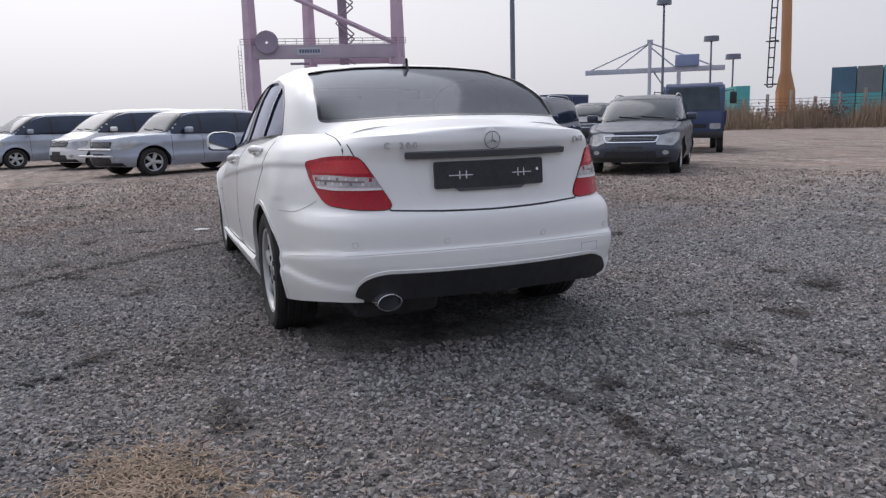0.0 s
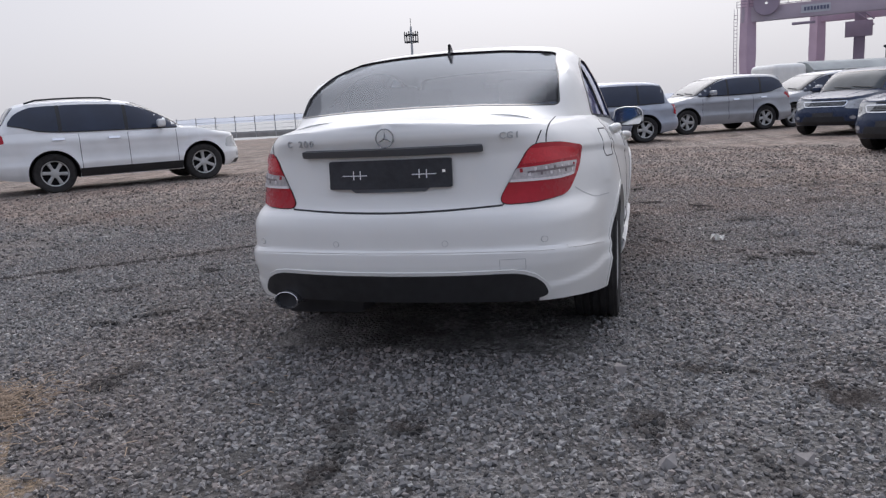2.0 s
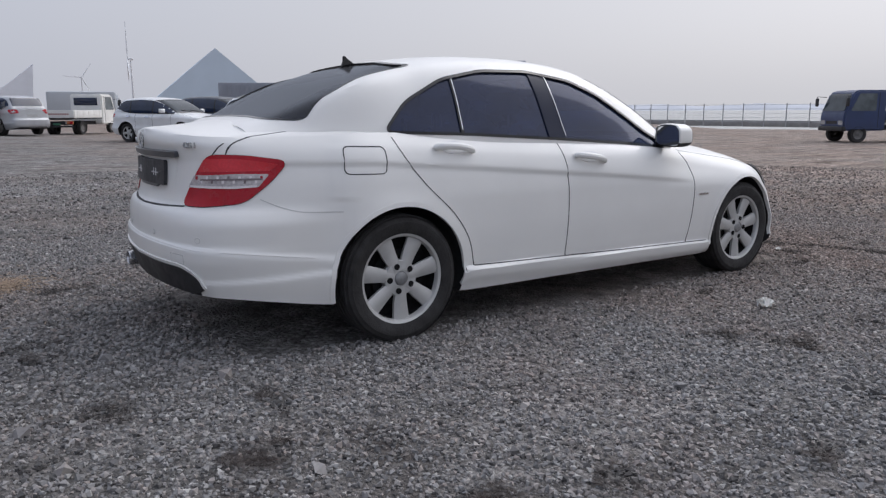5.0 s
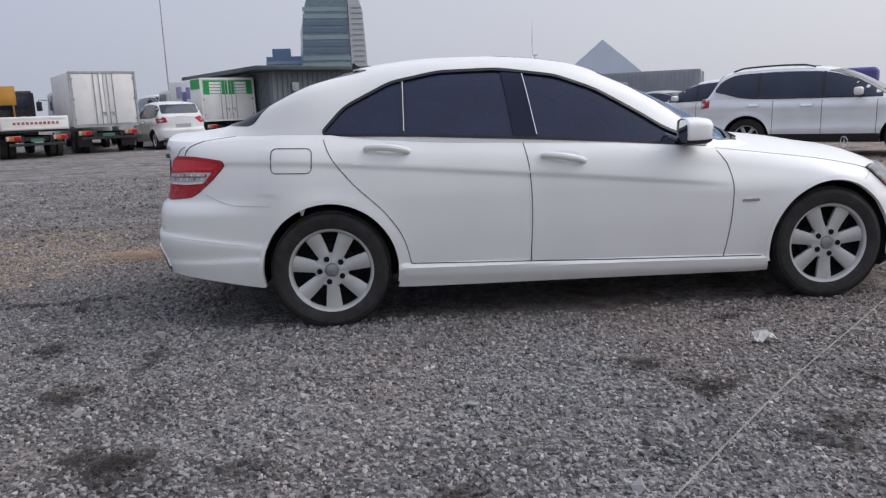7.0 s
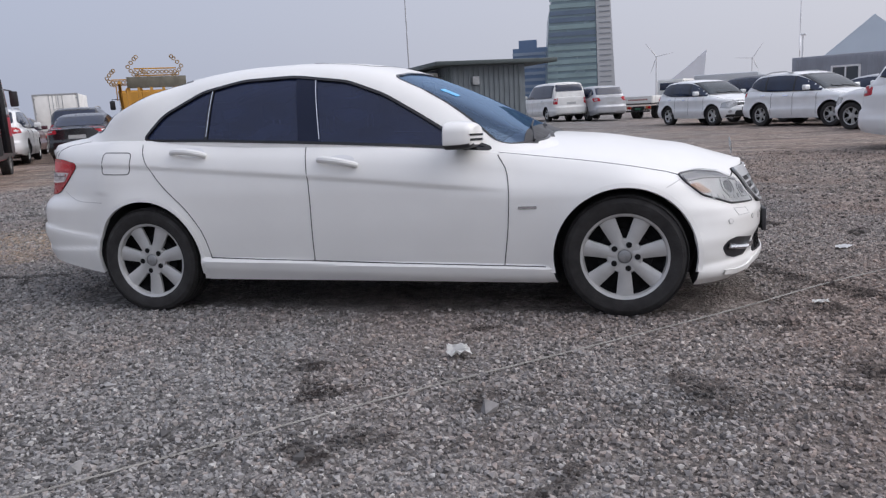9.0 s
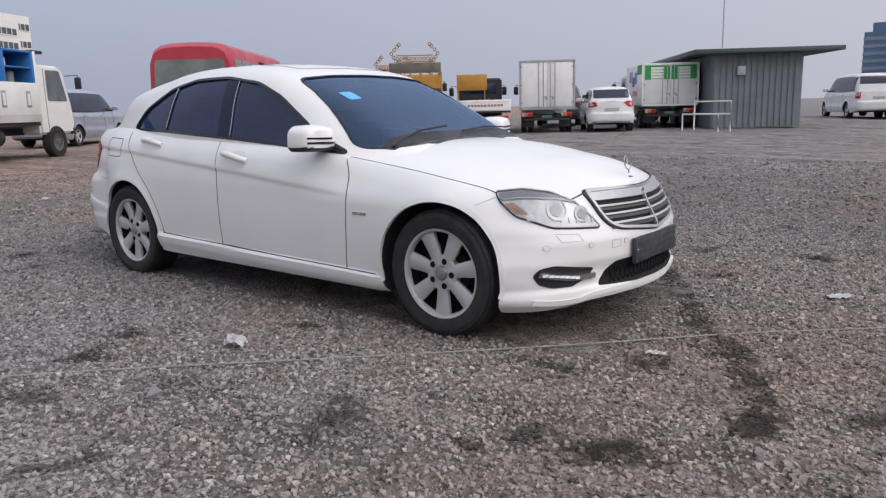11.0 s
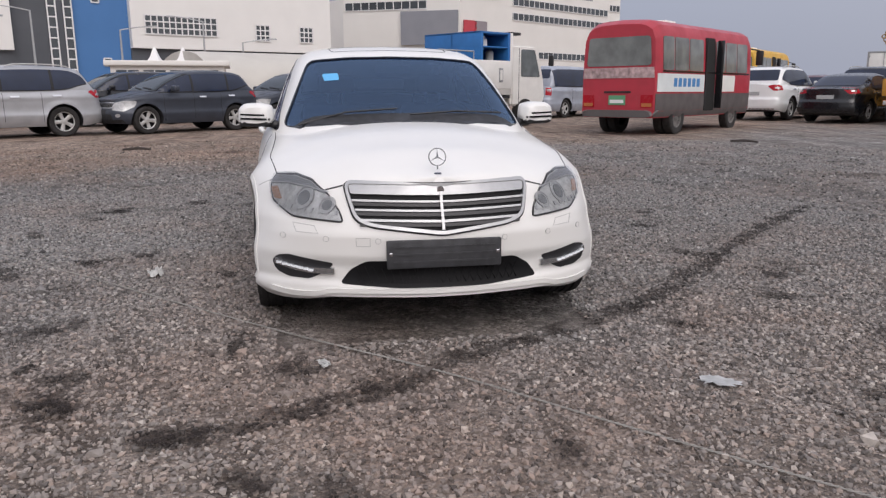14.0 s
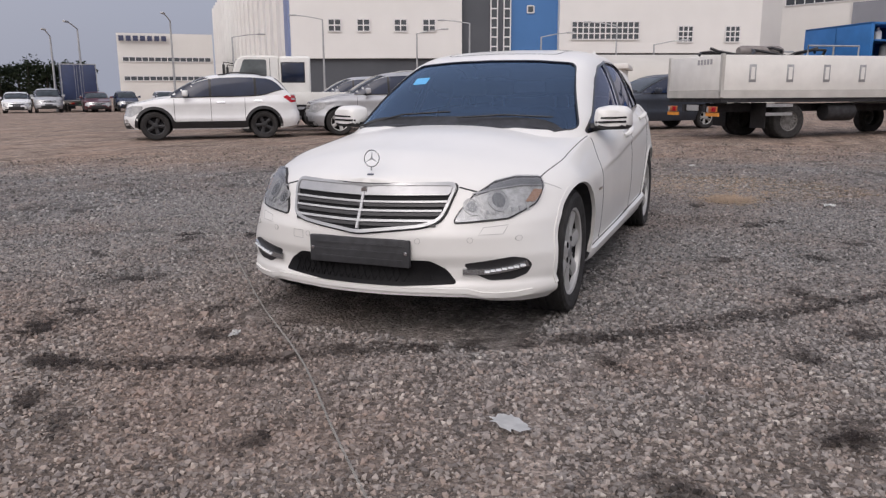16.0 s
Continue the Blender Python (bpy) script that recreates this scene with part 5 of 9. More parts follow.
def car_spec(L, W, H, wb, hood, cowl, belt, rear, xw, xt, xrt, xrb, rw, low=0.26, front_share=0.45, top=0.80, nose=0.1, boot=None):
    """Curves of a plain car from a few sizes: length, half width, height, wheelbase, heights of bonnet edge, cowl, belt and rear deck, and where the screens start and end."""
    fo = (L - wb) * front_share
    xf, xr = wb / 2 + fo, -(wb / 2 + L - wb - fo)
    plan = [(xf, 0), (xf - 0.015, W * 0.30), (xf - 0.07, W * 0.58), (xf - 0.20, W * 0.80), (xf - 0.42, W * 0.93), (xf - 0.85, W), (0.2, W), (xr + 0.7, W), (xr + 0.30, W * 0.95), (xr + 0.10, W * 0.84), (xr + 0.025, W * 0.6), (xr, W * 0.3), (xr, 0)]
    zt = [(xf, hood), (xf - 0.35, hood + 0.06), (xw, cowl), (0.2, (cowl + belt) / 2), (-0.8, belt), (xrb + 0.1, rear), (xr, rear if boot is None else boot)]
    S = dict(
        plan=plan, xf=xf, xr=xr, zs=curve(*zt), zb=curve((xf, low + 0.02), (xf - 0.5, low), (xr + 0.6, low), (xr, low + 0.08)),
        dxf=curve((low, -0.06), (low + 0.15, 0.0), (hood * 0.62, 0.0), (hood * 0.78, -nose * 0.4), (hood, -nose), (hood + 0.1, -nose * 1.4)),
        dxr=curve((low, 0.08), (low + 0.2, 0.0), (rear * 0.58, 0.0), (rear * 0.66, 0.05), (rear, 0.09)),
        ky=curve((low, 0.92), (low + 0.12, 0.97), (belt * 0.5, 1.0), (belt * 0.8, 0.99), (belt, 0.945)),
        crown=curve((xf, 0.0), (xf - 0.3, 0.03), (xw, 0.06), (0, 0.04), (xrb, 0.03), (xr, 0.01)),
        cabin=(xrb - 0.02, xw + 0.04),
        zc=curve((xrb - 0.03, rear + 0.02), (xrt, H - 0.07), (xrt + 0.45, H - 0.015), ((xrt + xt) / 2, H), (xt - 0.25, H - 0.03), (xt, H - 0.085), (xw, cowl + 0.06), (xw + 0.05, cowl)),
        yb=curve((xw + 0.05, W * 0.80), (xw - 0.3, W * 0.90), (0, W * 0.935), (xrt, W * 0.91), (xrb, W * 0.86)),
        rw=rw, rim=rw * 0.64, axf=wb / 2, axr=-wb / 2, yin=W * 0.6, track=W * 0.965,
        section=[(1.0, -0.1), (1.0, 0.0), (0.975, 0.25), (0.94, 0.5), (0.895, 0.7), (0.845, 0.83), (0.78, 0.91), (0.66, 0.96), (0.45, 0.985), (0.2, 0.997), (0.0, 1.0)],
        xw=xw, xt=xt, xrt=xrt, xrb=xrb, H=H, W=W, hood=hood, rear=rear, low=low, relief=car_relief(wb, rw, belt, low),
    )
    return S


KINDS = {
    "suv": lambda: car_spec(4.66, 0.93, 1.72, 2.70, 0.90, 1.07, 1.09, 1.13, 1.02, 0.14, -1.82, -2.14, 0.365),
    "suv_small": lambda: car_spec(4.42, 0.925, 1.66, 2.66, 0.87, 1.03, 1.06, 1.11, 1.02, 0.10, -1.60, -2.02, 0.355),
    "suv_tall": lambda: car_spec(4.72, 0.93, 1.80, 2.82, 0.98, 1.12, 1.10, 1.14, 0.92, 0.22, -1.92, -2.16, 0.385),
    "off_roader": lambda: car_spec(4.64, 0.90, 1.76, 2.63, 0.98, 1.07, 1.05, 1.08, 0.85, 0.30, -1.80, -2.05, 0.37, nose=0.05),
    "saloon": lambda: car_spec(4.80, 0.915, 1.47, 2.78, 0.74, 0.93, 0.95, 1.03, 1.05, 0.25, -1.0, -1.72, 0.33, 0.20, boot=0.98),
    "hatch": lambda: car_spec(3.55, 0.80, 1.50, 2.37, 0.78, 0.95, 0.96, 1.0, 0.95, 0.30, -1.28, -1.62, 0.29, 0.22),
    "van": lambda: car_spec(5.10, 0.96, 1.93, 3.20, 0.95, 1.15, 1.12, 1.14, 1.60, 0.72, -2.25, -2.42, 0.34, 0.24, 0.42),
}


def build_car(kind, m, paint, label, rim_style="five", rim_mat=None, lamp="white", cladding=False, rails=False, pane=None, chrome=True, two_tone=None, category="car", group="parked cars", scale=(1, 1, 1)):
    S = KINDS[kind]()
    pane = pane or M_PANE
    name = {"saloon": "saloon_car", "hatch": "hatchback_car", "van": "minivan", "off_roader": "off_roader"}.get(kind, "suv")
    car = thing(name, m @ Matrix.Diagonal((*scale, 1)), label, category, group)
    W, H, xf, xr = S["W"], S["H"], S["xf"], S["xr"]
    low = lower_shell(S, 76, 28)
    tree = tree_of(low)
    top = upper_shell(S, 36)
    ctree = tree_of(top)
    part("body", bake(low, [paint, M_DARK], arch_cut(S, S["rw"] * 1.17)), None, car)
    part("cabin", top, paint, car, "roof and pillars")

    def zt(x, f):
        return float(S["zs"](x)) + f * (float(S["zc"](x)) - float(S["zs"](x)))

    xa, xb = S["xrb"] + 0.16, S["xw"] - 0.10
    xs = [x for x in np.linspace(xa, xb, 40) if zt(x, 0.80) - float(S["zs"](x)) > 0.075]
    long_tail = kind in ("suv", "suv_small")

    def sill(x):
        """Lower edge of the side glass; it kicks up towards a pointed rear quarter."""
        return float(S["zs"](x)) + 0.025 + (0.13 * float(smooth(xs[0] + 0.60, xs[0] - 0.05, x)) if long_tail else 0.0)

    def head(x):
        return zt(x, 0.82) - (0.10 * float(smooth(xs[0] + 0.45, xs[0] - 0.05, x)) if long_tail else 0.0)

    cutsx = [xs[0], -S["axf"] * 0.86 if kind != "van" else -1.0, -0.03 if kind != "van" else 0.42, xs[-1]]
    for view in (RIGHT, LEFT):
        for k in range(3):
            a, b = cutsx[k] + (0.03 if k else 0), cutsx[k + 1] - (0.03 if k < 2 else 0)
            rng = np.linspace(a, b, 9)
            o = [(x, head(x)) for x in rng] + [(x, sill(x)) for x in rng[::-1]]
            part("side_window", conform(ctree, round_poly(o, 0.03, 2), view, 0.007, 0.010, 0.085), pane, car, "dark side window")
        part("window_frame", ribbon(ctree, [(x, sill(x) - 0.006) for x in np.linspace(xs[0], xs[-1], 14)], view, 0.022, 0.009, 0.010, 0.09), M_GLOSSBLK, car)
        for x in cutsx[1:3]:
            part("pillar_trim", ribbon(ctree, [(x, head(x)), (x, sill(x))], view, 0.062, 0.0095, 0.010, 0.09), M_GLOSSBLK, car)
        for x in (cutsx[2], S["axr"] + S["rw"] * 1.3, S["axf"] - S["rw"] * 1.35):
            part("panel_gap", ribbon(tree, [(x, float(S["zs"](x)) - 0.03), (x, S["low"] + 0.12)], view, 0.009, 0.003, 0.006, 0.06), M_GAP, car)
        for x in (cutsx[2] - 0.25, cutsx[1] - 0.06):
            z = float(S["zs"](x)) - 0.12
            part("door_handle", ribbon(tree, [(x - 0.1, z), (x + 0.1, z)], view, 0.035, 0.028, 0.03, 0.1), paint if not chrome else M_CHROME, car)
        if cladding:
            hw = S["rw"] * 1.17
            for x in (S["axf"], S["axr"]):
                line = [(x + (hw + 0.03) * math.cos(a), S["rw"] + (hw + 0.03) * math.sin(a)) for a in np.linspace(radians(-5), radians(185), 20)]
                part("arch_trim", ribbon(tree, line, view, 0.07, 0.008, 0.01, 0.1), M_BLACK, car)
            part("sill_trim", conform(tree, [(S["axr"] + hw, S["low"] + 0.03), (S["axr"] + hw, S["low"] + 0.2), (S["axf"] - hw, S["low"] + 0.2), (S["axf"] - hw, S["low"] + 0.03)], view, 0.008, 0.01, 0.15), M_BLACK, car)
        if two_tone:
            hw = S["rw"] * 1.17
            part("sill_trim", conform(tree, [(S["axr"] + hw, S["low"] + 0.02), (S["axr"] + hw, S["low"] + 0.17), (S["axf"] - hw, S["low"] + 0.17), (S["axf"] - hw, S["low"] + 0.02)], view, 0.012, 0.014, 0.08), M_BLACK, car)
        if rails:
            s = 1 if view is LEFT else -1
            line = []
            for x in np.linspace(S["xrt"] + 0.15, S["xt"] - 0.35, 9):
                line.append((x, s * W * 0.70, zt(x, 0.965) + (0.035 if S["xrt"] + 0.3 < x < S["xt"] - 0.5 else 0.0)))
            part("roof_rail", tubes(line, r=0.018, n=6), M_BLACK if rails == "black" else M_ALLOY, car)
    zb = zt(S["xw"] - 0.03, 0.75)
    w0, w1 = float(S["yb"](S["xw"] - 0.1)) * 0.90, float(S["yb"](S["xt"])) * 0.80
    zt1 = zt(S["xt"], 0.90)
    part("windscreen", conform(ctree, round_poly([(-w0, zb), (-w1, zt1), (-w1 * 0.5, zt1 + 0.025), (w1 * 0.5, zt1 + 0.025), (w1, zt1), (w0, zb)], 0.05, 2), FRONT, 0.008, 0.010, 0.085), M_PANE_C, car, "windscreen")
    part("window_seal", ribbon(ctree, [(-w0, zb), (-w1, zt1), (-w1 * 0.5, zt1 + 0.025), (w1 * 0.5, zt1 + 0.025), (w1, zt1), (w0, zb)], FRONT, 0.03, 0.011, 0.012, 0.1, True), M_GLOSSBLK, car)
    for y0, y1 in ((-w0 * 0.55, 0.02), (0.05, w0 * 0.72)):
        part("wiper", ribbon(ctree, [(y0, zb + 0.075), (y1, zb + 0.035)], FRONT, 0.018, 0.026, 0.016, 0.1), M_BLACK, car)
    zr0, zr1 = zt(S["xrb"] + 0.06, 0.75), zt(S["xrt"] - 0.02, 0.90)
    if zr1 - zr0 > 0.15:
        v0, v1 = float(S["yb"](S["xrb"])) * 0.86, float(S["yb"](S["xrt"])) * 0.78
        part("rear_window", conform(ctree, round_poly([(-v0, zr0), (-v1, zr1), (v1, zr1), (v0, zr0)], 0.05, 2), REAR, 0.008, 0.010, 0.085), pane, car, "dark rear window")
    # face: lamps, grille, bumper, plate
    zh = S["hood"]
    for s in (1, -1):
        w = Vector((-0.75, -s * 0.66, 0)).normalized()
        cv = View(Vector((xf - 0.2, s * W * 0.75, 0)) - 3 * w, Vector((0, 0, 1)).cross(w) * -1, (0, 0, 1), w)
        q = s if cv.u.y * s > 0 else -s
        o = [(q * -0.25, zh - 0.26), (q * -0.20, zh - 0.08), (q * 0.10, zh - 0.02), (q * 0.36, zh - 0.03), (q * 0.32, zh - 0.17), (q * 0.08, zh - 0.29)]
        h = part("headlamp", conform(tree, round_poly(o, 0.03, 2), cv, 0.006, 0.01, 0.08), M_CLEAR, car, "clear headlamp")
        part("lamp_reflector", conform(tree, [(q * (0.02 + 0.075 * math.cos(a)), zh - 0.155 + 0.07 * math.sin(a)) for a in np.linspace(0, 6.283, 12, False)], cv, 0.010, 0.004, 0.08), M_LAMPR, h)
        part("fog_lamp", conform(tree, [(s * W * 0.70 + 0.06 * math.cos(a), S["low"] + 0.22 + 0.045 * math.sin(a)) for a in np.linspace(0, 6.283, 12, False)], FRONT, 0.005, 0.008, 0.08), M_LAMPR, car)
        w = Vector((0.7, -s * 0.72, 0)).normalized()
        cv = View(Vector((xr + 0.2, s * W * 0.8, 0)) - 3 * w, Vector((0, 0, 1)).cross(w) * -1, (0, 0, 1), w)
        q = s if cv.u.y * s > 0 else -s
        zr = S["rear"]
        if kind in ("van", "off_roader", "suv_tall"):
            o = [(q * -0.10, zr - 0.32), (q * -0.10, zr + 0.10), (q * 0.10, zr + 0.08), (q * 0.12, zr - 0.30)]
        else:
            o = [(q * -0.20, zr - 0.17), (q * -0.14, zr - 0.02), (q * 0.12, zr + 0.0), (q * 0.26, zr - 0.05), (q * 0.12, zr - 0.20)]
        t = part("tail_lamp", conform(tree, round_poly(o, 0.03, 2), cv, 0.006, 0.01, 0.08), M_RED, car, "red tail lamp")
        part("reversing_lens", conform(tree, [(q * -0.08, zr - 0.13), (q * -0.08, zr - 0.09), (q * 0.08, zr - 0.09), (q * 0.08, zr - 0.13)], cv, 0.009, 0.004, 0.08), M_CLEAR, t)
        # wing mirror
        z = float(S["zs"](S["xw"] - 0.35)) + 0.11
        mir = part("wing_mirror", boxes((S["xw"] - 0.52, S["xw"] - 0.38, min(s * (W * 0.98), s * (W + 0.20)), max(s * (W * 0.98), s * (W + 0.20)), z - 0.07, z + 0.08), bevel=0.04, seg=3), paint, car)
        part("mirror_foot", boxes((S["xw"] - 0.46, S["xw"] - 0.40, min(s * W * 0.86, s * W), max(s * W * 0.86, s * W), z - 0.09, z - 0.04), bevel=0.01), M_BLACK, mir)
    gz = zh - 0.13
    g = round_poly([(-W * 0.50, gz - 0.075), (-W * 0.56, gz + 0.055), (W * 0.56, gz + 0.055), (W * 0.50, gz - 0.075)], 0.03, 2)
    gr = part("grille", conform(tree, g, FRONT, 0.004, 0.008, 0.1), M_GLOSSBLK, car, "dark grille")
    for z in (gz + 0.03, gz, gz - 0.03):
        part("grille_slat", ribbon(tree, [(-W * 0.5, z), (0, z), (W * 0.5, z)], FRONT, 0.010, 0.010, 0.01, 0.1), mat("slat_grey", (0.20, 0.205, 0.21), 0.3, 0.6), gr)
    part("grille_frame", ribbon(tree, g, FRONT, 0.02, 0.010, 0.012, 0.1, True), M_CHROME if chrome else M_BLACK, gr)
    part("bumper_intake", conform(tree, round_poly([(-W * 0.55, S["low"] + 0.12), (-W * 0.5, S["low"] + 0.25), (W * 0.5, S["low"] + 0.25), (W * 0.55, S["low"] + 0.12)], 0.03, 2), FRONT, 0.004, 0.008, 0.1), M_BLACK, car)
    if kind == "off_roader":
        part("bull_bar", tubes(*[[(xf + 0.06, y, z) for y in np.linspace(-W * 0.85, W * 0.85, 7)] for z in (0.55, 0.72)], r=0.03, n=8), mat("bar_silver", (0.5, 0.51, 0.53), 0.35, 0.7), car)
    lz = S["low"] + 0.03
    for v, nm in ((FRONT, "front_skirt"), (REAR, "rear_skirt")):
        part(nm, conform(tree, [(-W * 0.8, lz), (-W * 0.78, lz + 0.09 if not cladding else lz + 0.14), (W * 0.78, lz + 0.09 if not cladding else lz + 0.14), (W * 0.8, lz)], v, 0.006, 0.01, 0.12), M_BLACK, car)
    for v, z in ((FRONT, S["low"] + 0.30), (REAR, S["rear"] - 0.28)):
        part("number_plate", conform(tree, [(-0.24, z - 0.055), (-0.24, z + 0.055), (0.24, z + 0.055), (0.24, z - 0.055)], v, 0.012, 0.014, 0.12), M_PLATEF if v is FRONT else mat("plate_dull", (0.35, 0.36, 0.36), 0.5, 0, 0.1, 20), car, "blank number plate")
    for s in (1, -1):
        part("panel_gap", ribbon(tree, [(xf - 0.38, s * W * 0.80), (S["xw"] + 0.25, s * W * 0.84), (S["xw"] + 0.02, s * W * 0.86)], ABOVE, 0.008, 0.003, 0.006, 0.08), M_GAP, car)
        part("bonnet_crease", ribbon(tree, [(xf - 0.30, s * W * 0.44), (S["xw"] + 0.10, s * W * 0.56)], ABOVE, 0.035, 0.006, 0.008, 0.08), paint, car)
    part("panel_gap", ribbon(tree, [(xf - 0.35, -W * 0.78), (xf - 0.13, -W * 0.5), (xf - 0.08, 0), (xf - 0.13, W * 0.5), (xf - 0.35, W * 0.78)], ABOVE, 0.008, 0.003, 0.006, 0.06), M_GAP, car)
    put_wheels(car, S, rim_style, 0.22, rim_mat)
    return car


def wheels_at(front, rear, side, kind):
    """The pose of a car of that kind whose wheels on one side (+1 left) stand near these two places."""
    S = KINDS[kind]()
    f, r = Vector(front), Vector(rear)
    h = (f - r).normalized()
    left = Vector((-h.y, h.x))
    c = (f + r) / 2 - side * left * S["track"]
    return pose(c.x, c.y, gh(c.x, c.y), 0, 0, math.degrees(math.atan2(h.y, h.x)))


P_PEARL = mat("pearl_white", (0.76, 0.77, 0.77), 0.3, 0, 0.03, 3, coat=0.5, dirt=0.25)
P_WHITE2 = mat("dusty_white", (0.72, 0.72, 0.70), 0.4, 0, 0.05, 4, coat=0.3, dirt=0.35)
P_SILVER = mat("silver_paint", (0.42, 0.43, 0.45), 0.35, 0.35, 0.06, 4, coat=0.4, dirt=0.3)
P_SILVERB = mat("silver_blue_paint", (0.36, 0.39, 0.45), 0.38, 0.3, 0.06, 4, coat=0.4, dirt=0.35)
P_GREY = mat("dark_grey_paint", (0.050, 0.058, 0.076), 0.3, 0.2, 0.1, 4, dirt=0.12, spec=0.4)
P_NAVY = mat("navy_paint", (0.022, 0.034, 0.070), 0.28, 0.1, 0.1, 4, dirt=0.06, spec=0.4)
P_BLACK = mat("black_paint", (0.007, 0.008, 0.011), 0.25, 0.1, 0.1, 4, coat=0.5, dirt=0.05)
P_MAROON = mat("maroon_paint", (0.09, 0.02, 0.03), 0.3, 0.1, 0.1, 4, coat=0.6, dirt=0.2)

# west side, their left flanks towards the saloon
build_car("suv", wheels_at((-12.9, -8.7), (-14.5, -6.5), 1, "suv"), P_SILVER, "silver mid-size SUV with dark windows and roof rails", "five", rails=True)
build_car("suv_small", wheels_at((-15.0, -4.65), (-16.7, -2.65), 1, "suv_small"), P_GREY, "dark grey compact SUV with clear headlamps", "five")
build_car("suv_small", wheels_at((-17.55, -1.45), (-19.3, 0.45), 1, "suv_small"), P_GREY, "dark grey compact SUV beside a flatbed truck", "twin")
build_car("suv_small", wheels_at((-9.6, -12.05), (-11.25, -10.0), 1, "suv_small"), P_PEARL, "white compact SUV with black wheels and black trim", "five", rim_mat=M_ALLOYD, cladding=True, rails="black")
build_car("suv", wheels_at((-17.1, -12.1), (-18.7, -9.9), 1, "suv"), P_SILVER, "silver SUV parked behind another silver SUV", "six")
build_car("suv", wheels_at((-19.3, -7.3), (-20.9, -5.1), 1, "suv"), P_BLACK, "black SUV parked in the second row", "five")
# beyond the bus
build_car("suv", pose(-18.4, 15.4, gh(-18.4, 15.4), 0, 0, 126), P_PEARL, "white SUV with red tail lamps seen from behind", "five", rails=True)
build_car("saloon", pose(-15.9, 16.4, gh(-15.9, 16.4), 0, 0, 122), P_BLACK, "black saloon with red tail lamps seen from behind", "twin")
build_car("suv", pose(-18.9, 19.9, gh(-18.9, 19.9), 0, 0, 122), P_BLACK, "black SUV parked ahead of the black saloon", "five", rails=True)
build_car("hatch", pose(-21.6, 19.4, gh(-21.6, 19.4), 0, 0, 122), P_MAROON, "dark red hatchback in the far row", "five")
build_car("suv", pose(-12.6, 25.6, gh(-12.6, 25.6), 0, 0, 116), P_GREY, "dark SUV between two trucks", "five")
# north side, their right flanks towards the saloon
build_car("suv", wheels_at((8.0, 7.55), (5.95, 9.35), -1, "suv"), P_PEARL, "white SUV with a dark lower edge and tinted windows", "six", cladding=False, rails="black", two_tone=True, scale=(1, 1, 0.98))
build_car("suv_small", wheels_at((6.9, 16.9), (8.5, 14.75), 1, "suv_small"), P_PEARL, "white compact SUV parked nose to nose with another", "twin")
build_car("suv_small", wheels_at((6.95, 19.2), (5.4, 21.35), -1, "suv_small"), P_PEARL, "white compact SUV with two-tone alloy wheels", "twin", rails=True)
build_car("suv_small", wheels_at((4.15, 23.5), (2.75, 25.8), -1, "suv_small"), P_PEARL, "white compact SUV with black grille", "five")
build_car("suv", pose(6.6, 25.6, gh(6.6, 25.6), 0, 0, -58), P_GREY, "dark grey SUV in the second row", "five")
build_car("saloon", pose(9.6, 22.3, gh(9.6, 22.3), 0, 0, -55), P_SILVER, "silver saloon in the second row", "five")
build_car("saloon", pose(12.2, 19.6, gh(12.2, 19.6), 0, 0, -55), P_GREY, "dark grey saloon in the second row", "twin")
build_car("hatch", pose(10.8, 25.8, gh(10.8, 25.8), 0, 0, -57), P_NAVY, "dark blue hatchback in the third row", "five")
build_car("van", pose(-2.7, 35.5, gh(-2.7, 35.5), 0, 0, 117), P_WHITE2, "white minivan with grey sides seen from behind", "five", category="van")
build_car("suv", pose(-0.6, 35.4, gh(-0.6, 35.4), 0, 0, 116), P_SILVER, "silver SUV seen from behind with a worn tailgate", "five")
build_car("van", pose(-10.3, 29.0, gh(-10.3, 29), 0, 0, 300), P_WHITE2, "white van with a striped roof box", "five", category="van")
build_car("hatch", pose(-8.3, 21.1, gh(-8.3, 21.1), 0, 0, 122), P_WHITE2, "small white hatchback with a pink tint seen from behind", "five")
# east row, noses towards the saloon
build_car("off_roader", wheels_at((13.6, 1.3), (14.9, -1.0), 1, "off_roader"), P_SILVERB, "silver off-roader with a bull bar and upright nose", "five", chrome=False, scale=(1, 1, 0.9))
build_car("suv", wheels_at((18.4, -2.2), (19.7, -4.55), 1, "suv"), P_SILVER, "silver SUV in the row by the cranes", "five")
build_car("suv", wheels_at((20.6, -5.5), (21.9, -7.85), 1, "suv"), P_SILVER, "light grey SUV in the row by the cranes", "five")
build_car("suv_tall", pose(16.45, -6.45, gh(16, -6), 0, 0, 143), P_NAVY, "dark navy SUV with a chrome grille", "five", rails=True, scale=(1, 1, 0.9))
build_car("suv_tall", pose(9.85, -6.45, gh(9.8, -6.4), 0, 0, 131), P_NAVY, "dark navy SUV with wide chrome grille and clear lamps", "five", rails=True, scale=(0.97, 0.95, 0.88))
build_car("suv", pose(7.55, -8.15, gh(7.5, -8), 0, 0, 137), P_GREY, "dark grey SUV with round headlamps", "five", rails=True, scale=(0.97, 0.94, 0.88))
build_car("suv", pose(22.5, -16.5, gh(22.5, -16.5), 0, 0, 140), P_GREY, "dark SUV far back in the row", "five")
build_car("van", wheels_at((20.9, 5.2), (22.5, 2.45), 1, "van"), P_SILVERB, "silver minivan with a chrome grille", "five", category="van", scale=(1, 1, 0.9))
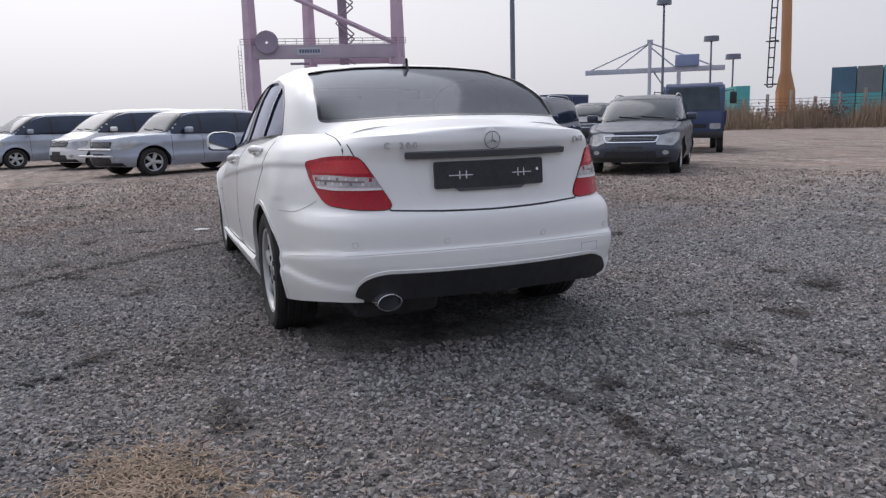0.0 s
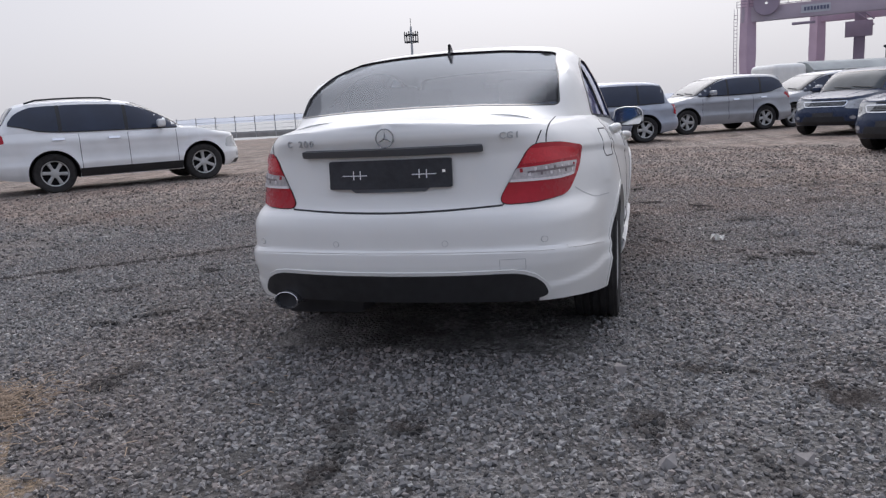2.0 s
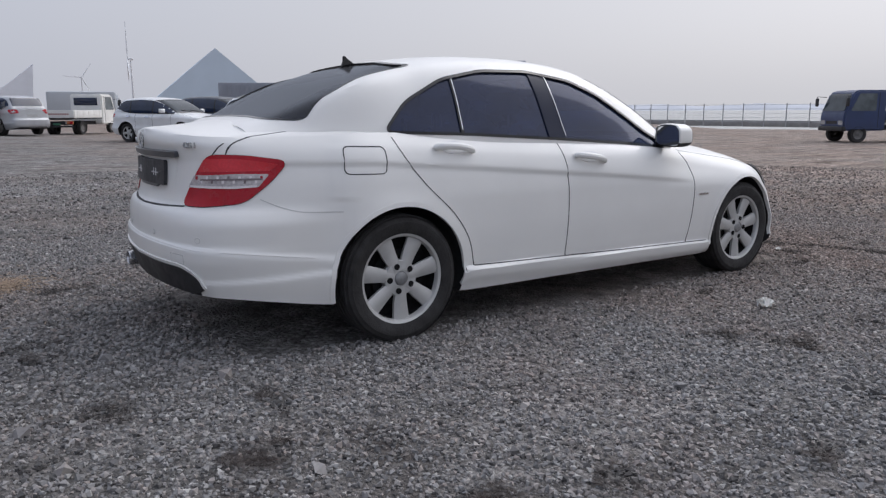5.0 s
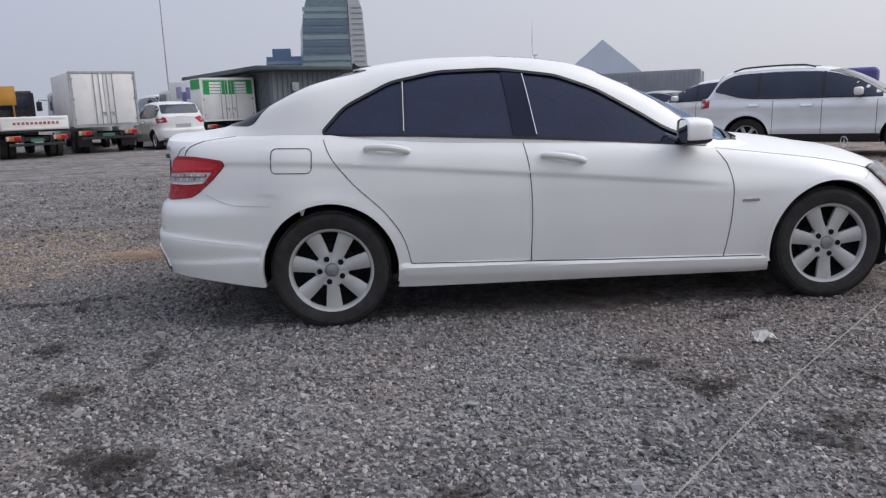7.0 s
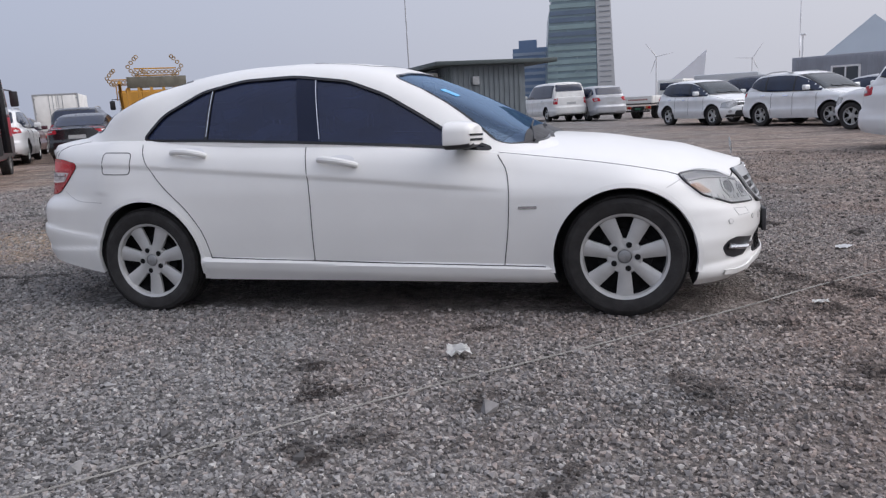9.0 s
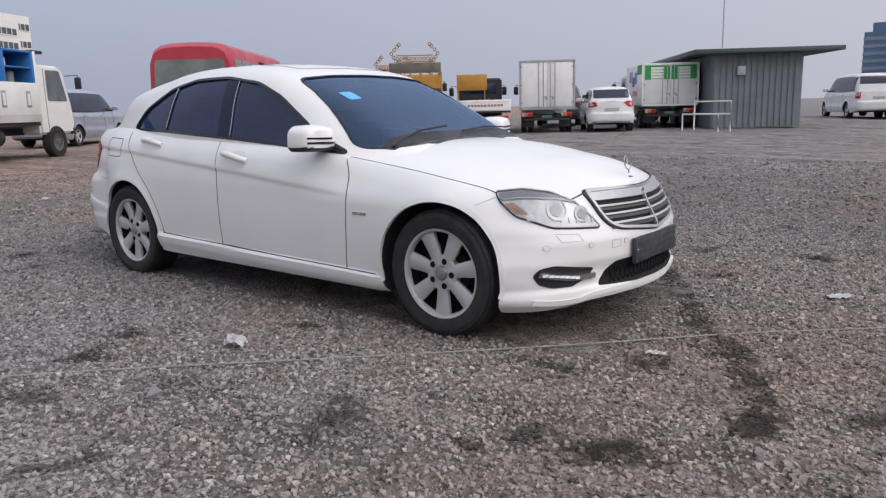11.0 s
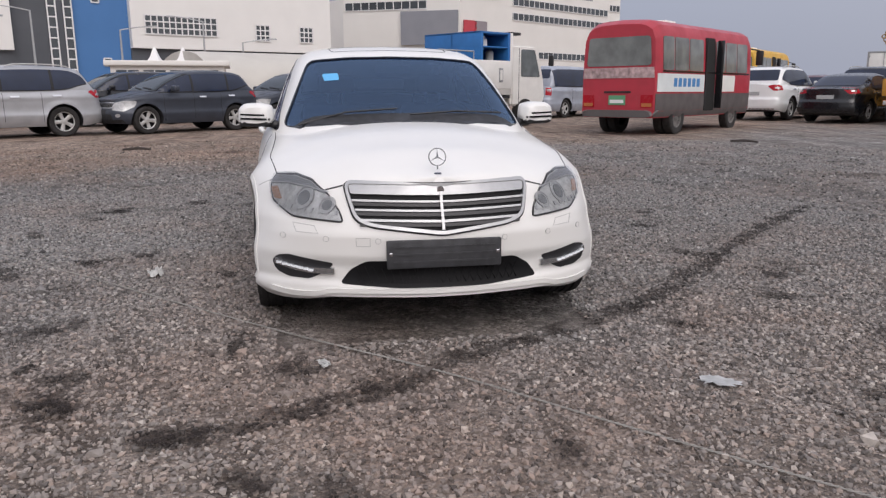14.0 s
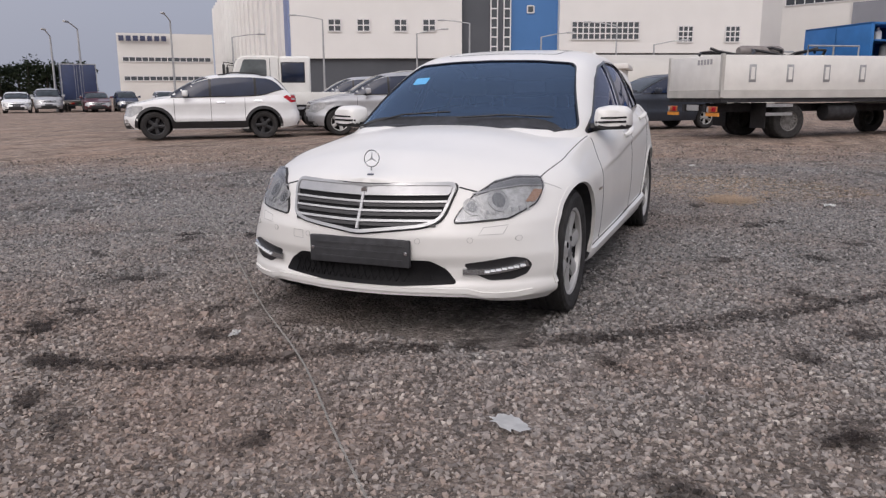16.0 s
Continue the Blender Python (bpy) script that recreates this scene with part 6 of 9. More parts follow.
# far cars at the south end
for k, (p, lab) in enumerate(((P_PEARL, "white saloon far across the yard"), (P_SILVER, "silver SUV far across the yard"), (P_MAROON, "dark red saloon far across the yard"), (P_NAVY, "blue hatchback far across the yard"), (P_PEARL, "white hatchback far across the yard"))):
    x, y = ((-33.6, -46.9), (-35.1, -45.6), (-36.9, -42.9), (-38.9, -42.0), (-40.8, -40.0))[k]
    build_car(("saloon", "suv", "saloon", "hatch", "hatch")[k], pose(x, y, gh(x, y), 0, 0, 50), p, lab, "five")

# ---- trucks and bus ----
T_WHITE = mat("truck_white", (0.78, 0.775, 0.74), 0.5, 0, 0.04, 3, dirt=0.25)
T_BEIGE = mat("bed_grey", (0.50, 0.49, 0.46), 0.6, 0, 0.1, 3, dirt=0.5)
T_YELLOW = mat("truck_yellow", (0.50, 0.25, 0.03), 0.5, 0, 0.1, 4, dirt=0.4)
T_BLUE = mat("truck_blue", (0.02, 0.15, 0.42), 0.45, 0, 0.1, 4, dirt=0.2)
T_GREEN = mat("truck_green", (0.08, 0.19, 0.16), 0.45, 0, 0.1, 4, dirt=0.3)
T_DKBLUE = mat("truck_dark_blue", (0.032, 0.05, 0.12), 0.4, 0, 0.1, 4, dirt=0.3)
T_RED = mat("bus_red", (0.42, 0.025, 0.045), 0.42, 0, 0.08, 3, coat=0.2, dirt=0.3)
T_BROWN = mat("bus_grey", (0.10, 0.09, 0.09), 0.6, 0, 0.1, 3, dirt=0.3)
T_RUST = mat("rusty_steel", (0.14, 0.07, 0.045), 0.8, 0.1, 0.3, 6)


def truck_wheels(t, xs, track, r, width=0.22, dual=()):
    for x in xs:
        for s in (1, -1):
            for k in ((0, 1) if x in dual else (0,)):
                tyre, rim, back, _ = wheel_meshes(r, r * 0.56, width, "steel")
                w = new("wheel", tyre)
                w.parent = t
                w.matrix_basis = pose(x, s * (track - width / 2 - k * (width + 0.03)), r, 0, 0, 0 if s > 0 else 180)
                if "truck" not in WHEELS:
                    WHEELS["truck"] = {}
                if r not in WHEELS["truck"]:
                    WHEELS["truck"][r] = rim.copy()
                    WHEELS["truck"][r].materials[0] = mat("rim_dull", (0.16, 0.155, 0.15), 0.6, 0.3, 0.3, 9, dirt=0.4)
                part("rim", WHEELS["truck"][r], None, w, "steel wheel rim")


def cab_over(t, x, w, zl, zh, paint, depth=1.55, dark=None):
    """A forward cab: front at x, half width w, with its panes, lamps and mirrors."""
    prof = [(x - depth, zl), (x - 0.02, zl), (x + 0.02, zl + 0.3), (x, zl + (zh - zl) * 0.45), (x - 0.28, zh - 0.12), (x - 0.45, zh), (x - depth, zh)]
    bm = prism([(a, b) for a, b in prof], "y", -w, w)
    bmesh.ops.bevel(bm, geom=bm.edges[:], offset=0.06, segments=3, affect="EDGES", clamp_overlap=True)
    tree = tree_of(bm)
    cab = part("cab", bm, paint, t, "forward control cab")
    zm = zl + (zh - zl) * 0.47
    part("windscreen", conform(tree, round_poly([(-w * 0.9, zm + 0.03), (-w * 0.82, zh - 0.13), (w * 0.82, zh - 0.13), (w * 0.9, zm + 0.03)], 0.05, 2), FRONT, 0.012, 0.016, 0.1), M_PANE_C, cab)
    for view in (LEFT, RIGHT):
        s = 1 if view is LEFT else -1
        part("side_window", conform(tree, round_poly([(x - 1.15, zm + 0.03), (x - 1.15, zh - 0.13), (x - 0.50, zh - 0.13), (x - 0.22, zm + 0.03)], 0.05, 2), view, 0.012, 0.016, 0.1), mat("cab_pane", (0.11, 0.125, 0.13), 0.08, 0, 0.4, 3.0, spec=0.5), cab)
        part("door_gap", ribbon(tree, [(x - 1.25, zh - 0.1), (x - 1.25, zl + 0.1)], view, 0.012, 0.008, 0.01, 0.1), M_GAP, cab)
        part("headlamp", conform(tree, round_poly([(s * w * 0.55, zl + 0.22), (s * w * 0.55, zl + 0.38), (s * w * 0.9, zl + 0.38), (s * w * 0.9, zl + 0.22)], 0.03, 2), FRONT, 0.006, 0.01, 0.1), M_CLEAR, cab, "clear headlamp")
        part("mirror_arm", tubes([(x - 0.2, s * w, zh - 0.25), (x + 0.05, s * (w + 0.22), zh - 0.22), (x + 0.05, s * (w + 0.22), zh - 0.6)], r=0.015, n=6), M_BLACK, cab)
        part("wing_mirror", boxes((x + 0.02, x + 0.09, s * (w + 0.22) - 0.09, s * (w + 0.22) + 0.09, zh - 0.60, zh - 0.28), bevel=0.03), M_BLACK, cab)
    part("bumper", boxes((x - 0.1, x + 0.06, -w, w, zl - 0.02, zl + 0.16), bevel=0.03), dark or M_BLACK, cab)
    part("grille", conform(tree, [(-w * 0.45, zl + 0.25), (-w * 0.45, zl + 0.36), (w * 0.45, zl + 0.36), (w * 0.45, zl + 0.25)], FRONT, 0.005, 0.008, 0.2), M_BLACK, cab)
    return cab


def chassis(t, x0, x1, w=0.38, z=0.55):
    part("chassis", boxes((x0, x1, -w - 0.06, -w + 0.04, z - 0.09, z + 0.09), (x0, x1, w - 0.04, w + 0.06, z - 0.09, z + 0.09), *[(x, x + 0.08, -w, w, z - 0.06, z + 0.06) for x in np.linspace(x0 + 0.1, x1 - 0.2, 5)]), M_DARK, t)


def tail_cluster(t, x, y, z):
    b = part("tail_lamp", boxes((x - 0.05, x, y - 0.19, y + 0.19, z - 0.07, z + 0.07), bevel=0.015), M_AMBER, t, "amber and red tail lamp")
    part("red_lens", boxes((x - 0.056, x - 0.048, y - 0.18, y - 0.02, z - 0.055, z + 0.055), bevel=0.002), M_RED, b)
    part("clear_lens", boxes((x - 0.056, x - 0.048, y + 0.11, y + 0.18, z - 0.055, z + 0.055), bevel=0.002), M_CLEAR, b)


def box_truck(m, label, box_mat, top=2.35, w=0.92, length=3.0, green=False):
    """A small box van truck; its rear doors stand at local x = 0."""
    t = thing("box_truck", m, label, "truck", "parked trucks")
    zb = 0.82
    bm = boxes((0.0, length, -w, w, zb, top), bevel=0.025)
    tree = tree_of(bm)
    body = part("box_body", bm, box_mat, t, "ribbed cargo box")
    for k in range(2):
        y0, y1 = (-w + 0.05, -0.012) if k == 0 else (0.012, w - 0.05)
        d = part("rear_door", boxes((-0.035, -0.001, y0, y1, zb + 0.06, top - 0.06), bevel=0.012), box_mat, body, "cargo door")
        ys = y1 - 0.10 if k == 0 else y0 + 0.10
        for q in (ys, ys + (-0.16 if k == 0 else 0.16)):
            part("lock_bar", tubes([(-0.05, q, zb + 0.03), (-0.05, q, top - 0.03)], r=0.014, n=6), M_STEEL, d)
        part("lock_handle", boxes((-0.07, -0.045, ys - 0.11, ys + 0.02, zb + 0.38, zb + 0.41), (-0.07, -0.045, ys - 0.11, ys - 0.07, zb + 0.30, zb + 0.41)), M_STEEL, d)
        for z in (zb + 0.2, (zb + top) / 2, top - 0.2):
            q = y0 if k == 0 else y1
            part("hinge", boxes((-0.05, -0.02, q - 0.03, q + 0.03, z - 0.03, z + 0.03)), M_STEEL, d)
        if green:
            part("green_panel", boxes((-0.040, -0.036, y0 + 0.01, y1 - 0.01, zb + 0.88, top - 0.07)), mat("sign_green", (0.02, 0.30, 0.07), 0.5, 0, 0.1, 5), d)
            ym = y0 * 0.5 + y1 * 0.5
            for q in range(7):
                part("white_slat", boxes((-0.046, -0.041, ym - 0.22, ym + 0.22, zb + 0.62 + 0.1 * q, zb + 0.70 + 0.1 * q)), T_WHITE, d)
    part("corner_post", boxes(*[(-0.045, 0.03, s * w - 0.03, s * w + 0.03, zb, top + 0.01) for s in (1, -1)], (-0.045, 0.03, -w, w, top - 0.05, top + 0.015), (-0.045, 0.03, -w, w, zb - 0.03, zb + 0.05)), M_STEEL if not green else T_WHITE, body)
    for s in (1, -1):
        for x in np.linspace(0.3, length - 0.3, 7):
            part("side_rib", boxes((x - 0.02, x + 0.02, s * w - 0.004, s * w + 0.004, zb + 0.05, top - 0.05)), box_mat, body)
        if green:
            part("green_top", boxes((0.02, 0.9, s * w - 0.008, s * w + 0.016, top - 0.35, top - 0.02)), mat("sign_green", (0.02, 0.3, 0.07)), body)
            for j, (a, b, z0, z1, c) in enumerate(((1.0, 1.35, 1.6, 2.0, (0.25, 0.22, 0.45)), (1.4, 1.75, 1.5, 1.85, (0.15, 0.13, 0.3)), (1.8, 2.3, 1.65, 2.05, (0.35, 0.33, 0.5)), (0.95, 1.7, 1.15, 1.35, (0.55, 0.35, 0.35)))):
                part("printed_shape", boxes((a, b, s * w - 0.008, s * w + 0.0165, z0, z1)), mat("print_%d" % j, c, 0.6, 0, 0.3, 8), body)
    chassis(t, 0.0, length + 1.5)
    for s in (1, -1):
        tail_cluster(t, 0.02, s * 0.66, 0.62)
        part("mud_flap", boxes((0.32, 0.335, s * 0.62 - 0.2, s * 0.62 + 0.2, 0.2, 0.6)), M_BLACK, t)
    part("rear_bumper", boxes((-0.02, 0.05, -w * 0.85, w * 0.85, 0.42, 0.50), bevel=0.01), M_DARK, t)
    part("number_plate", boxes((-0.028, -0.018, -0.17, 0.17, 0.51, 0.60)), mat("plate_green", (0.05, 0.16, 0.10), 0.5), t)
    cab_over(t, length + 1.75, w * 0.93, 0.45, 1.98, T_WHITE)
    truck_wheels(t, (0.85, length + 1.15), w * 0.95, 0.33, 0.19, dual=(0.85,))
    return t


def flat_truck(m, label, bed_mat, cab_mat, bed_len=2.8, w=0.86, headboard=None, tail_mat=None, top=1.98):
    """A small drop-side truck, tailgate at local x = 0."""
    t = thing("flatbed_truck", m, label, "truck", "parked trucks")
    z = 0.80
    part("bed_floor", boxes((0, bed_len, -w, w, z - 0.06, z)), M_DARK, t)
    for s in (1, -1):
        g = part("drop_side", boxes((0.02, bed_len, s * w - 0.02, s * w + 0.02, z, z + 0.37), bevel=0.006), bed_mat, t)
        for x in np.linspace(0.3, bed_len - 0.3, 5):
            part("side_rib", boxes((x - 0.03, x + 0.03, s * w - 0.03, s * w + 0.03, z + 0.02, z + 0.35)), bed_mat, g)
    g = part("tailgate", boxes((-0.03, 0.015, -w, w, z, z + 0.37), bevel=0.006), tail_mat or bed_mat, t, "drop-down tailgate")
    part("gate_bar", boxes((-0.045, -0.03, -w * 0.95, w * 0.95, z + 0.30, z + 0.34), (-0.045, -0.03, -w * 0.95, w * 0.95, z + 0.03, z + 0.07)), bed_mat, g)
    part("lettering_bar", boxes(*[(-0.036, -0.030, a, a + 0.07, z + 0.15, z + 0.22) for a in np.linspace(-0.6, 0.5, 11)]), mat("print_red", (0.3, 0.08, 0.07), 0.6), g)
    chassis(t, 0.0, bed_len + 1.4)
    for s in (1, -1):
        tail_cluster(t, 0.02, s * 0.6, 0.58)
    part("rear_bumper", boxes((-0.02, 0.05, -w * 0.85, w * 0.85, 0.36, 0.44), bevel=0.01), M_DARK, t)
    part("number_plate", boxes((-0.028, -0.018, -0.17, 0.17, 0.47, 0.56)), mat("plate_green", (0.05, 0.16, 0.1)), t)
    if headboard:
        part("headboard", boxes((bed_len - 0.05, bed_len, -0.25, w, z + 0.75, z + 1.32), bevel=0.01), headboard, t, "raised headboard")
        for s in (1, -0.2):
            part("board_post", tubes([(bed_len - 0.02, s * w * 0.94, z), (bed_len - 0.02, s * w * 0.94, z + 1.28)], r=0.025, n=6), headboard, t)
    cab = cab_over(t, bed_len + 1.72, w * 0.95, 0.45, top, cab_mat)
    part("rear_pane", boxes((bed_len + 0.150, bed_len + 0.168, -w * 0.7, w * 0.7, 1.42, 1.80), bevel=0.004), M_PANE, cab)
    truck_wheels(t, (0.85, bed_len + 1.15), w * 0.95, 0.32, 0.18, dual=(0.85,))
    return t


def signal_truck(m):
    """The yellow road-works truck with a folding arrow frame on its back."""
    t = thing("works_truck", m, "yellow road-works truck with folded light-arrow frame and rusty rear rack", "truck", "parked trucks")
    w, z = 0.95, 0.85
    part("bed_floor", boxes((0, 3.2, -w, w, z - 0.08, z)), M_DARK, t)
    for s in (1, -1):
        part("drop_side", boxes((0.02, 3.2, s * w - 0.025, s * w + 0.025, z, z + 0.42), bevel=0.008), T_YELLOW, t)
        tail_cluster(t, 0.0, s * 0.72, 0.62)
    gate = part("tailgate", boxes((-0.04, 0.02, -w, w, z - 0.05, z + 0.42), bevel=0.008), T_YELLOW, t, "yellow tailgate")
    part("gate_lamp", lathe([(0.0, -0.055), (0.06, -0.055), (0.07, -0.03)], 16, "x"), mat("lamp_pale", (0.8, 0.6, 0.3), 0.3), gate, m=pose(0, -0.1, 1.12))
    part("rear_rack", boxes((0.1, 0.14, -w * 0.9, w * 0.9, z + 0.45, z + 0.75), (0.1, 0.9, -w * 0.9, -w * 0.85, z + 0.4, z + 0.75), (0.1, 0.9, w * 0.85, w * 0.9, z + 0.4, z + 0.75), bevel=0.008), T_RUST, t)
    frame = part("upper_frame", boxes((0.5, 0.56, -w * 0.92, w * 0.92, z + 1.28, z + 1.62), bevel=0.01), mat("board_grey", (0.14, 0.13, 0.10), 0.7, 0, 0.2, 5), t, "folded sign board")
    for y in (-0.55, -0.18, 0.18, 0.55):
        part("frame_post", boxes((0.5, 0.56, y - 0.04, y + 0.04, z + 0.75, z + 1.3)), T_YELLOW, frame)
    for s in (1, -1):
        part("frame_side", boxes((0.5, 1.6, s * w * 0.88 - 0.04, s * w * 0.88 + 0.04, z + 1.2, z + 1.3), (0.5, 0.6, s * w * 0.9 - 0.05, s * w * 0.9 + 0.05, z + 0.4, z + 1.3)), T_YELLOW, frame)
    lamp = mesh_of(lathe([(0.035, -0.02), (0.062, -0.02), (0.066, 0.0), (0.062, 0.02), (0.035, 0.02), (0.035, -0.02)], 14, "x"), mat("lamp_ring", (0.30, 0.20, 0.10), 0.6, 0, 0.2, 9))
    pts = [(y, 1.76) for y in np.linspace(-0.58, 0.58, 10)] + [(q * (0.58 + d), 1.76 + e) for q in (1, -1) for d, e in ((0.13, 0.05), (0.20, 0.17), (0.10, 0.29), (0.0, 0.40), (-0.06, 0.46), (0.06, -0.06), (-0.04, -0.10))]
    for ox, oy, oz, k in ((0.62, 0.0, 0.0, 1.0), (1.7, 0.75, 0.12, 0.8)):
        arrow = part("arrow_frame", boxes((ox, ox + 0.04, oy - 0.62 * k, oy + 0.62 * k, z + 1.64 * k + oz, z + 1.68 * k + oz), (ox, ox + 0.04, oy - 0.62 * k, oy + 0.62 * k, z + 1.85 * k + oz, z + 1.89 * k + oz), (ox, ox + 0.04, oy - 0.5 * k, oy - 0.46 * k, z + 1.2 * k, z + 1.66 * k + oz), (ox, ox + 0.04, oy + 0.46 * k, oy + 0.5 * k, z + 1.2 * k, z + 1.66 * k + oz), bevel=0.005), T_YELLOW, t, "arrow-shaped lamp frame")
        for y, h in pts:
            part("arrow_lamp", lamp, None, arrow, m=pose(ox - 0.02, oy + y * k, z + h * k + oz))
    part("hoist_arm", tubes([(2.4, 0.9, z), (2.2, 1.0, z + 1.0), (1.2, 1.05, z + 1.5)], [(2.3, 0.95, z + 0.5), (1.7, 1.05, z + 1.25)], r=0.05, n=8), T_YELLOW, t)
    chassis(t, 0, 4.8)
    cab_over(t, 5.0, 0.95, 0.5, 2.2, T_YELLOW)
    truck_wheels(t, (0.95, 4.3), 0.92, 0.36, 0.2, dual=(0.95,))
    for s in (1, -1):
        part("mud_flap", boxes((0.35, 0.365, s * 0.6 - 0.25, s * 0.6 + 0.25, 0.2, 0.75)), M_BLACK, t)
    return t


def crew_truck(m):
    """The big white drop-side truck with blue tool lockers behind the cab."""
    t = thing("works_truck", m, "white drop-side lorry with blue equipment lockers and grey lower edge", "truck", "parked trucks")
    w, z0, z1, L = 1.13, 0.98, 1.93, 5.2
    part("bed_floor", boxes((0, L, -w, w, z0 - 0.12, z0)), M_DARK, t)
    for s in (1, -1):
        g = part("drop_side", boxes((0.02, L, s * w - 0.03, s * w + 0.03, z0 + 0.16, z1), bevel=0.01), T_WHITE, t, "tall white side board")
        part("side_rail", boxes((0.02, L, s * w - 0.035, s * w + 0.035, z0 - 0.02, z0 + 0.16)), T_BEIGE, g)
        for x in (0.75, 1.75, 2.75, 3.75, 4.75):
            part("latch", boxes((x - 0.09, x + 0.09, s * w - 0.045, s * w + 0.045, z0 + 0.34, z0 + 0.74), bevel=0.01), M_STEEL, g)
            part("latch_slot", boxes((x - 0.05, x + 0.05, s * w - 0.050, s * w + 0.050, z0 + 0.40, z0 + 0.68)), T_WHITE, g)
        tail_cluster(t, -0.02, s * 0.86, 0.70)
        part("side_guard", boxes(*[(1.2, 1.9, s * w - 0.03, s * w + 0.0, z, z + 0.07) for z in (0.55, 0.75)]), M_STEEL, t)
        part("amber_strip", boxes((-0.045, -0.01, s * 0.86 - 0.25, s * 0.86 + 0.25, 0.54, 0.62)), mat("amber_strip", (0.75, 0.30, 0.05), 0.4), t)
    g = part("tailgate", boxes((-0.04, 0.02, -w, w, z0 + 0.16, z1), bevel=0.01), T_WHITE, t, "white tailgate")
    part("gate_edge", boxes((-0.05, 0.02, -w, w, z0 - 0.02, z0 + 0.16), (-0.05, 0.025, w - 0.05, w + 0.035, z0, z1 + 0.03), (-0.05, 0.025, -w - 0.035, -w + 0.05, z0, z1 + 0.03)), T_BEIGE, g)
    part("lettering_bar", boxes(*[(-0.048, -0.040, -0.75 + 0.13 * k, -0.67 + 0.13 * k, z1 - 0.2, z1 - 0.08) for k in range(5)]), mat("faded_print", (0.35, 0.35, 0.36), 0.7), g)
    part("plate", boxes((-0.03, -0.01, -0.25, 0.25, 0.66, 0.80)), mat("plate_dull", (0.35, 0.36, 0.36)), t)
    # load: hoses and bars over the boards
    for k, (y, zz) in enumerate(((0.5, 2.0), (-0.2, 2.05), (-0.7, 1.98))):
        part("hose", tubes([(0.4 + 0.2 * j, y + 0.3 * math.sin(j * 1.3 + k), zz + 0.1 * math.sin(j * 0.9 + 2 * k)) for j in range(16)], r=0.035, n=6), M_BLACK, t)
    part("barrier_roll", lathe([(0.0, -0.6), (0.10, -0.6), (0.14, -0.5), (0.14, 0.5), (0.10, 0.6), (0, 0.6)], 14, "x"), mat("canvas_grey", (0.22, 0.20, 0.19), 0.9, 0, 0.2, 8), t, m=pose(1.6, -0.2, 2.06))
    for y in (-w, w):
        part("rail_rack", tubes([(2.2, y, z1), (2.2, y, 2.15), (3.6, y, 2.15), (3.6, y, z1)], [(2.9, y, z1), (2.9, y, 2.15)], r=0.022, n=6), M_STEEL, t)
    lock = part("tool_locker", boxes((3.9, 4.0, -w, w, z1 - 0.4, 2.72), (5.1, 5.2, -w, w, z1 - 0.4, 2.72), (3.9, 5.2, -w, w, 2.66, 2.72), (3.9, 5.2, -0.03, 0.03, z1 - 0.4, 2.7), (4.0, 5.1, -w + 0.02, w - 0.02, 2.28, 2.32), bevel=0.01), T_BLUE, t, "open blue locker with shelves")
    part("jug", lathe([(0.0, 0.0), (0.09, 0.0), (0.09, 0.2), (0.03, 0.26), (0.03, 0.3), (0.0, 0.3)], 14, "z"), T_WHITE, lock, m=pose(4.4, -0.8, 2.32))
    part("jug", lathe([(0.0, 0.0), (0.12, 0.0), (0.12, 0.24), (0.05, 0.3), (0.0, 0.3)], 14, "z"), mat("cloth_grey", (0.35, 0.36, 0.36), 0.9), lock, m=pose(4.7, -0.75, 1.95))
    part("locker_end", boxes((5.2, 5.32, -w, w, z0, 2.72), bevel=0.01), T_WHITE, t)
    part("canopy_bar", boxes((5.3, 5.75, -w * 0.95, w * 0.95, 2.68, 2.76), bevel=0.01), M_BLACK, t)
    chassis(t, 0, 6.6, 0.45, 0.72)
    part("tank", lathe([(0, -0.4), (0.2, -0.4), (0.22, -0.36), (0.22, 0.36), (0.2, 0.4), (0, 0.4)], 18, "x"), M_DARK, t, m=pose(3.4, -0.85, 0.62))
    cab_over(t, 7.0, 1.02, 0.62, 2.42, T_WHITE, 1.6)
    truck_wheels(t, (1.9, 6.05), 1.08, 0.42, 0.24, dual=(1.9,))
    for s in (1, -1):
        part("mud_flap", boxes((1.25, 1.27, s * 0.775 - 0.275, s * 0.775 + 0.275, 0.25, 0.85)), M_BLACK, t)
    return t


def rounded_hull(x0, x1, w, sections, n=14, taper=0.05):
    """A long hull from a half cross section (y factor, z), ends drawn in."""
    bm = bmesh.new()
    half = along(sections, 18)
    rows = []
    for i in range(n + 1):
        u = i / n
        x = x0 + (x1 - x0) * u
        e = min(u, 1 - u) * (x1 - x0)
        k = 1 - taper * max(0, 1 - e / 0.35) ** 2
        line = [(x, y * w * k, z - (0.12 * max(0, 1 - e / 0.35) ** 2 if z > 2.2 else 0)) for y, z in half]
        rows.append([bm.verts.new(p) for p in line] + [bm.verts.new((a, -b, c)) for a, b, c in line[-2::-1]])
    for a, b in zip(rows, rows[1:]):
        for j in range(len(a) - 1):
            bm.faces.new((a[j], a[j + 1], b[j + 1], b[j]))
    bm.faces.new(rows[0])
    bm.faces.new(rows[-1][::-1])
    low = [(a[0], a[-1]) for a in rows]
    for (p, q), (r, s) in zip(low, low[1:]):
        bm.faces.new((p, q, s, r))
    return bm


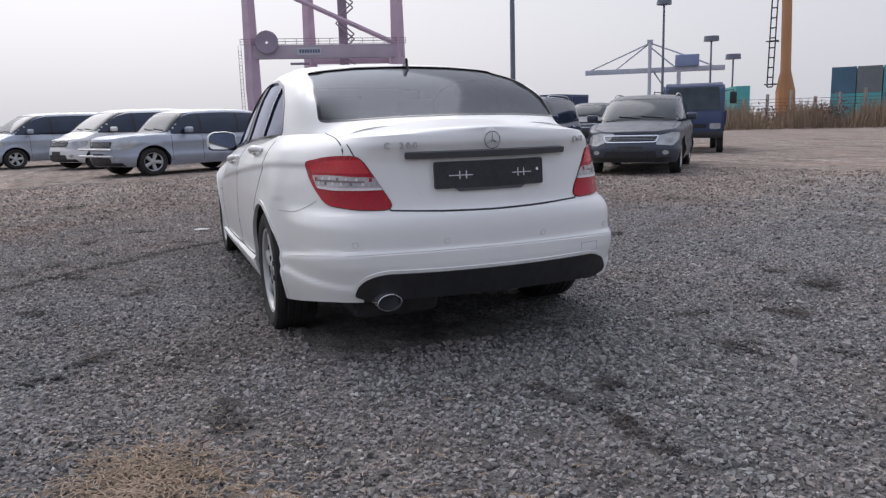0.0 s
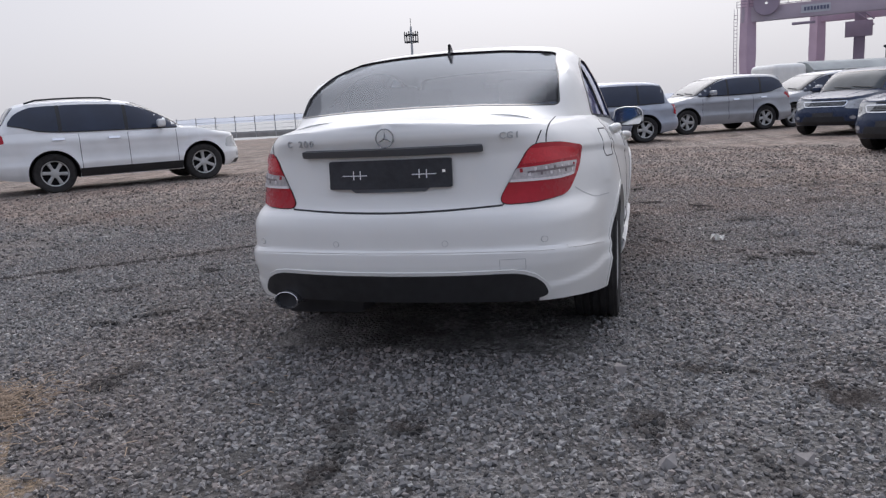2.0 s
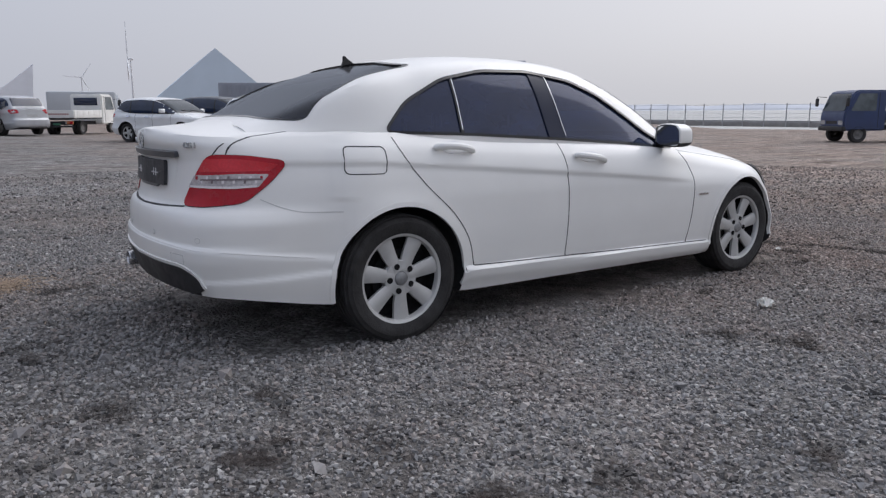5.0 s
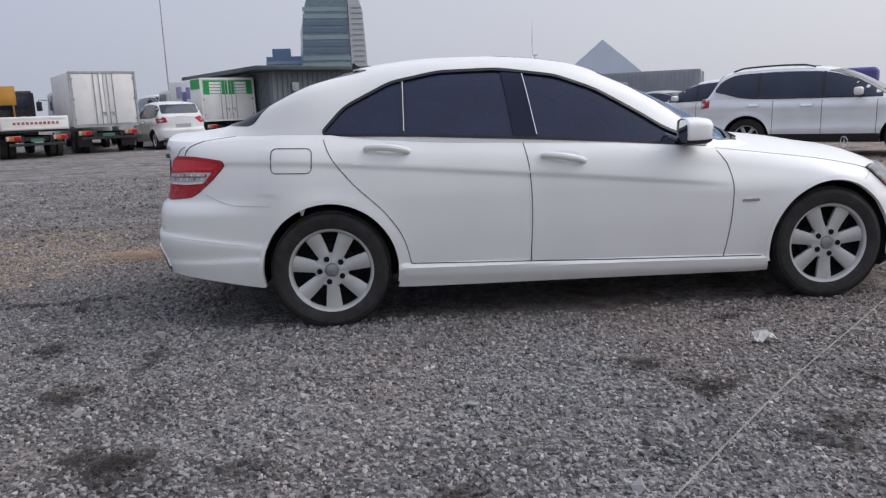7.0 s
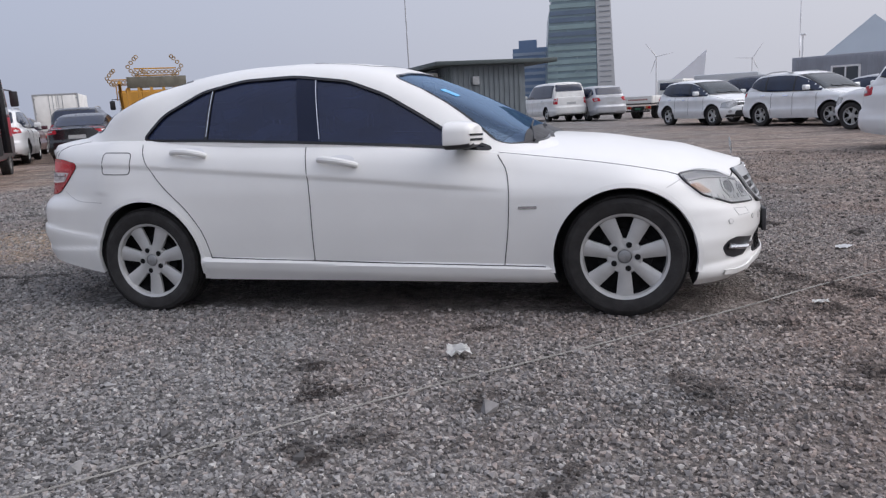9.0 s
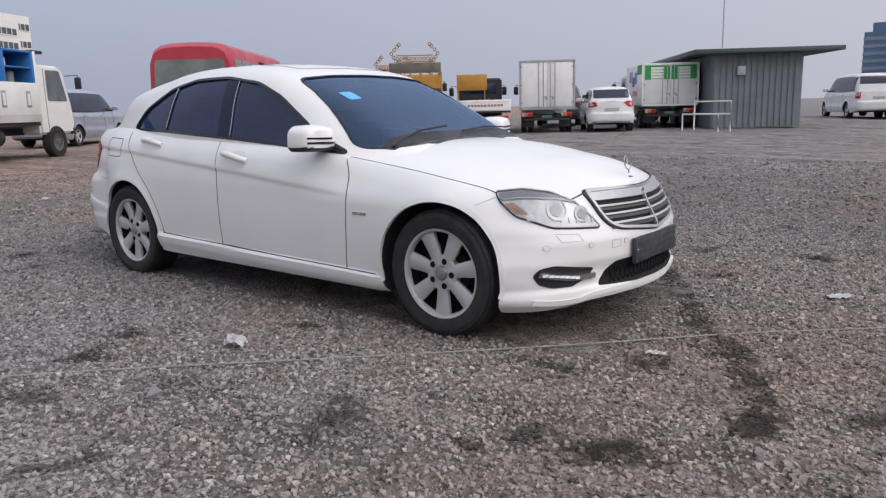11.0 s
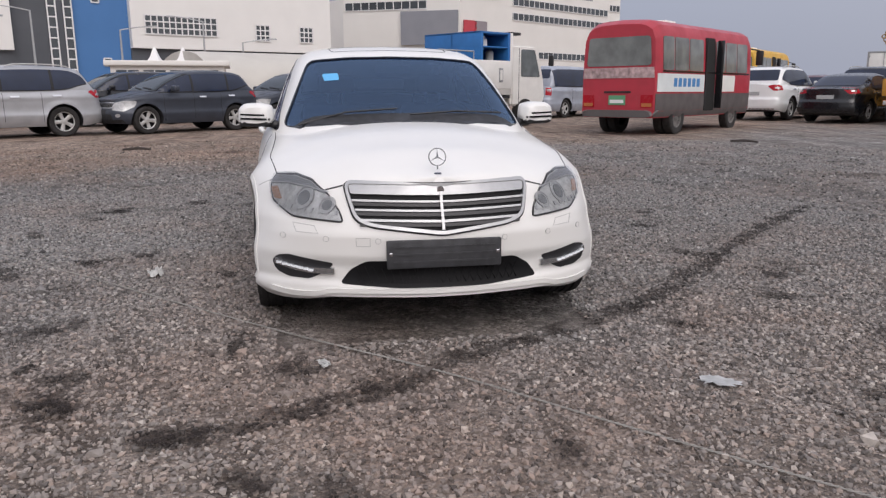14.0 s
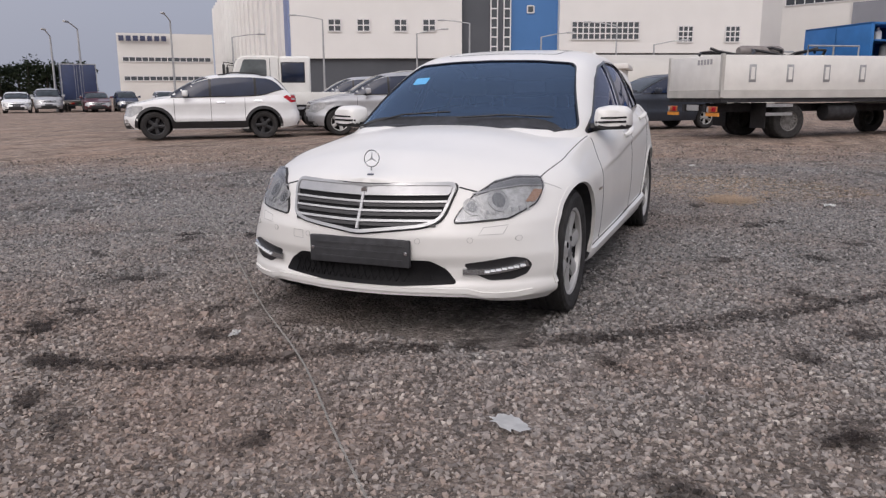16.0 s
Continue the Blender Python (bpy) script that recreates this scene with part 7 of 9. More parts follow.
def small_bus(m, paint, label):
    """A small red service bus; rear end at local x = 0, door open on its right side."""
    t = thing("minibus", m, label, "bus", "")
    L, w = 6.9, 1.0
    bm = rounded_hull(0, L, w, [(0.93, 0.42), (1.0, 0.55), (1.0, 1.35), (0.985, 1.75), (0.95, 2.30), (0.90, 2.48), (0.78, 2.60), (0.5, 2.67), (0.0, 2.69)], 30)
    tree = tree_of(bm)
    part("body", bm, paint, t, "bus shell")
    for s, view in ((1, LEFT), (-1, RIGHT)):
        part("skirt", conform(tree, [(0.05, 0.45), (0.05, 0.98), (L - 0.1, 0.98), (L - 0.1, 0.45)], view, 0.014, 0.02, 0.13), T_BROWN, t, "grey-brown lower panel")
        for a, b in ((0.35, 1.0), (1.06, 1.95), (2.01, 2.95), (3.9 if s < 0 else 3.01, 4.6), (4.66, 5.5), (5.56, 6.4)):
            part("side_window", conform(tree, round_poly([(a, 1.52), (a, 2.28), (b, 2.28), (b, 1.52)], 0.06, 2), view, 0.014, 0.02, 0.13), mat("bus_pane", (0.16, 0.17, 0.165), 0.08, 0, 0.45, 2.2, spec=0.5), t, "tinted bus window")
        part("window_band", ribbon(tree, [(0.32, 1.49), (L - 0.3, 1.49)], view, 0.03, 0.018, 0.02, 0.13), M_GLOSSBLK, t)
        bn = part("banner", conform(tree, [(0.10, 1.02), (0.10, 1.44), (3.05, 1.44), (3.05, 1.02)], view, 0.016, 0.02, 0.13), mat("banner_white", (0.66, 0.70, 0.70), 0.5, 0, 0.05, 4), t, "white banner with blue lettering")
        for k in range(6):
            x = 1.0 + 0.3 * k
            part("lettering_bar", conform(tree, [(x, 1.14), (x, 1.34), (x + 0.2, 1.34), (x + 0.2, 1.14)], view, 0.021, 0.008, 0.13), mat("print_blue", (0.06, 0.22, 0.48), 0.6), bn)
        part("white_panel", conform(tree, [(4.0, 1.02), (4.0, 1.44), (5.4, 1.44), (5.4, 1.02)], view, 0.016, 0.02, 0.13), T_WHITE, t)
    # flat near-black sheet on the hull, painted as the shaded inside
    part("door_opening", conform(tree, round_poly([(3.12, 0.55), (3.12, 2.35), (3.82, 2.35), (3.82, 0.55)], 0.05, 2), RIGHT, 0.016, 0.02, 0.13), mat("dark_inside", (0.012, 0.012, 0.012), 0.9), t, "dark open doorway")
    part("door_leaf", boxes((3.84, 3.88, -w - 0.20, -w - 0.02, 0.6, 2.3), bevel=0.012), M_GLOSSBLK, t, "dark folded-out door leaf")
    part("door_post", tubes([(3.12, -w - 0.02, 0.6), (3.12, -w - 0.02, 2.3)], r=0.02, n=6), M_BLACK, t)
    part("rear_window", conform(tree, round_poly([(-w * 0.85, 1.62), (-w * 0.80, 2.28), (w * 0.80, 2.28), (w * 0.85, 1.62)], 0.08, 3), REAR, 0.014, 0.02, 0.13), mat("bus_pane", (0.16, 0.17, 0.165), 0.08, 0, 0.45, 2.2, spec=0.5), t, "rear window")
    part("rear_banner", conform(tree, [(-w * 0.94, 1.34), (-w * 0.92, 1.58), (w * 0.92, 1.58), (w * 0.94, 1.34)], REAR, 0.014, 0.02, 0.13), mat("banner_mixed", (0.45, 0.33, 0.33), 0.6, 0, 0.5, 9), t, "faded rear banner")
    part("plate", conform(tree, [(-0.22, 0.72), (-0.22, 0.94), (0.22, 0.94), (0.22, 0.72)], REAR, 0.02, 0.022, 0.13), mat("plate_green2", (0.10, 0.30, 0.16), 0.5), t, "green number plate")
    part("plate_bar", conform(tree, [(-0.18, 0.76), (-0.18, 0.84), (0.18, 0.84), (0.18, 0.76)], REAR, 0.026, 0.01, 0.13), M_MARK, t)
    part("boot_handle", conform(tree, [(-0.35, 1.0), (-0.35, 1.04), (0.35, 1.04), (0.35, 1.0)], REAR, 0.022, 0.022, 0.13), M_BLACK, t)
    part("rear_bumper", conform(tree, [(-w * 0.96, 0.43), (-w * 0.98, 0.60), (w * 0.98, 0.60), (w * 0.96, 0.43)], REAR, 0.05, 0.06, 0.25), T_BROWN, t)
    for s in (1, -1):
        lamp = part("tail_lamp", conform(tree, round_poly([(s * 0.62, 0.66), (s * 0.62, 0.95), (s * 0.92, 0.95), (s * 0.92, 0.66)], 0.02, 2), REAR, 0.018, 0.02, 0.1), M_RED, t, "red and amber tail lamp")
        part("amber_lens", conform(tree, [(s * 0.65, 0.68), (s * 0.65, 0.76), (s * 0.90, 0.76), (s * 0.90, 0.68)], REAR, 0.023, 0.01, 0.1), M_AMBER, lamp)
        part("headlamp", conform(tree, round_poly([(s * 0.5, 0.75), (s * 0.5, 0.95), (s * 0.85, 0.95), (s * 0.85, 0.75)], 0.02, 2), FRONT, 0.018, 0.02, 0.1), M_CLEAR, t)
        part("wing_mirror", boxes((L + 0.15, L + 0.24, s * (w + 0.12) - 0.10, s * (w + 0.12) + 0.10, 1.75, 2.15), bevel=0.03), M_BLACK, t)
        part("mirror_arm", tubes([(L - 0.1, s * w * 0.9, 2.2), (L + 0.18, s * (w + 0.1), 2.15)], r=0.02, n=6), M_BLACK, t)
    part("windscreen", conform(tree, round_poly([(-w * 0.88, 1.35), (-w * 0.82, 2.25), (w * 0.82, 2.25), (w * 0.88, 1.35)], 0.08, 3), FRONT, 0.014, 0.02, 0.13), M_PANE, t)
    part("roof_vent", boxes((2.0, 2.7, -0.3, 0.3, 2.66, 2.76), bevel=0.03), T_WHITE, t)
    truck_wheels(t, (1.45, 5.45), 0.98, 0.39, 0.22, dual=(1.45,))
    return t


def from_rear(rear_right, h, w):
    """Pose of a vehicle whose rear right corner stands there; h: the way it faces."""
    h = Vector(h).normalized()
    left = Vector((-h.y, h.x))
    c = Vector(rear_right) + left * w
    return pose(c.x, c.y, gh(c.x, c.y), 0, 0, math.degrees(math.atan2(h.y, h.x)))


bus = small_bus(from_rear((-10.95, 7.27), (-0.61, 0.79), 1.0) @ Matrix.Diagonal((0.84, 1, 1, 1)), T_RED, "red minibus with grey skirt, open folding door and white side banner")
for ob in bus.children:
    if ob.name.startswith("wheel"):
        ob.scale.x /= 0.84
small_bus(pose(-28.4, 19.6, gh(-28.4, 19.6), 0, 0, 133) @ Matrix.Diagonal((1, 1, 1.08, 1)), mat("bus_yellow", (0.62, 0.36, 0.04), 0.45, 0, 0.08, 3, dirt=0.3), "yellow minibus parked beyond the red one")
crew_truck(from_rear((-13.4, 1.05), (-0.58, 0.81), 1.13))
box_truck(pose(-9.45, 18.95, gh(-9.45, 18.95), 0, 0, 122), "white box truck with steel-framed rear doors", T_WHITE, 2.42)
box_truck(pose(-6.42, 22.25, gh(-6.4, 22.3), 0, 0, 125), "white box truck with green and printed panels beside a shed", T_WHITE, 2.25, 0.95, 3.0, True)
flat_truck(pose(-10.75, 17.1, gh(-10.75, 17.1), 0, 0, 128), "white drop-side truck with dark cab and yellow headboard", T_WHITE, P_BLACK, headboard=T_YELLOW)
signal_truck(pose(-12.6, 15.75, gh(-12.6, 15.75), 0, 0, 130))
flat_truck(pose(1.7, 36.0, gh(1.7, 36), 0, 0, 55), "white drop-side truck with an open load bed", T_WHITE, T_WHITE)
flat_truck(pose(14.95, -15.8, gh(15, -15.8), 0, 0, 138), "dark blue drop-side truck beside the grey SUV", T_DKBLUE, T_DKBLUE, top=1.95)
build_car("van", pose(19.85, 1.8, gh(19.8, 1.8), 0, 0, 120), P_WHITE2, "dusty white van with an upright nose in the east row", "five", category="van", chrome=False, scale=(1, 1, 0.9))
flat_truck(pose(27.0, 8.2, gh(27, 8), 0, 0, 148) @ Matrix.Diagonal((0.95, 0.95, 0.93, 1)), "small dark blue drop-side truck", T_DKBLUE, T_DKBLUE, top=1.95)
flat_truck(pose(33.3, 3.7, gh(33, 4), 0, 0, 118) @ Matrix.Diagonal((1.2, 1.2, 1.06, 1)), "green lorry with an upright cab", T_GREEN, T_GREEN, bed_len=3.6, top=2.25)
t = flat_truck(pose(-16.2, -9.8, gh(-16.2, -9.8), 0, 0, -55), "white crew-cab truck behind the white SUV", T_WHITE, T_WHITE, bed_len=2.3, top=2.25)
g = part("rear_cab", boxes((1.58, 2.50, -0.815, 0.815, 0.84, 2.22), bevel=0.07, seg=3), T_WHITE, t, "second cab row")
for s in (1, -1):
    part("side_window", boxes((1.78, 2.42, s * 0.818 - 0.006, s * 0.818 + 0.006, 1.48, 2.02), bevel=0.005), M_PANE, g)
    part("window_frame", boxes((1.75, 2.45, s * 0.817 - 0.003, s * 0.817 + 0.003, 1.45, 2.05), bevel=0.002), M_DARK, g)
box_truck(pose(-37.5, -45.0, gh(-37.5, -45), 0, 0, 230), "blue covered lorry far across the yard", T_DKBLUE, 3.5, 1.2, 5.0)
box_truck(pose(-23.9, 24.3, gh(-23.9, 24.3), 0, 0, 122), "white box truck in the far row", T_WHITE, 2.5)
build_car("van", pose(-23.6, 9.6, gh(-23, 9.4), 0, 0, 128), P_SILVERB, "grey minivan behind the lorry", "five", category="van")

# ---- buildings, cranes, fences ----
B_WHITE = mat("panel_white", (0.74, 0.735, 0.715), 0.6, 0, 0.04, 0.3)
B_CREAM = mat("panel_cream", (0.70, 0.69, 0.66), 0.6, 0, 0.05, 0.2)
B_DARK = mat("cladding_dark", (0.075, 0.082, 0.095), 0.6, 0, 0.08, 0.3)
B_BLUE = mat("cladding_blue", (0.055, 0.17, 0.40), 0.5, 0, 0.08, 0.2)
B_GREY = mat("cladding_grey", (0.23, 0.24, 0.27), 0.6, 0, 0.06, 0.4)
B_PANE = mat("building_pane", (0.05, 0.06, 0.07), 0.12, 0, 0.3, 0.7, spec=0.8)
B_FRAME = mat("window_white", (0.7, 0.7, 0.7), 0.5)
# mast colour lightened towards blue-grey to carry the distance haze
M_MAST = mat("mast_haze_grey", (0.15, 0.16, 0.20), 0.6, 0.1, 0.1, 1)
# crane paints are paled, with the harbour haze put into their colours
C_PINK = mat("crane_red_haze", (0.50, 0.35, 0.42), 0.6, 0, 0.12, 0.3)
C_DARK = mat("crane_dark_haze", (0.30, 0.23, 0.28), 0.7, 0, 0.15, 0.3)
C_GREY = mat("crane_grey_haze", (0.42, 0.42, 0.47), 0.6, 0, 0.1, 0.3)
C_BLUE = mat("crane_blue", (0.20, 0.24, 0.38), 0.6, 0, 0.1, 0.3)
C_ORANGE = mat("crane_orange", (0.40, 0.20, 0.09), 0.6, 0, 0.15, 0.4)
S_SHED = mat("shed_grey", (0.17, 0.195, 0.21), 0.55, 0.2, 0.1, 2, dirt=0.2)
S_BOX = mat("container_grey", (0.27, 0.285, 0.32), 0.55, 0.1, 0.1, 1.5, dirt=0.2)


def spot(az, d, z=0.0):
    """A place at a bearing (degrees from +x to +y) and distance from the saloon."""
    return Vector((d * math.cos(radians(az)), d * math.sin(radians(az)), z))


def facade(name, a, b, z0, z1, depth, material, label, holes=(), pitch=1.1, parent_cat="building"):
    """A building whose front runs from a to b (seen from a to the left), with windows (u0, u1, v0, v1, columns, rows) in metres along and up the front."""
    a, b = Vector((a[0], a[1])), Vector((b[0], b[1]))
    d = (b - a).normalized()
    t = thing(name, Matrix(((d.x, -d.y, 0, a.x), (d.y, d.x, 0, a.y), (0, 0, 1, 0), (0, 0, 0, 1))), label, parent_cat)
    L = (b - a).length
    part("wall", boxes((0, L, -depth, 0, z0, z1)), material, t)
    for u0, u1, v0, v1, nx, nz in holes:
        win = part("window", boxes((u0, u1, -0.02, 0.10, v0, v1)), B_PANE, t, "dark multi-pane window")
        bars = [(u0 + (u1 - u0) * k / nx - 0.07, u0 + (u1 - u0) * k / nx + 0.07, 0.08, 0.16, v0, v1) for k in range(nx + 1)]
        bars += [(u0, u1, 0.08, 0.155, v0 + (v1 - v0) * k / nz - 0.07, v0 + (v1 - v0) * k / nz + 0.07) for k in range(nz + 1)]
        part("window_frame", boxes(*bars), B_FRAME, win)
    return t


# the long warehouse west: front along one line
W0, W1 = Vector((-70.0, -53.5)), Vector((-98.5, 3.0))
WD = (W1 - W0).normalized()
WN = Vector((WD.y, -WD.x))                          # towards the yard
WN = WN if WN.dot(-W0) > 0 else -WN


def wpt(u, off=0.0):
    p = W0 + WD * u - WN * off
    return (p.x, p.y)


sq = lambda u, v: (u, u + 1.5, v, v + 1.4, 2, 2)  # noqa: E731
# fronts run from right to left as seen, so u is measured from the right end
facade("warehouse", wpt(62.7), wpt(37.3), 6.2, 27, 30, B_WHITE, "white warehouse block with rows of square windows", [(15.5, 23.9, v, v + 2.1, 12, 3) for v in (7.8, 14.5, 21.0)] + [(u, u + 1.85, v, v + 1.9, 3, 3) for u in (2.7, 8.7) for v in (7.5, 14.5, 21.0)])
facade("warehouse", wpt(62.7, 0.6), wpt(37.3, 0.6), 0, 6.2, 29, B_DARK, "dark grey warehouse base", [])
facade("stair_tower", wpt(37.3, 1.0), wpt(31.3, 1.0), 0, 30, 20, B_BLUE, "blue clad stair tower of the warehouse", [(3.0, 3.8, 11.0, 11.8, 1, 1), (2.2, 3.0, 4.2, 5.0, 1, 1)])
facade("stair_tower", wpt(31.3, 0.8), wpt(25.4, 0.8), 0, 30, 20, B_DARK, "dark clad stair tower with narrow windows", [(-0.1, 0.7, 1.5, 28, 1, 24), (1.5, 2.3, 1.5, 28, 1, 24)])
facade("warehouse", wpt(25.4), wpt(5.1), 5.6, 24, 30, B_WHITE, "white warehouse wing with small square windows", [sq(25.4 - u - 1.5, v) for v in (8.7, 12.5, 16.3, 20.1) for u in (9.5, 12.9, 17.3, 20.7)])
facade("warehouse", wpt(25.4, 0.5), wpt(5.1, 0.5), 0, 5.6, 29, B_DARK, "dark grey base of the white warehouse wing", [])
# its ribbed flank with a blue corner strip
fl = Vector((-163.2, -132.2))
FLANK = (fl - Vector(wpt(5.1))).length
t = facade("warehouse", wpt(5.1), (fl.x, fl.y), 0, 24, 4, B_WHITE, "white warehouse flank with ribs and blue edge", [(u, u + 1.5, v + 0.2 * (k % 2), v + 3.0, 1, 3) for v in (4.0, 9.0, 14.0, 19.0) for k, u in enumerate(np.arange(6, FLANK - 3, 6.5))])
part("corner_strip", boxes((0.4, 3.2, 0.0, 0.25, 0, 24)), mat("strip_blue", (0.20, 0.25, 0.42), 0.5, 0, 0.05, 0.2), t, "blue corner strip")
for u in np.arange(4.5, FLANK, 6.5):
    part("wall_rib", boxes((u, u + 0.7, 0.0, 0.5, 0, 24.2)), B_WHITE, t)
# office block with window bands farther west, and its far twin
s0, s1, s2 = spot(177.5, 135), spot(168.5, 128), spot(157.3, 165)
bands = lambda L, rows: [(1.0, L - 1.0, v, v + 1.3, int(L / 1.6), 1) for v in rows]  # noqa: E731
L1, L2 = (s0 - s1).length, (s1 - s2).length
facade("depot_building", (s1.x, s1.y), (s0.x, s0.y), 0, 20.5, 40, B_CREAM, "pale depot building with window bands", [(0.4, 8.0, 7.2, 8.4, 6, 1), (8.5, L1 - 0.5, 6.5, 7.6, 10, 1), (6.0, L1 - 0.5, 15.4, 16.8, 10, 1)])
facade("depot_building", (s2.x, s2.y), (s1.x, s1.y), 0, 19.5, 40, B_CREAM, "pale depot building with window bands and a sign", bands(L2 * 0.72, (7.4, 14.2, 16.8)))
facade("depot_tower", tuple(spot(158.6, 170).xy), tuple(spot(161.6, 150).xy), 0, 24.5, 14, B_GREY, "grey tower of the depot", [])
facade("depot_wing", tuple(spot(156.6, 178).xy), tuple(spot(158.8, 170).xy), 0, 22.0, 12, B_CREAM, "pale end wing with bands", [(0.3, 5.4, v, v + 1.4, 4, 1) for v in (11, 15.5, 19)])
d1 = (s0 - s1).normalized()
sg = thing("depot_sign", Matrix.Translation((0, 0, 0)), "dark sign bars and red emblem on the depot wall", "sign")
d2 = (s1 - s2).normalized()
n2 = Vector((d2.y, -d2.x, 0))
n2 = n2 if n2.dot(-s1) > 0 else -n2
for k in range(7):
    p = s1 - d2 * (1.0 + 1.35 * k) + n2 * 0.3
    part("sign_bar", boxes((-0.55, 0.55, -0.08, 0.08, 17.6, 18.9)), mat("sign_dark", (0.05, 0.06, 0.12), 0.6), sg, m=pose(p.x, p.y, 0, 0, 0, math.degrees(math.atan2(d2.y, d2.x))))
for k, (u, wdt, c) in enumerate(((2.2, 1.6, (0.45, 0.05, 0.07)), (5.0, 1.6, (0.25, 0.22, 0.24)))):
    p = s1 - d2 * u + n2 * 0.3
    part("sign_emblem", boxes((-wdt, wdt, -0.08, 0.08, 11.0, 13.4)), mat("sign_c%d" % k, c, 0.6), sg, m=pose(p.x, p.y, 0, 0, 0, math.degrees(math.atan2(d2.y, d2.x))))
p = s1 + d1 * 5.5
part("grey_panel", boxes((-5.2, 5.2, -0.5, 0.5, 9.3, 15.0)), B_GREY, sg, m=pose(p.x, p.y, 0, 0, 0, math.degrees(math.atan2(d1.y, d1.x))))
q0, q1 = Vector((-100.9, -104.5, 0)), Vector((-112.0, -92.2, 0))
facade("depot_building", (q1.x, q1.y), (q0.x, q0.y), 0, 12.6, 30, B_CREAM, "pale depot building far off with window bands", [(0.5, 15.8, v, v + 0.8, 14, 1) for v in (4.2, 7.6)])
dq = (q0 - q1).normalized()
far_sign = thing("depot_sign", pose(0, 0, 0), "dark sign bars on a far depot wall", "sign")
for k in range(7):
    p = q0 - dq * (0.8 + 1.2 * k) + Vector((0.4, 0.4, 0))
    part("sign_bar", boxes((-0.42, 0.42, -0.1, 0.1, 11.2, 12.1)), mat("sign_dark", (0.05, 0.06, 0.12)), far_sign, m=pose(p.x, p.y, 0, 0, 0, math.degrees(math.atan2(dq.y, dq.x))))

# long fabric hall and white marquees before the warehouse
bm = bmesh.new()
ha, hb = Vector((-50.0, -7.0, 0)), Vector((-55.5, 3.5, 0))
hd = (hb - ha).normalized()
hn = Vector((-hd.y, hd.x, 0))
hn = hn if hn.dot(ha) > 0 else -hn
rows = []
for i in range(9):
    c = ha.lerp(hb, i / 8)
    rows.append([bm.verts.new(c + hn * (7 - 7 * math.cos(a)) + Vector((0, 0, 4.3 * math.sin(a) ** 0.7 if 0 < a < math.pi else 0))) for a in np.linspace(0, math.pi, 13)])
for a, b in zip(rows, rows[1:]):
    for j in range(12):
        bm.faces.new((a[j], a[j + 1], b[j + 1], b[j]))
bm.faces.new(rows[0])
bm.faces.new(rows[-1][::-1])
single("fabric_hall", bm, mat("hall_fabric", (0.50, 0.48, 0.44), 0.8, 0, 0.05, 0.6), "long beige fabric storage hall with rounded roof", "hall")
shop = Vector((-44.6, -9.0, 0))
yo = thing("yard_office", pose(shop.x, shop.y, 0.15, 0, 0, 95), "low cream yard office with flat roof and dark windows", "building")
part("wall", boxes((-3.2, 3.2, -2.5, 2.5, -0.3, 2.55), bevel=0.03), B_CREAM, yo)
part("roof", boxes((-3.5, 3.5, -2.8, 2.8, 2.55, 2.85), bevel=0.04), B_CREAM, yo)
for k in range(4):
    wq = part("window", boxes((-2.9 + 1.5 * k, -1.65 + 1.5 * k, -2.54, -2.46, 1.1, 2.3)), B_PANE, yo)
    part("window_frame", boxes((-2.3 + 1.5 * k, -2.24 + 1.5 * k, -2.57, -2.5, 1.1, 2.3)), B_FRAME, wq)
for x, y in ((-55.5, -12.0), (-55.9, -10.0)):
    c = Vector((x, y, 0))
    bm = bmesh.new()
    prof = [(1.5, 2.4), (1.45, 2.55), (0.9, 3.0), (0.4, 3.6), (0.1, 4.3), (0.0, 4.4)]
    lathe(prof, 4, "z", bm)
    tubes(*[[(1.46 * math.cos(a), 1.46 * math.sin(a), 0), (1.46 * math.cos(a), 1.46 * math.sin(a), 2.7)] for a in (0, math.pi / 2, math.pi, 1.5 * math.pi)], r=0.06, n=6, bm=bm)
    single("marquee", bm, mat("marquee_white", (0.78, 0.78, 0.78), 0.6), "white peaked marquee tent", "tent", pose(c.x, c.y, 0.2, 0, 0, 40), "marquees")


def lamp_post(x, y, h, az, arm=2.2, name="street_lamp", label="tall steel street lamp with a side arm"):
    t = thing(name, pose(x, y, gh(x, y), 0, 0, az), label, "street lamp", "street lamps")
    part("pole", tubes([(0, 0, 0), (0, 0, h * 0.5), (0, 0, h)], r=[0.11, 0.085, 0.06], n=8), M_STEEL, t)
    part("arm", tubes([(0, 0, h - 0.02), (arm * 0.6, 0, h + 0.22), (arm, 0, h + 0.3)], r=0.045, n=6), M_STEEL, t)
    part("lamp_head", boxes((arm - 0.1, arm + 0.55, -0.12, 0.12, h + 0.24, h + 0.36), bevel=0.03), M_STEEL, t)


for x, y, h, turn in ((-54.7, -24.9, 6.2, 100), (-56.3, -20.7, 7.0, 280), (-58.0, -14.9, 5.8, 100), (-50.7, -31.7, 7.3, -60), (-43.6, -41.4, 7.0, 30), (-38.9, -46.2, 6.2, 30), (-37.5, -47.5, 5.6, 40), (-46.6, -37.8, 5.8, 140), (-59.1, -8.8, 6.6, 280), (-59.4, -5.8, 5.0, 100)):
    lamp_post(x, y, h, turn)

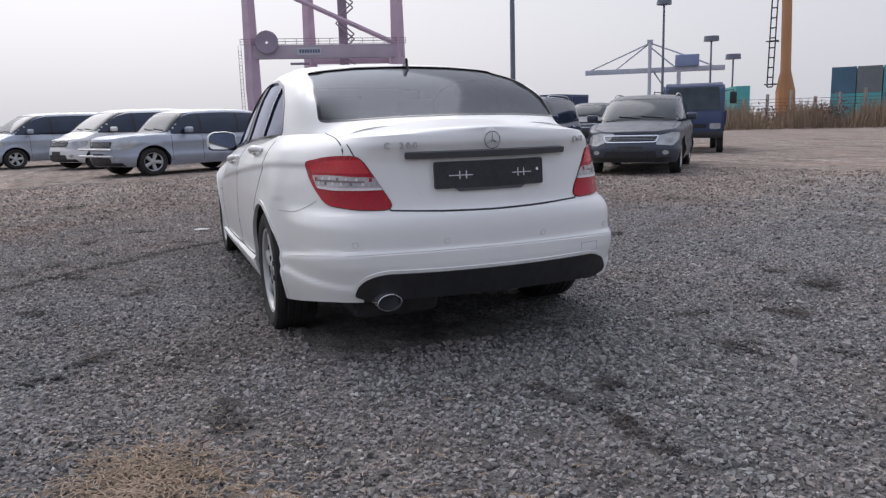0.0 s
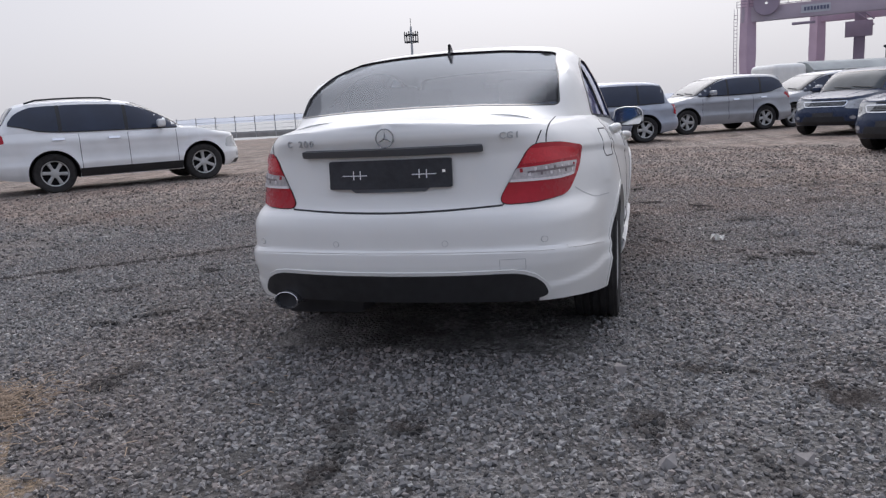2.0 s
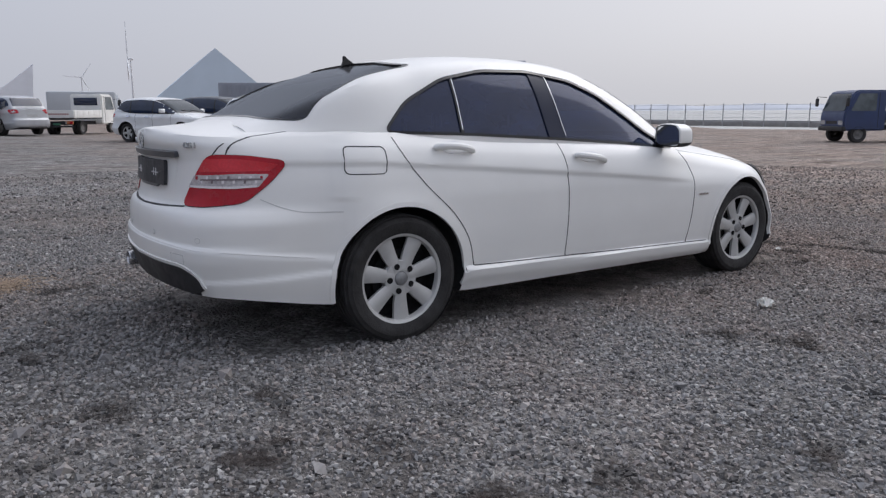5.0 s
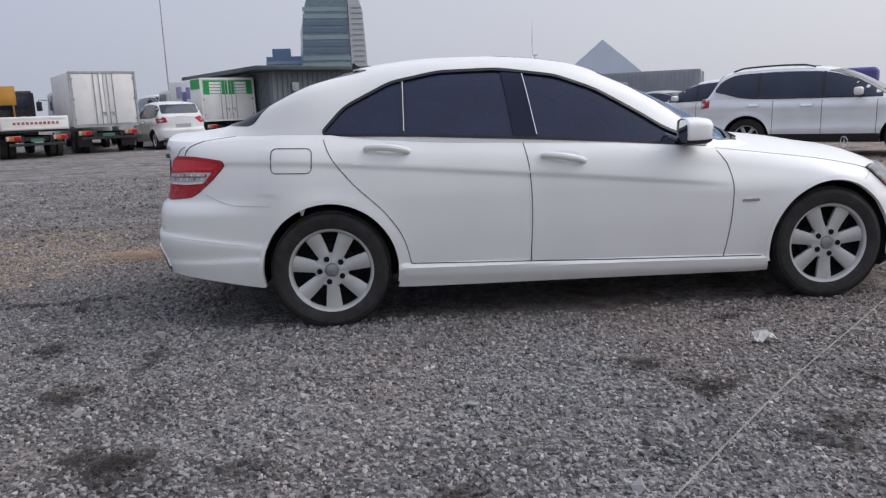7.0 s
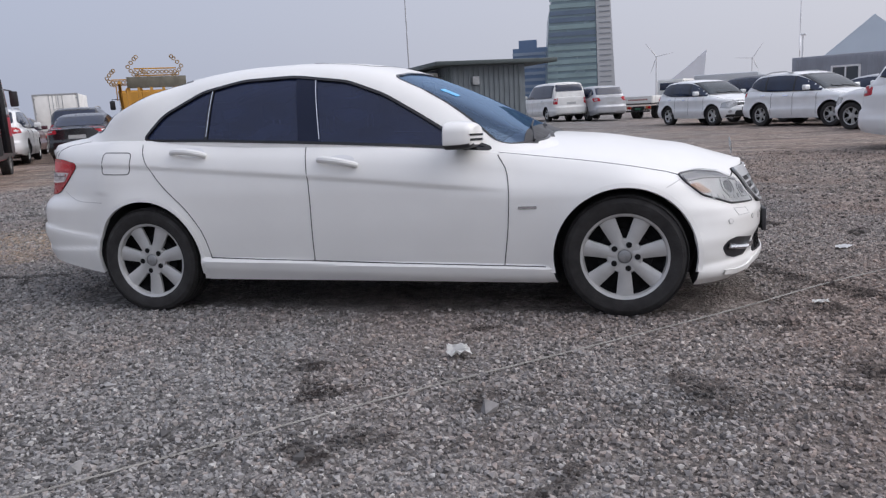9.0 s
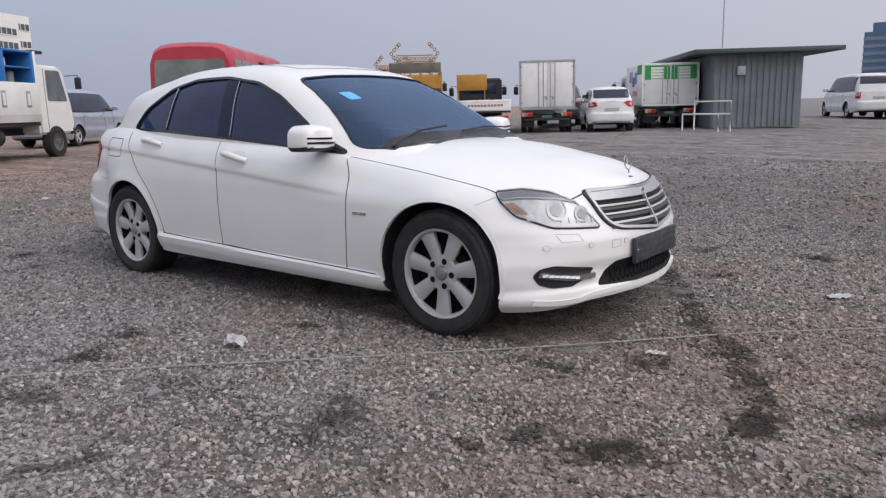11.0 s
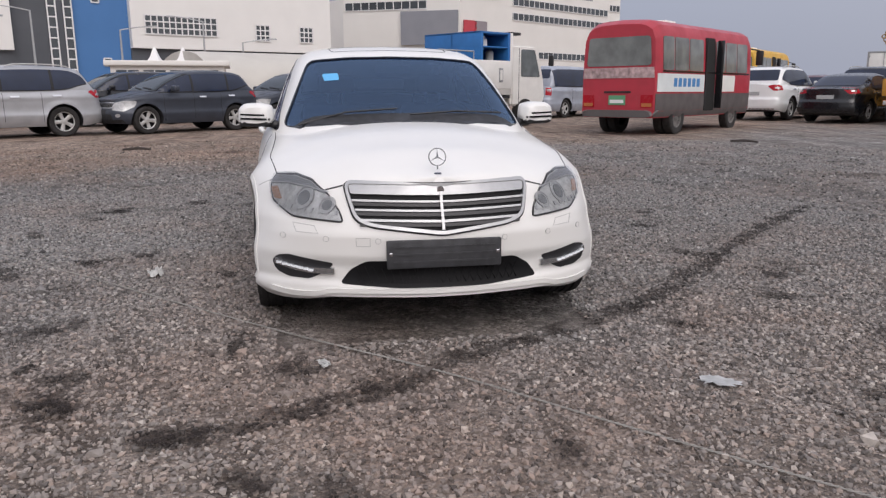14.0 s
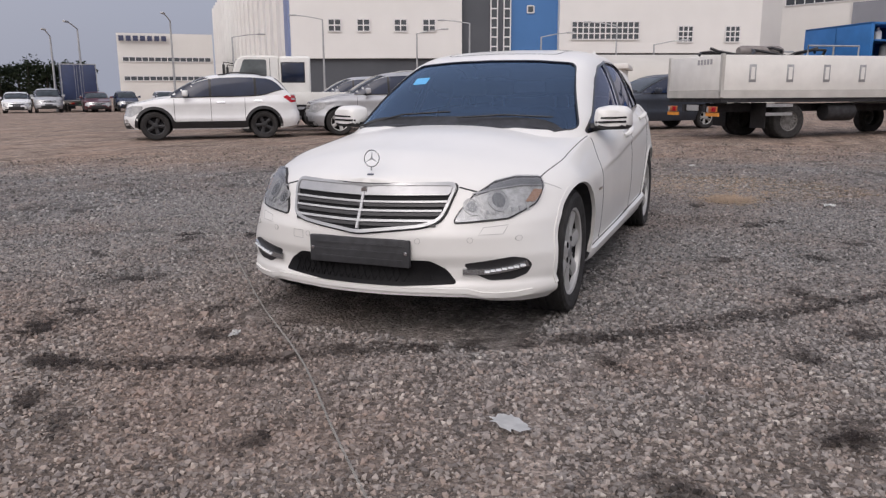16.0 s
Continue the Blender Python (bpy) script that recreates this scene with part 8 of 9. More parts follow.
# grey shed beside the box trucks, its roof drawn out over the parking beside it
t = thing("shed", pose(-4.9, 22.1, gh(-4.9, 22.1), 0, 0, 33), "grey corrugated metal shed with a flat overhanging roof", "shed")
part("wall", boxes((0, 2.9, 0, 6.5, 0, 2.45)), S_SHED, t)
for k in range(14):
    part("corrugation", boxes((k * 0.2 + 0.04, k * 0.2 + 0.14, -0.035, 0.01, 0.03, 2.42), bevel=0.012, seg=1), S_SHED, t)
for k in range(30):
    part("corrugation", boxes((-0.035, 0.01, k * 0.21 + 0.04, k * 0.21 + 0.14, 0.03, 2.42), bevel=0.012, seg=1), S_SHED, t)
part("roof", boxes((-0.75, 4.0, -0.55, 6.9, 2.45, 2.6), bevel=0.02), mat("roof_dark", (0.07, 0.085, 0.085), 0.6, 0.2, 0.1, 2), t, "dark flat roof with overhang")
part("meter_box", boxes((0.75, 1.02, -0.15, -0.02, 1.75, 2.05), bevel=0.02), M_STEEL, t)
# white tubular rack before the shed
t = thing("tube_rack", pose(-3.8, 20.6, gh(-3.8, 20.6), 0, 0, 152), "white tubular steel rack standing by the shed", "rack")
part("rack_frame", tubes([(0, 0, 0), (0, 0, 0.95), (1.6, 0, 0.95), (1.6, 0, 0)], [(0, 0.5, 0), (0, 0.5, 0.55), (1.6, 0.5, 0.55), (1.6, 0.5, 0)], [(0, 0, 0.55), (1.6, 0, 0.55)], r=0.03, n=6), T_WHITE, t)

# grey site containers
t = thing("site_container", pose(8.4, 32.5, gh(8.4, 32.5), 0, 0, -26), "long grey office container with a small window", "container")
part("body", boxes((0, 6.1, 0, 2.4, 0, 2.5), bevel=0.03), S_BOX, t)
for k in range(29):
    part("corrugation", boxes((0.15 + k * 0.2, 0.24 + k * 0.2, -0.025, 0.01, 0.12, 2.4)), S_BOX, t)
wn_ = part("window", boxes((1.7, 2.7, -0.06, 0.0, 1.35, 1.95)), B_PANE, t)
part("window_frame", boxes((1.62, 2.78, -0.08, -0.02, 1.95, 2.03), (1.62, 2.78, -0.08, -0.02, 1.28, 1.36), (1.62, 1.7, -0.08, -0.02, 1.28, 2.03), (2.7, 2.78, -0.08, -0.02, 1.28, 2.03), (2.17, 2.23, -0.08, -0.02, 1.3, 2.0)), B_FRAME, wn_)
for k in range(2):
    dr_ = part("end_door", boxes((6.1, 6.14, 0.04 + 1.16 * k, 1.18 + 1.16 * k, 0.1, 2.42), bevel=0.01), mat("container_pale", (0.42, 0.42, 0.42), 0.6, 0, 0.1, 2), t)
    for y in (0.4, 0.8):
        part("lock_bar", tubes([(6.17, y + 1.16 * k, 0.1), (6.17, y + 1.16 * k, 2.4)], r=0.02, n=6), M_STEEL, dr_)
t = thing("covered_stack", pose(20.4, 34.8, gh(20.4, 34.8), 0, 0, -36), "stack under bright blue and purple tarpaulin", "tarpaulin stack")
part("cover", boxes((0, 2.3, 0, 2, 0, 2.5), bevel=0.12), mat("tarp_blue", (0.06, 0.30, 0.58), 0.5, 0, 0.15, 1.2), t)
part("cover", boxes((2.3, 4.7, 0.1, 2, 0, 2.4), bevel=0.25, seg=3), mat("tarp_purple", (0.07, 0.06, 0.22), 0.5, 0, 0.15, 1.2), t)
# gabled far hall
bm = prism([(-9.5, 0), (9.5, 0), (9.5, 2.6), (0, 10.6), (-9.5, 2.6)], "y", 0, 30)
single("gabled_hall", bm, mat("hall_slate", (0.52, 0.60, 0.68), 0.7, 0, 0.05, 0.3), "grey-blue gabled hall far off", "hall", pose(33.6, 112.0, 0, 0, 0, -12))
bm = boxes((-16, -7, 0, 20, 0, 4.0), bevel=0.3)
single("low_hall", bm, mat("hall_pale", (0.42, 0.44, 0.46), 0.7, 0, 0.05, 0.3), "low pale hall beside the gabled one", "hall", pose(26.0, 112.0, 0, 0, 0, -12))
# glass tower with raked top
tw = thing("office_tower", pose(-21.0, 352.0, 0, 0, 0, 8), "tall glass office tower with a raked crown", "tower")
bm = prism([(-17, 0), (15, 0), (13, 46), (9, 60), (-12, 52), (-14.5, 40)], "y", 0, 26)
part("shaft", bm, mat("tower_glass", (0.16, 0.22, 0.25), 0.25, 0.2, 0.15, 0.05), tw)
for k in range(15):
    z = 3.0 + 3.1 * k
    x0, x1 = -17 + 2.5 * min(z, 40) / 40, 6.8 - 0.5 * z / 46
    b = (0.09, 0.13, 0.19) if k in (11, 12, 8, 9) else (0.20, 0.28, 0.29)
    part("window_band", boxes((x0 + 0.4, x1, -0.35, 0.1, z, z + 1.9)), mat("tower_band_%d" % (k in (8, 9, 11, 12)), b, 0.12, 0.1, 0.2, 0.1, spec=0.8), tw)
part("spine", prism([(7.2, 0), (15.2, 0), (13.2, 46), (9.2, 60.3), (6.6, 55)], "y", -0.8, 4), mat("tower_stone", (0.42, 0.43, 0.44), 0.6, 0, 0.06, 0.1), tw)
for k in range(20):
    part("spine_line", boxes((8.0, 13.4 - 0.03 * k, -1.0, -0.7, 2 + 2.4 * k, 2.5 + 2.4 * k)), mat("tower_line", (0.22, 0.24, 0.26), 0.6), tw)
tb = thing("office_block", pose(-48.0, 380.0, 0, 0, 0, 5), "blue glass office block beside the tower", "building")
part("shaft", boxes((-9, 9, 0, 15, 0, 29), (-6, 3, 2, 12, 29, 33)), mat("block_glass", (0.13, 0.20, 0.32), 0.3, 0.1, 0.15, 0.1), tb)
for k in range(8):
    part("window_band", boxes((-9.2, 9.2, -0.3, 0.1, 3 + 3.2 * k, 4.4 + 3.2 * k)), mat("block_band", (0.26, 0.32, 0.40), 0.3), tb)
# curved sail-like wall and small far crane
bm = prism([(10, 0), (27, 0), (27.6, 9), (28.5, 19.5), (27, 18.2), (21, 13.2), (13.5, 7.4)], "y", 0, 6)
# its grey is brought near the sky's, haze included in the colour
single("sail_wall", bm, mat("sail_haze_grey", (0.66, 0.68, 0.72), 0.6, 0, 0.08, 0.2), "pale curved sail-shaped building far off", "building", pose(3.0, 330.0, 0))


def turbine(x, y, h, r, az, label, turn=0):
    t = thing("wind_turbine", pose(x, y, 0, 0, 0, az), label, "wind turbine", "wind turbines")
    part("mast", tubes([(0, 0, 0), (0, 0, h)], r=[h * 0.022, h * 0.012], n=10), mat("turbine_white", (0.66, 0.67, 0.68), 0.5), t)
    part("nacelle", boxes((-0.04 * h, 0.05 * h, -0.018 * h, 0.018 * h, h, h + 0.035 * h), bevel=0.01 * h), mat("turbine_white", (0.66, 0.67, 0.68)), t)
    for k in range(3):
        a = radians(turn + 120 * k)
        bm = tubes([(-0.05 * h, 0, 0), (-0.05 * h, r * 0.35 * math.sin(a), r * 0.35 * math.cos(a)), (-0.05 * h, r * math.sin(a), r * math.cos(a))], r=[0.008 * h, 0.014 * h, 0.004 * h], n=6)
        part("blade", bm, mat("turbine_white", (0.66, 0.67, 0.68)), t, m=pose(0, 0, h + 0.018 * h))


turbine(80.5, 392.0, 26.0, 18.0, -11, "white wind turbine with one upright blade", 3)
turbine(14.0, 420.0, 22.0, 9.0, 100, "small white wind turbine far off", 40)
turbine(62.0, 420.0, 18.0, 9.0, 95, "small white wind turbine with a level blade far off", 86)
for x, y, h in ((-30.1, 101.9, 26.0),):
    c = Vector((x, y, 0))
    t = thing("flag_pole", pose(c.x, c.y, 0), "thin tapering steel pole", "pole", "poles")
    part("pole", tubes([(0, 0, 0), (0, 0, h)], r=[0.12, 0.05], n=8), M_STEEL, t)
# gantry frame on the quay
t = thing("gantry", pose(62.9, 84.3, 0, 0, 0, -39), "grey steel gantry frame with a truss beam", "gantry")
for x in (0, 6.3):
    part("leg", boxes((x - 0.55, x + 0.55, -0.5, 0.5, 0, 8.1), bevel=0.05), C_GREY, t)
part("top_beam", boxes((-1.4, 7.7, -0.45, 0.45, 7.2, 7.8), bevel=0.05), C_GREY, t)
part("low_beam", boxes((0, 6.3, -0.3, 0.3, 4.6, 5.0), bevel=0.05), C_GREY, t)
part("truss", tubes(*[[(0.6 + 1.28 * k, 0, 5.0), (0.6 + 1.28 * (k + 0.5), 0, 7.2), (0.6 + 1.28 * (k + 1), 0, 5.0)] for k in range(4)], r=0.12, n=6), C_GREY, t)


# ship-to-shore crane, its portal over the quay
def quay_crane(m):
    t = thing("quay_crane", m, "red ship-to-shore crane paled by haze, with cable reel, portal beam and stairs", "crane")
    hz = 16.6
    for x, y, h, w in ((0, 0, 46, 1.6), (30.9, 0, 46, 1.6), (11.9, 15.6, 46, 1.6)):
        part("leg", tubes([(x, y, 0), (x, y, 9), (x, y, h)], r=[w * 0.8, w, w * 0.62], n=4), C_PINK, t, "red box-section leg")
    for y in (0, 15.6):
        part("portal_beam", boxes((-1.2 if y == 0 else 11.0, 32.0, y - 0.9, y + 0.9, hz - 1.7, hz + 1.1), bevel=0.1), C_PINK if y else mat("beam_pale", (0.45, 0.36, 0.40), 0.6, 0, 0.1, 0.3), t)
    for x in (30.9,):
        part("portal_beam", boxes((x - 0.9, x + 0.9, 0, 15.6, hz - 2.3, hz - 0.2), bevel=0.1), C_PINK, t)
    part("name_board", boxes((9.5, 14.5, -1.0, -0.92, hz - 1.0, hz + 0.5)), mat("board_pale", (0.5, 0.48, 0.5), 0.6), t)
    part("lettering_bar", boxes(*[(10.0 + 0.55 * k, 10.4 + 0.55 * k, -1.06, -1.0, hz - 0.6, hz + 0.1) for k in range(8)]), mat("print_dark", (0.12, 0.12, 0.18), 0.6), t)
    part("cable_reel", lathe([(0.3, -0.4), (2.3, -0.4), (2.4, -0.2), (1.4, -0.1), (1.4, 0.1), (2.4, 0.2), (2.3, 0.4), (0.3, 0.4)], 24, "y"), C_DARK, t, "round cable reel", pose(3.4, -1.4, hz + 1.6))
    part("brace", tubes([(30.4, 0, 17.8), (8.3, 0, 27.8), (0, 0, 31.6)], r=0.55, n=6), C_PINK, t)
    part("machinery_tower", boxes((18.6, 20.6, 10, 12, 0, 46), bevel=0.1), C_DARK, t)
    rail = [[(-2, -1.2, hz + 1.2), (32.5, -1.2, hz + 1.2)], [(-2, -1.2, hz + 2.3), (32.5, -1.2, hz + 2.3)], [(-2, -1.2, hz + 1.75), (32.5, -1.2, hz + 1.75)]]
    rail += [[(x, -1.2, hz + 1.1), (x, -1.2, hz + 2.3)] for x in np.linspace(-2, 32.5, 16)]
    part("walkway_rail", tubes(*rail, r=0.06, n=4), C_DARK, t)
    st = []
    for k in range(7):
        z = 13 + 3.4 * k
        st += [(18.0 if k % 2 else 22.0, 9.0, z), (22.0 if k % 2 else 18.0, 9.0, z + 3.4)]
    part("stairs", tubes(st, [(p[0], p[1], p[2] + 1.1) for p in st], r=0.16, n=4), C_DARK, t)
    part("side_ladder", tubes([(-1.9, -1.0, 0), (-1.9, -1.0, hz + 1)], [(-2.5, -1.0, 0), (-2.5, -1.0, hz + 1)], *[[(-1.9, -1, z), (-2.5, -1, z)] for z in np.arange(1, hz, 0.7)], r=0.05, n=4), C_DARK, t)
    part("bogie_beam", boxes((-2, 32.5, -1.2, 1.2, 0.6, 2.4), (10, 32.5, 14.8, 17.2, 0.6, 2.4), bevel=0.2), C_DARK, t)
    part("low_platform", boxes((8, 12, -1.6, 0, hz - 3.0, hz - 2.6), bevel=0.05), C_DARK, t)
    part("hanging_cabin", boxes((17.0, 21.8, 8.8, 10.0, 11.0, 14.0), bevel=0.05), C_DARK, t)


quay_crane(pose(158.2, -20.5, 0, 0, 0, -102.9))
# pale far crane with a boom, out across the basin
t = thing("boom_crane", pose(330.5, -250.8, 0, 0, 0, -127), "grey-blue ship-to-shore crane far off with lowered boom", "crane")
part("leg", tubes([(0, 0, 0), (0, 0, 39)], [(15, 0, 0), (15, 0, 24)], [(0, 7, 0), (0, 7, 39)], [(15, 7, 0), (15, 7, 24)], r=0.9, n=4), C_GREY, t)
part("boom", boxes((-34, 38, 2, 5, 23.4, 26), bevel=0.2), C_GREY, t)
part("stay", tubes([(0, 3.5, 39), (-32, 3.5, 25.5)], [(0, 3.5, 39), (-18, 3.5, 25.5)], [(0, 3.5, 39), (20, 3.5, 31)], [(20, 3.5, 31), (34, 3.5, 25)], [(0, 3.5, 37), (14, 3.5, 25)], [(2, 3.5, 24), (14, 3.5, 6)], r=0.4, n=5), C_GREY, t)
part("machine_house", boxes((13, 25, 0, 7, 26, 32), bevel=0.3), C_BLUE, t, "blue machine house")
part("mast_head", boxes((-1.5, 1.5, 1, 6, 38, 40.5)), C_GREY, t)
# orange lattice-and-column crane near the fence
c = Vector((39.8, -45.4, 0))
t = thing("column_crane", pose(c.x, c.y, 0, 0, 0, 221), "orange crane column with caged ladder", "crane")
part("column", tubes([(0, 0, -0.1), (0, 0, 1.2), (-0.05, 0, 2.6), (-0.1, 0, 4.2), (-0.45, 0, 18)], r=[0.40, 0.74, 0.74, 0.40, 0.33], n=10), C_ORANGE, t)
part("ladder", tubes([(-1.0, 0, 3), (-0.75, 0, 18)], [(-1.4, 0, 3), (-1.15, 0, 18)], *[[(-1.0 + 0.25 * k / 20, 0, 3 + 0.75 * k), (-1.4 + 0.25 * k / 20, 0, 3 + 0.75 * k)] for k in range(20)], r=0.05, n=4), M_DARK, t)
part("cage", tubes(*[[(-1.6, 0, z), (-0.7, 0.5, z), (-0.7, -0.5, z), (-1.6, 0, z)] for z in (3.2, 6.5, 9.8, 13.0)], r=0.05, n=4), M_DARK, t)
# tall poles with lamp heads on the quay
for x, y, h, r in ((28.5, -15.8, 14, 0.14), (89.5, -72.2, 17.3, 0.22), (122.8, -110.3, 16.0, 0.25), (134.6, -127.1, 13.4, 0.25)):
    c, d = Vector((x, y, 0)), math.hypot(x, y)
    t = thing("light_mast", pose(c.x, c.y, 0), "tall quay light mast", "light mast", "light masts")
    part("pole", tubes([(0, 0, 0), (0, 0, h)], r=[r, r * 0.7], n=8), M_MAST, t)
    part("lamp_ring", lathe([(0.2, h), (d * 0.009 + 0.1, h), (d * 0.009, h + d * 0.006), (0.2, h + d * 0.006)], 12, "z"), M_MAST, t)
c = spot(17.55, 87)
t = thing("antenna_mast", pose(c.x, c.y, 0), "steel mast with antenna ring and ladder", "mast")
part("pole", tubes([(0, 0, 0), (0, 0, 11.2)], r=[0.22, 0.12], n=8), M_STEEL, t)
part("tip", tubes([(0, 0, 11.2), (0, 0, 12.2)], r=0.03, n=5), M_DARK, t)
part("antenna_ring", tubes([(0.8 * math.cos(a), 0.8 * math.sin(a), 10.2) for a in np.linspace(0, 6.283, 13)], [(0.8 * math.cos(a), 0.8 * math.sin(a), 9.4) for a in np.linspace(0, 6.283, 13)], *[[(0.8 * math.cos(a), 0.8 * math.sin(a), 9.3), (0.8 * math.cos(a), 0.8 * math.sin(a), 10.6)] for a in np.linspace(0, 5.2, 6)], r=0.07, n=5), M_DARK, t)
part("side_frame", tubes([(0.2, -0.9, 3), (0.2, -0.9, 7.6), (0.2, -0.4, 7.6)], [(0.2, -0.4, 3), (0.2, -0.4, 7.6)], *[[(0.2, -0.9, z), (0.2, -0.4, z)] for z in (3, 4.6, 6.1)], r=0.04, n=4), M_STEEL, t)
for x, y, k in ((100.7, -29.7, 0.72),):
    c = Vector((x, y, 0))
    t = thing("yard_lamp", pose(c.x, c.y, 0, 0, 0, 70) @ Matrix.Diagonal((k, k, k, 1)), "lamp post with two heads", "street lamp", "street lamps")
    part("pole", tubes([(0, 0, 0), (0, 0, 8)], r=0.12, n=6), M_DARK, t)
    part("cross_arm", boxes((-0.1, 0.1, -1.5, 1.5, 7.9, 8.1), (-0.3, 0.3, -1.7, -1.2, 8.0, 8.4), (-0.3, 0.3, 1.2, 1.7, 8.0, 8.4)), M_DARK, t)

# stacked containers behind the south-east fence
rng = random.Random(4)
ccol = [(0.08, 0.30, 0.33), (0.06, 0.13, 0.19), (0.09, 0.36, 0.36), (0.14, 0.16, 0.17), (0.09, 0.22, 0.27)]
cmesh = []
for i, cc in enumerate(ccol):
    wave = [(0.03, 0.0), (0.16, 0.0)]
    for k in range(20):
        x = 0.2 + 0.283 * k
        wave += [(x, 0.045), (x + 0.10, 0.045), (x + 0.14, 0.0), (x + 0.243, 0.0)]
    wave += [(6.03, 0.0)]
    bm = prism(wave + [(x, 2.44 - y) for x, y in wave[::-1]], "z", 0.0, 2.87)
    cmesh.append(mesh_of(bm, mat("container_paint_%d" % i, cc, 0.55, 0, 0.1, 1.0, dirt=0.2)))


def container(x, y, z, az, i):
    ob = new("shipping_container", cmesh[i])
    ob.matrix_world = pose(x, y, z, 0, 0, az)
    tagged(ob, ("teal", "dark blue", "green", "dark grey", "blue-grey")[i] + " corrugated shipping container in a stack", "container", "stacked containers")


base = Vector((55.9, -72.2, 0))
for k in range(6):
    for r_ in range(2):
        for z in range(2 if (k, r_) != (0, 0) else 2):
            container(base.x - 1.95 * k + 5.0 * r_, base.y - 1.62 * k - 6.2 * r_, 2.9 * z, -51, (k * 2 + z + r_) % 5)
base = Vector((103.5, -101.9, 0))
for k in range(2):
    container(base.x - 3.0 * k, base.y + 2 * k, 0, -30, k * 2)
    container(base.x - 3.0 * k, base.y + 2 * k, 2.9, -30, 2)
c = Vector((31.4, -16.3, 0))
t = thing("site_container", pose(c.x, c.y, 0, 0, 0, -45), "pale yellow container with a louvred side", "container")
part("body", boxes((0, 6, 0, 2.4, 0, 2.75), bevel=0.03), mat("olive_paint", (0.42, 0.38, 0.19), 0.6, 0, 0.1, 1), t)
part("louvre", boxes(*[(0.6 + 0.0, 4.2, -0.03, 0.01, 2.0 + 0.12 * k, 2.06 + 0.12 * k) for k in range(5)]), M_DARK, t)
c = Vector((38.0, -9.4, 0))
t = thing("lorry_trailer", pose(c.x, c.y, 0, 0, 0, -65), "grey covered trailer and lorry cab beyond the parked cars", "trailer")
bm = prism([(0.0, 0.9), (2.4, 0.9), (2.4, 2.1), (1.9, 2.45), (1.2, 2.6), (0.5, 2.45), (0.0, 2.1)], "x", 0, 5.6)
part("cover", bm, mat("trailer_grey", (0.33, 0.35, 0.35), 0.7, 0, 0.2, 0.8, 0.3, 2.0), t, "grey tarpaulin over the load")
part("cab", boxes((-2.2, -0.3, 0.05, 2.35, 0.6, 2.5), bevel=0.25, seg=3), T_WHITE, t)
part("chassis", boxes((-2.1, 5.6, 0.6, 1.8, 0.5, 0.9)), M_DARK, t)
truck_wheels(t, (-1.4, 4.4), 1.1, 0.48, 0.28)
for ob in t.children:
    if ob.name.startswith("wheel"):
        ob.location.y += 1.2
t = thing("site_container", pose(25.6, -16.6, gh(25, -16), 0, 0, -62), "dark blue storage container behind the parked cars", "container")
part("body", boxes((0, 3.0, 0, 2.2, 0, 2.2), bevel=0.03), T_DKBLUE, t)
for k in range(14):
    part("corrugation", boxes((0.12 + k * 0.2, 0.22 + k * 0.2, -0.03, 0.01, 0.1, 2.1)), T_DKBLUE, t)

# quay fence along the water
t = thing("quay_fence", pose(0, 0, 0), "grey steel post-and-wire fence along the quay edge", "fence")
fx0, fy0, fx1, fy1 = 44.5, 40.0, 46.5, 8.0
n_ = 21
for k in range(n_):
    u = k / (n_ - 1)
    part("post", tubes([(fx0 + (fx1 - fx0) * u, fy0 + (fy1 - fy0) * u, -0.1), (fx0 + (fx1 - fx0) * u, fy0 + (fy1 - fy0) * u, 1.55)], r=0.04, n=6), M_STEEL, t)
wires = [[(fx0, fy0, z), (fx1, fy1, z)] for z in (0.25, 0.55, 0.85, 1.15, 1.45)]
part("wire", tubes(*wires, r=0.012, n=4), M_STEEL, t)
single("quay_kerb", boxes((-0.3, 0.3, -26, 26, -0.1, 0.35), bevel=0.04), mat("kerb_concrete", (0.30, 0.30, 0.29), 0.8, 0, 0.15, 3, 0.3), "low concrete kerb along the quay", "kerb", pose(46.2, 24, 0, 0, 0, 3.6), kind="structure")
t = thing("perimeter_fence", pose(0, 0, 0), "rusty mesh fence with concrete posts in dry grass", "fence")
fa, fb = spot(-36.0, 55), spot(-60.0, 60)
for k in range(16):
    p = fa.lerp(fb, k / 15)
    part("post", boxes((p.x - 0.08, p.x + 0.08, p.y - 0.08, p.y + 0.08, -0.1, 2.1 + 0.25 * (k % 3))), mat("post_concrete", (0.30, 0.28, 0.26), 0.8, 0, 0.2, 3), t)
part("mesh_wire", tubes(*[[tuple(fa + Vector((0, 0, z))), tuple(fb + Vector((0, 0, z)))] for z in np.arange(0.3, 2.2, 0.24)], r=0.015, n=4), T_RUST, t)

# ---- the yard: ground sheet, stones, water, plants, litter ----
radii = [0.0, 2, 4, 6, 8, 10, 13, 16, 20, 25, 30, 36, 44, 60, 120, 400, 3000]
bm = bmesh.new()
rings = []
for r in radii[1:]:
    ring = []
    for k in range(64):
        a = 2 * math.pi * k / 64
        x, y = r * math.cos(a), r * math.sin(a)
        z = gh(x, y)
        if x > 46.5:                                  # quay edge: the bed drops under the water
            z = gh(46, y * 46 / x) - min(4.0, (x - 46.5) * 0.6) if y > -0.75 * x else z
        ring.append(bm.verts.new((x, y, z)))
    rings.append(ring)
c0 = bm.verts.new((0, 0, 0))
for k in range(64):
    bm.faces.new((c0, rings[0][k], rings[0][(k + 1) % 64]))
